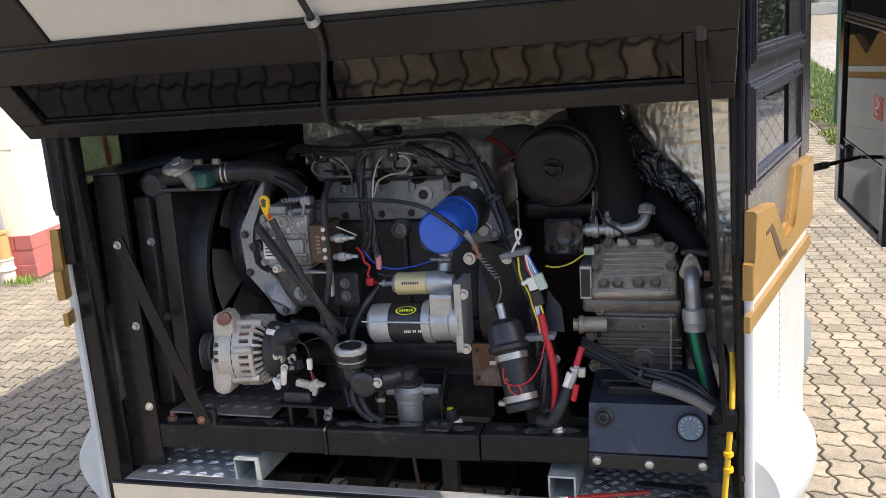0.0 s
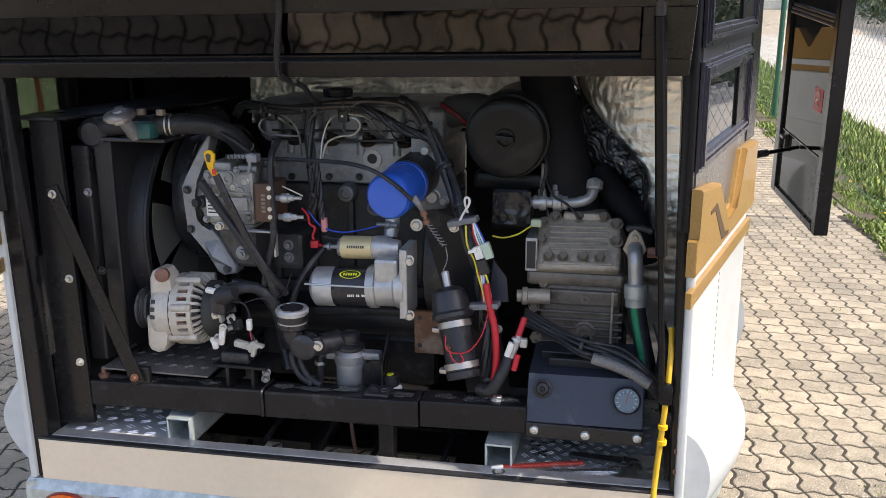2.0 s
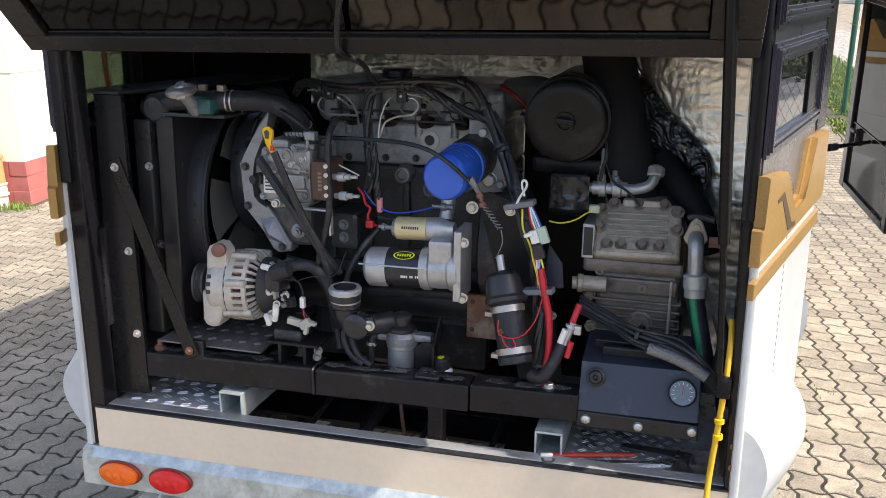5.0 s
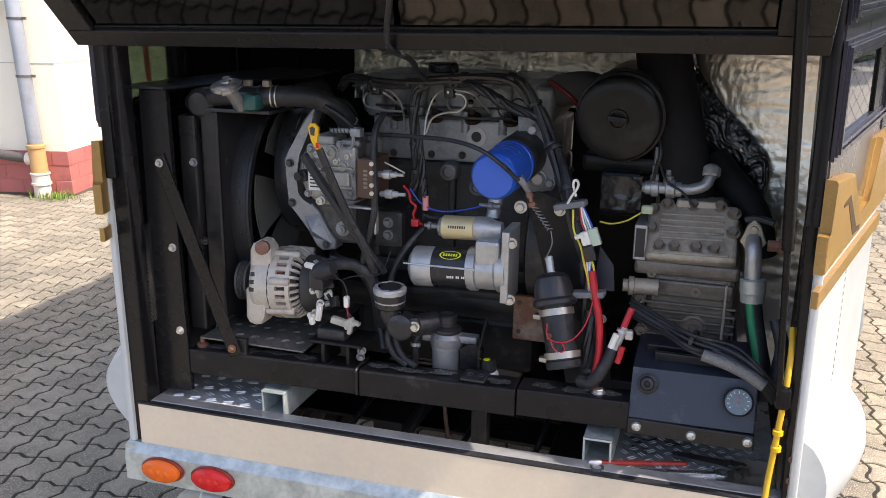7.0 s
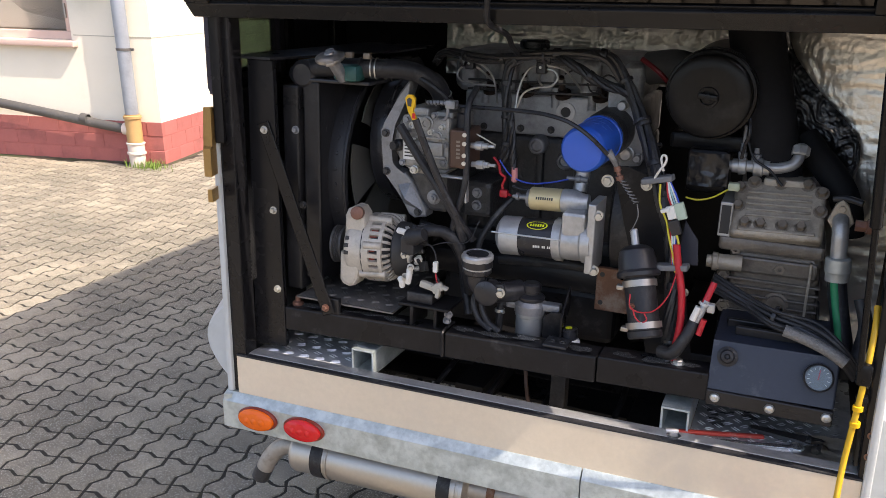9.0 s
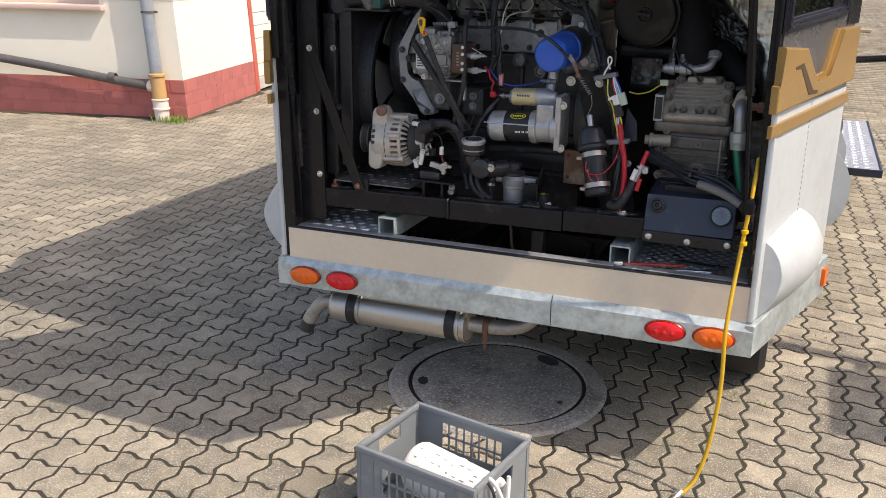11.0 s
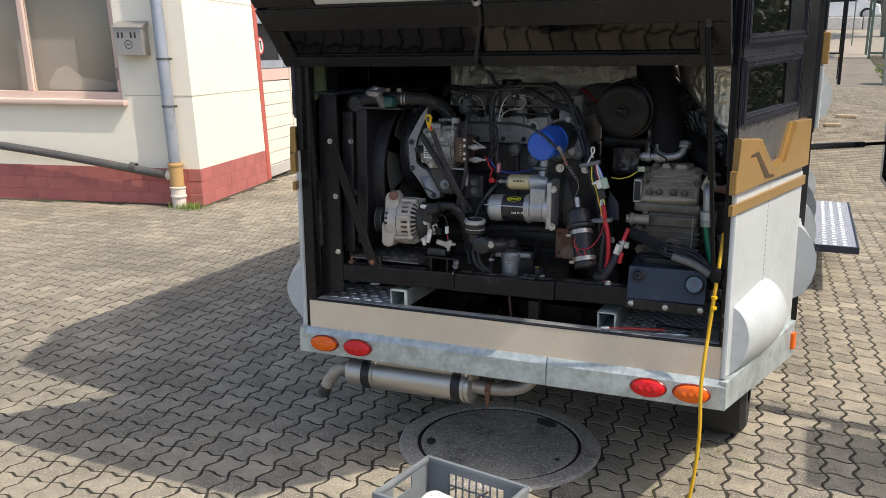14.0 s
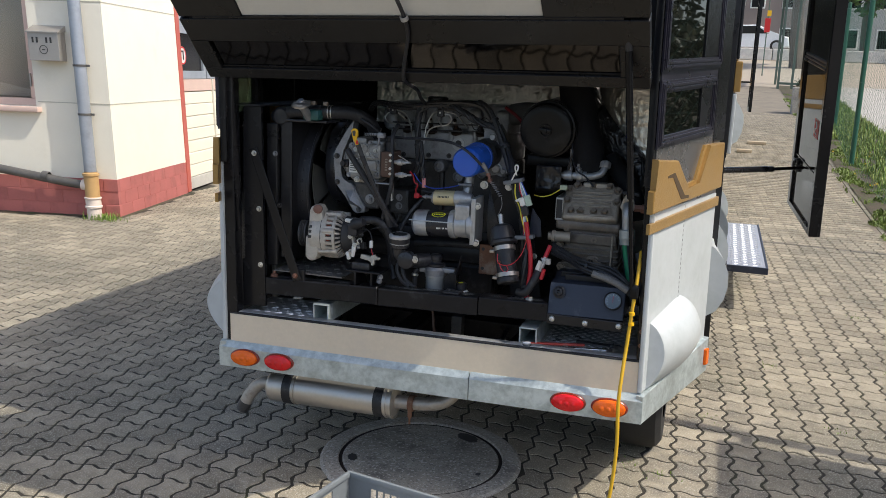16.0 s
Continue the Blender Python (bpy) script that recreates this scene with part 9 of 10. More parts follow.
# unseen board, added only to cast the block-shaped shadow on the paving
nb = thing("notice_board", (FX(0.57) - 0.04, 0.57, 0.8), "plain grey unseen board at the fence, added for its shadow on the paving", "notice board", vehicle=False)
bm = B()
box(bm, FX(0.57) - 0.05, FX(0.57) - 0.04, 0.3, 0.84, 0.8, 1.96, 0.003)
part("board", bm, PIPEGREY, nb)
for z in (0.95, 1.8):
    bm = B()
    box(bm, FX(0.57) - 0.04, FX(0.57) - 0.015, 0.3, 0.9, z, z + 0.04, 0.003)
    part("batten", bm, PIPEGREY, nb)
rng = random.Random(21)


def grass_patch(name, spots, material, label, hmin, hmax, wide):
    vs, fs = [], []
    for x, y, z in spots:
        h, a, w = rng.uniform(hmin, hmax), rng.uniform(0, 6.283), rng.uniform(0.4, 1.0) * wide
        lean = rng.uniform(0.1, 0.8) * h
        dx, dy = math.cos(a), math.sin(a)
        b = len(vs)
        vs += [(x - dy * w, y + dx * w, z), (x + dy * w, y - dx * w, z),
               (x + dx * lean * 0.35 - dy * w * 0.8, y + dy * lean * 0.35 + dx * w * 0.8, z + h * 0.6), (x + dx * lean * 0.35 + dy * w * 0.8, y + dy * lean * 0.35 - dx * w * 0.8, z + h * 0.6),
               (x + dx * lean, y + dy * lean, z + h)]
        fs += [(b, b + 1, b + 3, b + 2), (b + 2, b + 3, b + 4)]
    me = bpy.data.meshes.new(name)
    me.from_pydata(vs, [], fs)
    me.materials.append(material)
    return tagged(new(name, me), label, "grass", kind="stuff")


spots = []
while len(spots) < 16000:
    y = 1.2 + 26 * rng.random() ** 1.6
    u = rng.random()
    if noise.noise(Vector((u * 2.2, y * 1.6, 3))) + 0.5 * noise.noise(Vector((u * 7, y * 6, 5))) < -0.02 + 0.3 * abs(u - 0.6):
        continue
    spots.append((KERB(y) + 0.02 + 0.75 * u, y, 0.012 + rise(y)))
grass_patch("verge_grass", spots, GRASS, "tufts of fresh green grass along the fence", 0.015, 0.065, 0.004)
spots = []
while len(spots) < 12000:
    y = 1.2 + 24 * rng.random() ** 1.5
    u = rng.random()
    if noise.noise(Vector((u * 3 + 9, y * 1.3, 8))) < 0.0:
        continue
    spots.append((KERB(y) - 0.06 + 0.8 * u, y, 0.012 + rise(y)))
grass_patch("broad_weeds", spots, pbr("weed_leaf", (0.16, 0.22, 0.05), 0.6, var=0.3, scale=5, bump=0, island=0.4), "broad-leaved weeds along the verge", 0.015, 0.05, 0.016)
spots = []
tall = []
while len(spots) < 15000:
    y = 3 + 22 * rng.random() ** 1.3
    u = rng.random()
    q = noise.noise(Vector((u * 3.5, y * 1.3, 14))) + 0.6 * noise.noise(Vector((u * 9, y * 6, 2)))
    if q < -0.02 - 0.25 * u:
        continue
    (tall if rng.random() < 0.2 else spots).append((KERB(y) + 0.4 + u * 1.05, y, 0.015 + rise(y)))
grass_patch("fence_weeds", spots, pbr("tall_weed_leaf", (0.2, 0.24, 0.06), 0.6, var=0.4, scale=4, bump=0, island=0.6), "leafy yellow-green weeds behind the fence", 0.02, 0.11, 0.013)
grass_patch("fence_grass", tall, GRASS, "tall grass among the weeds behind the fence", 0.06, 0.22, 0.006)
c = bw(PU, PV, 0)
spots = [(c.x + rng.gauss(0.12, 0.09), c.y + rng.gauss(-0.02, 0.05), 0) for k in range(260)]
grass_patch("pipe_weeds", spots, GRASS, "small weeds at the foot of the downpipe", 0.02, 0.08, 0.004)
spots = []
for cx, cy, n in ((0.83, 0.55, 26), (1.3, 2.1, 40), (1.9, 3.4, 40), (0.55, 0.2, 20), (1.55, 1.3, 26), (1.0, 1.2, 16), (1.9, 2.2, 30), (0.72, 0.62, 18)):
    spots += [(cx + rng.gauss(0, 0.03), cy + rng.gauss(0, 0.03), -0.004) for k in range(n)]
grass_patch("joint_weeds", spots, GRASS, "tiny weeds in the paving joints", 0.006, 0.018, 0.003)

vs, fs = [], []
for k in range(42000):
    y = -14 + 74 * rng.random()
    h = 3.6 + 1.5 * noise.noise(Vector((0.0, y * 0.35, 4))) + 0.4 * noise.noise(Vector((0.0, y * 1.3, 9)))
    u = rng.gauss(0, 0.6)
    z = h * rng.random() ** 0.8 * max(0.2, 1 - 0.4 * abs(u))
    q = Vector((FARSIDE(y) + 6.7 + u, y, z + rise(y)))
    if noise.noise(q * 0.9) < -0.25:
        continue
    a = Vector((rng.uniform(-1, 1), rng.uniform(-1, 1), rng.uniform(-1, 1))) * 0.16
    b = a.cross(Vector((rng.uniform(-1, 1), rng.uniform(-1, 1), 0.3))).normalized() * 0.06
    n0 = len(vs)
    vs += [q - a, q + b, q + a, q - b]
    fs.append((n0, n0 + 1, n0 + 2, n0 + 3))
me = bpy.data.meshes.new("hedge")
me.from_pydata(vs, [], fs)
me.materials.append(pbr("hedge_leaf", (0.075, 0.085, 0.035), 0.7, var=0.3, bump=0, island=0.5))
tagged(new("hedge", me), "brownish green hedge beyond the concrete yard", "hedge", kind="stuff")

fl = thing("dandelion", (0, 0, 0), "yellow dandelion flowering in the verge", "flower", "dandelions in the verge", vehicle=False)
bm = B()
tube(bm, [(0, 0, 0), (0.004, 0.002, 0.06), (0.0, 0.0, 0.11)], 0.002, 5)
part("stem", bm, GRASS, fl)
bm = B()
for ring, (r, h, n) in enumerate(((0.019, 0.112, 18), (0.014, 0.118, 14), (0.008, 0.122, 9))):
    for i in range(n):
        a = 2 * math.pi * (i + 0.5 * ring) / n
        d, s = Vector((math.cos(a), math.sin(a), 0)), Vector((-math.sin(a), math.cos(a), 0))
        p = Vector((0, 0, 0.11))
        tip = Vector((0, 0, h)) + d * r
        add_verts_faces(bm, [p, tip * 0.6 + p * 0.4 + s * 0.0025, tip, tip * 0.6 + p * 0.4 - s * 0.0025], [(0, 1, 2, 3)])
part("flower_head", bm, DANDELION, fl)
bm = B()
for i in range(7):
    a = 2 * math.pi * i / 7
    d, s = Vector((math.cos(a), math.sin(a), 0)), Vector((-math.sin(a), math.cos(a), 0))
    add_verts_faces(bm, [(0, 0, 0.005), d * 0.05 + s * 0.012 + Vector((0, 0, 0.02)), d * 0.1 + Vector((0, 0, 0.012)), d * 0.05 - s * 0.012 + Vector((0, 0, 0.02))], [(0, 1, 2, 3)])
part("leaf_rosette", bm, GRASS, fl)
first = True
for k in range(34):
    near = k < 16
    y = rng.gauss(5.3, 0.35) if near else rng.uniform(4.2, 13)
    m = Matrix.Translation((KERB(y) + (rng.gauss(0.25, 0.1) if near else rng.uniform(0.1, 0.7)), y, 0.01 + rise(y))) @ Matrix.Rotation(rng.uniform(0, 6.28), 4, "Z") @ Matrix.Rotation(rng.uniform(-0.25, 0.25), 4, "X")
    if first:
        fl.matrix_basis = m
        first = False
    else:
        copy_thing(fl, m)

# wagon ahead with an open door, standing higher up the yard
WZ = 0.3
wg = thing("tourist_train_wagon", (0.1, 10, 0.6), "white and gold tourist train wagon ahead of the engine car", "vehicle", vehicle=False)
for name, b, mt in (("side_panel", (1.0, 1.04, 6.9, 15.0, 0.45, 1.07), WHITEPAINT), ("gold_band", (1.0, 1.07, 6.9, 15.0, 1.09, 1.4), GOLD), ("upper_side", (1.0, 1.03, 6.9, 15.0, 1.42, 2.35), BLACKPAINT),
                    ("side_panel", (-0.79, -0.74, 6.9, 15.0, 0.45, 2.35), WHITEPAINT), ("roof", (-0.85, 1.08, 6.7, 15.2, 2.35, 2.45), WHITEPAINT), ("end_wall", (-0.74, 1.0, 6.9, 6.95, 0.45, 2.35), BLACKPAINT), ("floor", (-0.74, 1.0, 6.95, 15.0, 0.4, 0.45), BLACKPAINT)):
    bm = B()
    box(bm, *b[:4], b[4] + WZ, b[5] + WZ, 0.01)
    part(name, bm, mt, wg)
for y in (7.6, 8.8, 12.8):
    bm = B()
    prof = [(0.0, 0.95), (0.06, 0.92), (0.1, 0.84), (0.11, 0.74), (0.1, 0.64), (0.06, 0.54), (0.0, 0.5)]
    prism(bm, prof, plane_matrix((1.04, y, WZ), (1, 0, 0), (0, 0, 1)), -0.5)
    for v in bm.verts:
        f = (v.co.y - y) / 0.5
        v.co.x = 1.04 + (v.co.x - 1.04) * math.sqrt(max(0.05, 1 - f ** 2))
    part("wheel_bulge", bm, WHITEPAINT, wg)
for y in (8.4, 13.4):
    for x in (-0.65, 0.86):
        bm = B()
        lathe(bm, (x - 0.08, y, rise(y) + 0.3), (1, 0, 0), [(0, 0.02), (0.14, 0.02), (0.15, 0), (0.28, 0), (0.3, 0.03), (0.3, 0.13), (0.28, 0.16), (0.15, 0.16), (0.14, 0.14), (0, 0.14)], 28)
        part("wheel", bm, TYRE, wg)
wd = thing("wagon_door", (1.27, 10, 1.1), "open black framed door of the wagon", "door", vehicle=False)
for b in ((1.24, 1.28, 9.9, 9.97, 1.1, 2.75), (1.24, 1.28, 10.6, 10.67, 1.1, 2.75), (1.24, 1.28, 9.97, 10.6, 1.1, 1.16), (1.24, 1.28, 9.97, 10.6, 2.69, 2.75), (1.24, 1.28, 9.97, 10.6, 1.45, 1.5)):
    bm = B()
    box(bm, *b, 0.004)
    part("door_frame", bm, DOORBLACK, wd)
bm = B()
box(bm, 1.256, 1.264, 9.97, 10.6, 1.16, 2.69)
part("pane", bm, DARKGLASS, wd)
bm = B()
tube(bm, [(1.04, 10.3, 1.5), (1.25, 10.3, 1.5)], 0.012, 8)
part("door_stay", bm, BLACKPAINT, wd)
for k, (x, y, s_) in enumerate(((1.32, 13.0, 0.12), (1.55, 14.2, 0.16))):
    bm = B()
    box(bm, x - s_, x + s_, y - 0.1, y + 0.1, rise(y), rise(y) + 0.05, 0.006)
    single("timber_offcut", bm, TIMBER, "pale timber board lying on the paving", "board")

# rising yard, ramp, low wall, car, shelter, planter, far street
def sheet(name, pts, x0, x1, material, label, cat):
    bm = B()
    add_verts_faces(bm, [(x, y, z) for y, z in pts for x in (x0, x1)], [(2 * i, 2 * i + 1, 2 * i + 3, 2 * i + 2) for i in range(len(pts) - 1)])
    return single(name, bm, material, label, cat, kind="structure")


sheet("rising_yard", [(y, rise(y) - (0.003 if y < 20.5 else 0.0)) for y in (6.5, 7, 7.5, 8, 9, 10, 12, 14, 17, 20.5, 20.6, 24, 28, 31)], -20, 4.2, pbr("far_paving", (0.2, 0.17, 0.13), 0.85, var=0.3, scale=3, bump=0.5, fine=20, stain=(0.1, 0.09, 0.075), amount=0.4, wear=2), "brownish paving rising gently into the distance", "pavement")
sheet("ramp", [(31, rise(31) - 0.002), (38, 2.0), (46, 2.72)], -20, 30, pbr("tan_ramp", (0.34, 0.29, 0.23), 0.85, var=0.12, scale=1.2, bump=0.3), "sunlit tan ramp at the end of the yard", "road")
bm = B()
box(bm, -30, 40, 46, 46.3, 2.5, 2.72)
single("wall_far", bm, pbr("beige_far_wall", (0.55, 0.48, 0.38), 0.8), "low beige wall at the end of the yard", "wall", kind="structure")
bm = B()
for i in range(24):
    box(bm, -30 + i * 3.0, -27.04 + i * 3.0, 45.9, 46.4, 2.72, 3.3, 0.03)
single("wall_coping", bm, pbr("white_far_concrete", (0.62, 0.6, 0.57), 0.8), "pale concrete blocks on the far wall", "wall", kind="structure")
sheet("upper_road", [(46.3, 3.2), (60, 3.35), (120, 4)], -80, 80, ROADWAY, "pale road behind the far wall", "road")
car = thing("parked_car", (2.2, 50, 3.3), "white parked estate car beyond the far wall", "car", vehicle=False)
CX0, CZ = -0.35, 3.25
bm = B()
prism(bm, [(0, 0.3), (0.06, 0.78), (0.5, 0.9), (1.2, 1.4), (2.6, 1.46), (3.4, 0.98), (4.2, 0.82), (4.3, 0.3), (3.9, 0.25), (0.5, 0.25)], plane_matrix((CX0, 50.9, CZ), (1, 0, 0), (0, 0, 1)), 1.8, 0.08)
part("body", bm, CARWHITE, car)
bm = B()
prism(bm, [(0.7, 0.94), (1.25, 1.34), (2.5, 1.39), (3.15, 0.98)], plane_matrix((CX0, 49.095, CZ), (1, 0, 0), (0, 0, 1)), 0.012)
part("side_window", bm, BLACKGLOSS, car)
for x in (CX0 + 0.85, CX0 + 3.6):
    bm = B()
    lathe(bm, (x, 49.25, CZ + 0.32), (0, -1, 0), [(0, 0), (0.32, 0), (0.32, 0.2), (0.2, 0.21), (0, 0.2)], 24)
    w = part("wheel", bm, TYRE, car)
    bm = B()
    lathe(bm, (x, 49.04, CZ + 0.32), (0, -1, 0), [(0, 0.012), (0.18, 0.012), (0.2, 0.0), (0.2, -0.01)], 20)
    part("rim", bm, BRIGHT, w)
SHELTER = pbr("shelter_green_grey", (0.1, 0.14, 0.11), 0.5)
sh = thing("glass_shelter", (3.2, 30, 1.4), "glazed shelter with slim grey-green posts", "shelter", vehicle=False)
for x, y in ((2.6, 30), (3.05, 30), (3.6, 30), (2.6, 32), (3.6, 32)):
    bm = B()
    box(bm, x - 0.04, x + 0.04, y - 0.04, y + 0.04, 1.35, 4.6, 0.004)
    part("post", bm, SHELTER, sh)
for x0, x1 in ((2.64, 3.01), (3.09, 3.56)):
    bm = B()
    box(bm, x0, x1, 29.995, 30.005, 1.6, 4.4)
    part("pane", bm, GLASS, sh).visible_shadow = False
bm = B()
box(bm, 2.6, 3.6, 29.97, 30.03, 1.5, 1.58, 0.004)
part("lower_rail", bm, SHELTER, sh)
bm = B()
box(bm, 2.4, 3.8, 29.8, 32.2, 4.6, 4.7, 0.01)
part("roof", bm, PIPEGREY, sh)
PZ = rise(20.5)
pt = thing("planter", (2.75, 20.7, PZ), "grey exposed-aggregate planter with a dark plant", "planter", vehicle=False)
bm = B()
prism(bm, [(2.5, 20.45), (3.05, 20.45), (3.05, 21.0), (2.5, 21.0)], Matrix.Translation((0, 0, PZ)), 0.66, 0.02)
part("tub", bm, CONCRETE, pt)
bm = B()
for i in range(420):
    a, r = rng.uniform(0, 6.28), rng.uniform(0, 0.25)
    q = Vector((2.77 + r * math.cos(a), 20.72 + r * math.sin(a), PZ + 0.64 + rng.uniform(0, 0.22)))
    d = Vector((rng.uniform(-1, 1), rng.uniform(-1, 1), rng.uniform(0, 1))) * 0.07
    n_ = d.cross(Vector((0, 0, 1))) * 0.4
    add_verts_faces(bm, [q, q + d * 0.5 + n_, q + d, q + d * 0.5 - n_], [(0, 1, 2, 3)])
part("plant", bm, pbr("dark_shrub_leaf", (0.03, 0.05, 0.025), 0.6, var=0.3, bump=0), pt)
sg = thing("street_sign", (2.25, 36, 2.0), "red banner on a slim grey street pole", "sign", vehicle=False)
bm = B()
cyl(bm, (2.25, 36.1, 1.8), (2.25, 36.1, 5.2), 0.025, seg=10)
part("pole", bm, SHELTER, sg)
bm = B()
box(bm, 2.14, 2.36, 36, 36.03, 3.58, 4.14, 0.005)
part("banner", bm, REDPRINT, sg, "red banner")
bm = B()
box(bm, 2.2, 2.36, 36, 36.03, 4.22, 4.45, 0.005)
part("upper_plate", bm, YELLOW, sg, "small yellow plate")
# far street front: plain houses with their openings
HOUSE = pbr("far_house_plaster", (0.3, 0.31, 0.33), 0.8, var=0.12, scale=0.5, bump=0.1)
for hx0, hx1, hh, mt, lb in ((-22, -1.5, 9.0, HOUSE, "grey rendered house across the street"), (-1.3, 7.5, 10.5, pbr("far_house_brown", (0.24, 0.2, 0.18), 0.8, var=0.12, scale=0.5, bump=0.1), "brownish house across the street"), (7.8, 20, 8.0, pbr("far_house_pale", (0.42, 0.42, 0.4), 0.8, var=0.12, scale=0.5, bump=0.1), "pale house across the street")):
    ho = thing("house", ((hx0 + hx1) / 2, 70, 3.4), lb, "house", "houses across the street", vehicle=False)
    bm = B()
    box(bm, hx0, hx1, 70, 80, 3.3, 3.3 + hh)
    part("wall", bm, mt, ho)
    bm = B()
    prism(bm, [(69.5, 3.3 + hh), (80.5, 3.3 + hh), (75, 6.6 + hh)], plane_matrix((hx0 - 0.3, 0, 0), (0, 1, 0), (0, 0, 1)), hx1 - hx0 + 0.6)
    part("roof", bm, pbr("far_roof_tile", (0.2, 0.1, 0.075), 0.8, var=0.2, scale=1.0), ho)
    k = hx0 + 1.0
    while k < hx1 - 1.6:
        for z in (4.3, 7.2, 10.0):
            if z + 1.6 > 3.3 + hh:
                continue
            bm = B()
            box(bm, k, k + 1.1, 69.93, 69.995, z, z + 1.5, 0.02)
            w = part("window", bm, WHITEPRINT, ho)
            bm = B()
            box(bm, k + 0.1, k + 1.0, 69.9, 69.925, z + 0.1, z + 1.4)
            part("pane", bm, BLACKGLOSS, w)
        k += 2.3
BARK = pbr("grey_brown_bark", (0.12, 0.1, 0.085), 0.85, var=0.3, scale=8, bump=0.5)
LEAF = pbr("far_foliage", (0.07, 0.12, 0.03), 0.7, var=0.3, bump=0, island=0.4)
for k, (tx, ty, th) in enumerate(((3.9, 41, 8), (12, 50, 9), (9, 58, 10), (16, 46, 9), (24, 55, 10), (34, 60, 11), (-12, 60, 10))):
    tr = thing("tree", (tx, ty, 3), "far broad-leaved tree with fresh foliage", "tree", "far trees", vehicle=False)
    bm = B()
    tube(bm, [(tx, ty, 2.0), (tx - 0.25, ty, 3 + th * 0.3), (tx - 0.1, ty, 3 + th * 0.7)], lambda t: 0.36 * (1 - 0.7 * t), 8)
    for i in range(6):
        a = i * 1.05
        tube(bm, [(tx, ty, 3 + th * 0.3), (tx + math.cos(a) * th * 0.15, ty + math.sin(a) * th * 0.15, 3 + th * (0.5 + 0.05 * i))], 0.08, 6)
    part("trunk", bm, BARK, tr)
    vs, fs = [], []
    for i in range(3600):
        v = Vector((rng.gauss(0, 1), rng.gauss(0, 1), rng.gauss(0, 1))).normalized() * (0.45 + 0.6 * rng.random())
        q = Vector((tx + v.x * th * 0.32, ty + v.y * th * 0.32, 3 + th * 0.65 + v.z * th * 0.36))
        if noise.noise(q * 0.6) < -0.2:
            continue
        a = Vector((rng.uniform(-1, 1), rng.uniform(-1, 1), rng.uniform(-1, 1))) * 0.24
        b = a.cross(Vector((rng.uniform(-1, 1), rng.uniform(-1, 1), 0.3))).normalized() * 0.13
        n0 = len(vs)
        vs += [q - a, q + b, q + a, q - b]
        fs.append((n0, n0 + 1, n0 + 2, n0 + 3))
    me = bpy.data.meshes.new("crown")
    me.from_pydata(vs, [], fs)
    me.materials.append(LEAF)
    cr_ = new("crown", me)
    cr_.parent, cr_.location = tr, -Vector(tr.location)

# ---- block paving: wavy blocks laid in straight rows ----
PX, PY, PA = 0.1115, 0.1285, radians(3.0)
POX, POY = 1.404, 1.363
WAVE = 0.0135


def paver_outline(n, inset):
    """Corner cell (0..PX, 0..PY) whose four sides are S-shaped, drawn in by the joint."""
    pts = []
    for i in range(n):
        u = i / n
        pts.append((u * PX, WAVE * 0.8 * math.sin(2 * math.pi * u)))
    for i in range(n):
        v = i / n
        pts.append((PX - WAVE * math.sin(2 * math.pi * v), v * PY))
    for i in range(n):
        u = 1 - i / n
        pts.append((u * PX, PY + WAVE * 0.8 * math.sin(2 * math.pi * u)))
    for i in range(n):
        v = 1 - i / n
        pts.append((-WAVE * math.sin(2 * math.pi * v), v * PY))
    out = []
    k = len(pts)
    for i in range(k):
        a, b = Vector(pts[i - 1]), Vector(pts[(i + 1) % k])
        d = (b - a).normalized()
        nrm = Vector((-d.y, d.x))
        p = Vector(pts[i]) + nrm * inset
        out.append((p.x - PX / 2, p.y - PY / 2))
    return out


def paver_mesh(n):
    o0, o1 = paver_outline(n, 0.0041), paver_outline(n, 0.0083)
    k = len(o0)
    vs = [(x, y, -0.02) for x, y in o0] + [(x, y, -0.0045) for x, y in o0] + [(x, y, 0.0) for x, y in o1]
    fs = [tuple(range(2 * k, 3 * k))]
    for a in (0, 1):
        fs += [(a * k + i, a * k + (i + 1) % k, (a + 1) * k + (i + 1) % k, (a + 1) * k + i) for i in range(k)]
    return vs, fs


def cell(i, j):
    x, y = (i + 0.5) * PX, (j + 0.5) * PY
    return POX + x * math.cos(PA) - y * math.sin(PA), POY + x * math.sin(PA) + y * math.cos(PA)


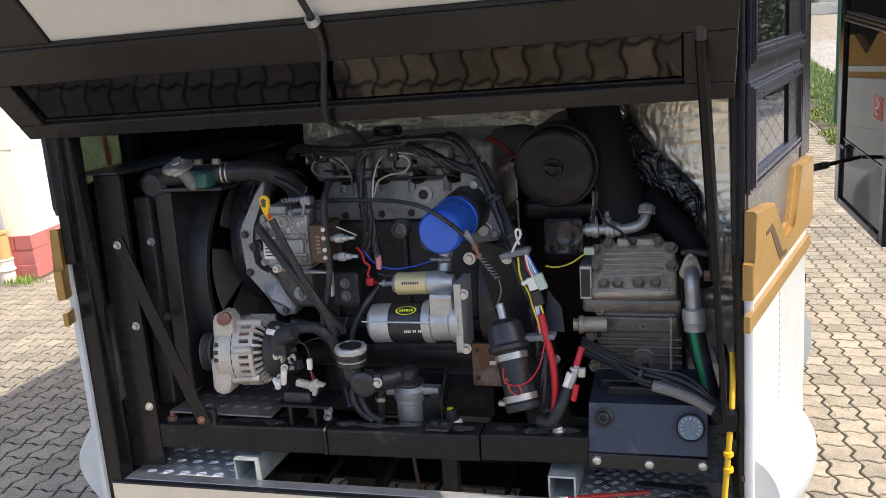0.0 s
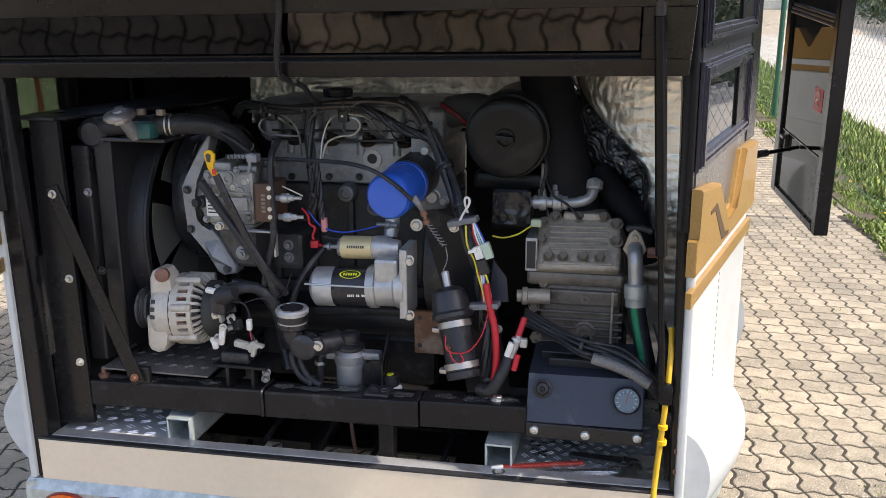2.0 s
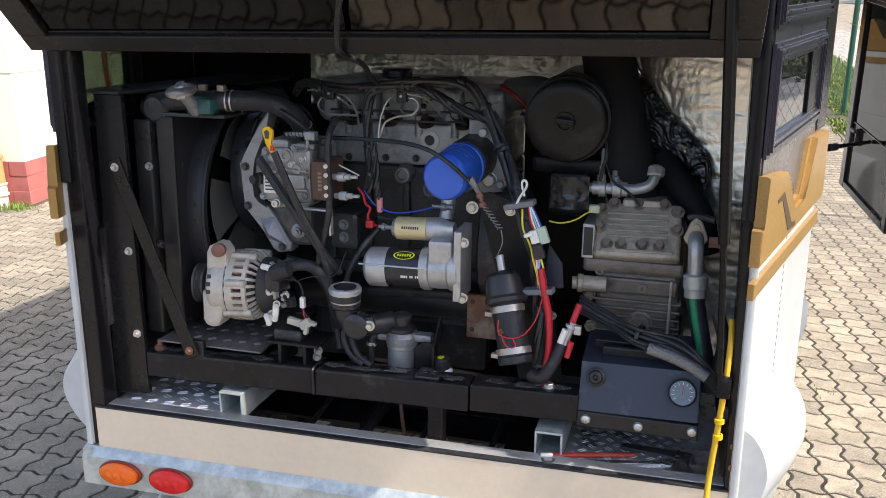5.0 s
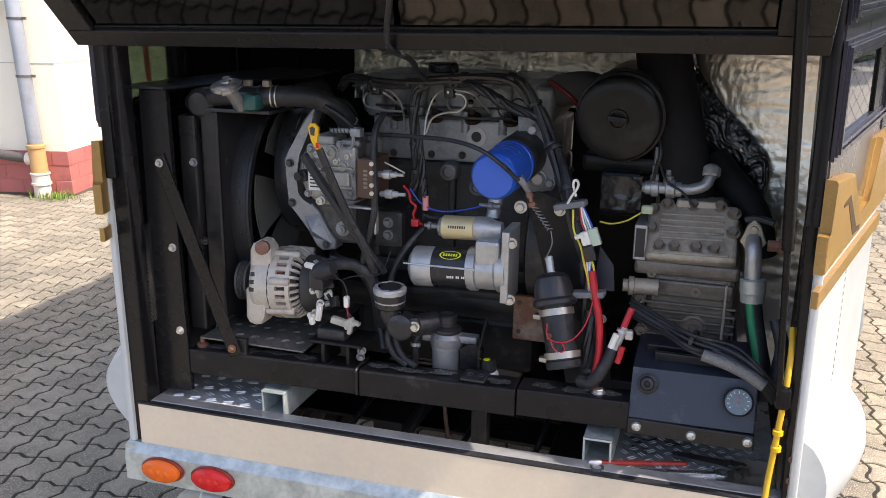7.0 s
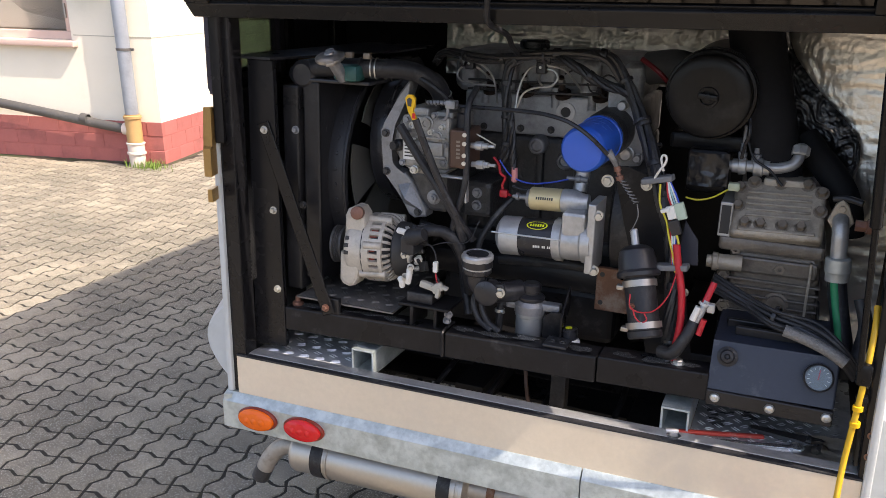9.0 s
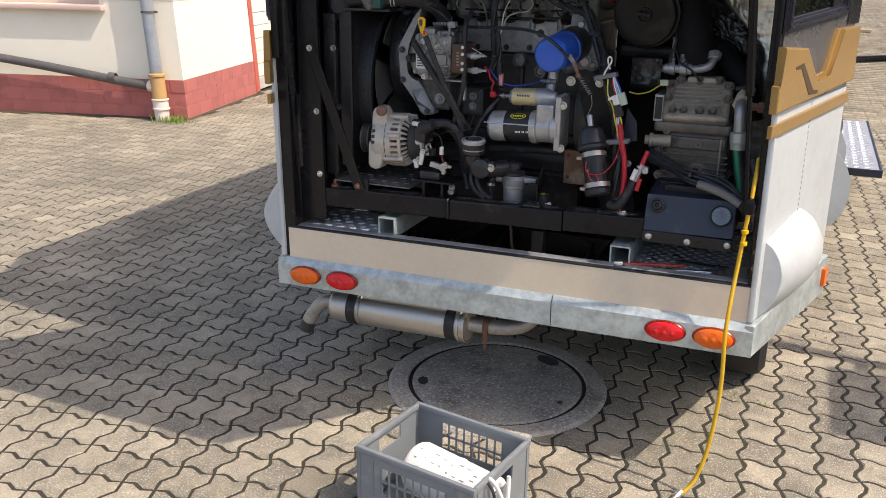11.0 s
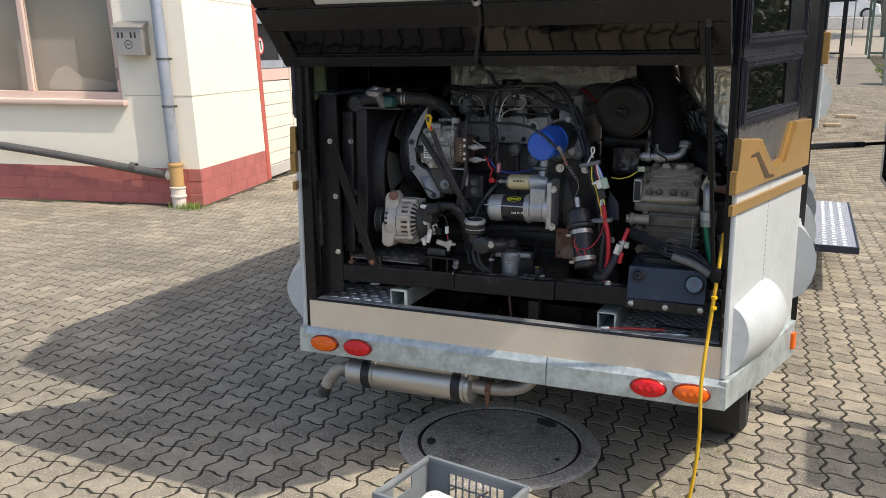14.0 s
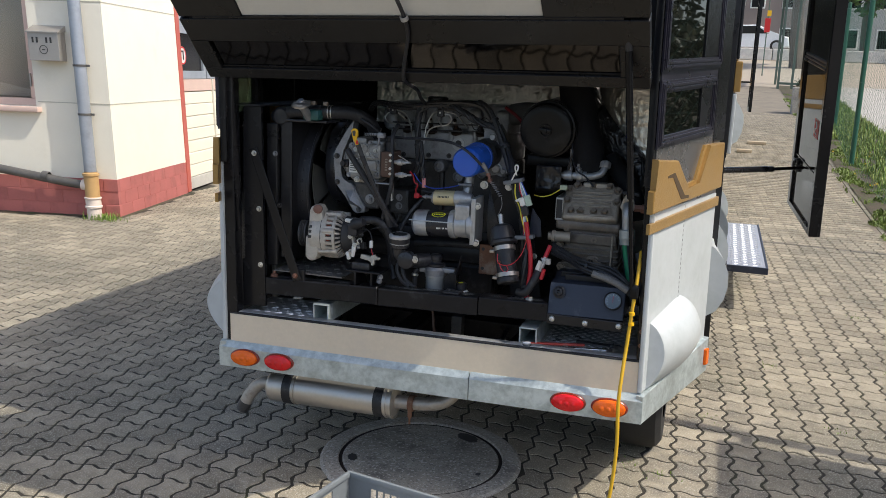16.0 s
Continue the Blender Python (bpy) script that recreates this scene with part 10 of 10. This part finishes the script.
MH = Vector((-0.055, 0.345))
pav = tagged(new("pavement"), "grey concrete wave block paving of the yard", "pavement", kind="structure")
vs, fs = paver_mesh(5)
near_mesh = bpy.data.meshes.new("paver")
near_mesh.from_pydata(vs, [], fs)
near_mesh.materials.append(PAVER)
rng = random.Random(11)
vf, ff = paver_mesh(3)
vf, ff = np.array(vf), [f for f in ff]
allv, allf, count, base = [], [], 0, 0
for i in range(-95, 26):
    for j in range(-62, 152):
        x, y = cell(i, j)
        if x > KERB(y) - 0.05 or y < -6.5 or y > 20.5 or x < -7.6 or y > 14 and x < 0.8:
            continue
        if (Vector((x, y)) - MH).length < 0.352:
            continue
        u, v = (x - BO.x) * math.cos(BA) + (y - BO.y) * math.sin(BA), -(x - BO.x) * math.sin(BA) + (y - BO.y) * math.cos(BA)
        if u < 0.03 and v > -0.03:
            continue
        dz = rng.uniform(-0.0004, 0.0018)
        tx, ty = rng.uniform(-0.007, 0.007), rng.uniform(-0.007, 0.007)
        if -0.95 < x < -0.45 and -0.5 < y < 2.2 or 0.78 < x < 1.25 and 0.0 < y < 1.6 or -0.45 < x < 0.6 and -0.45 < y < 0.0:
            ob = new("paver", near_mesh)
            ob.matrix_basis = Matrix.Translation((x, y, dz)) @ Euler((tx, ty, PA + rng.uniform(-0.012, 0.012))).to_matrix().to_4x4()
            ob.parent = pav
            count += 1
            continue
        a = PA + rng.uniform(-0.012, 0.012)
        q = vf.copy()
        q[:, 2] += dz + rise(y) + tx * vf[:, 1] + ty * vf[:, 0]
        q[:, 0], q[:, 1] = x + vf[:, 0] * math.cos(a) - vf[:, 1] * math.sin(a), y + vf[:, 0] * math.sin(a) + vf[:, 1] * math.cos(a)
        allv.append(q)
        allf += [tuple(c + base for c in f) for f in ff]
        base += len(vf)
me = bpy.data.meshes.new("paver_field")
me.from_pydata(np.concatenate(allv).tolist(), [], allf)
me.materials.append(PAVERS_FAR)
fld = tagged(new("paver_field", me), "further wave block paving", "", kind="stuff")
fld.parent = pav

# ---- the engine car stands a little aslant on the yard ----
TILTM = Matrix.Translation((0.03, 0, 0.45)) @ Matrix.Rotation(radians(-0.8), 4, "Y") @ Matrix.Translation((-0.03, 0, -0.45))
for ob in VEHICLE:
    ob.matrix_basis = TILTM @ ob.matrix_basis
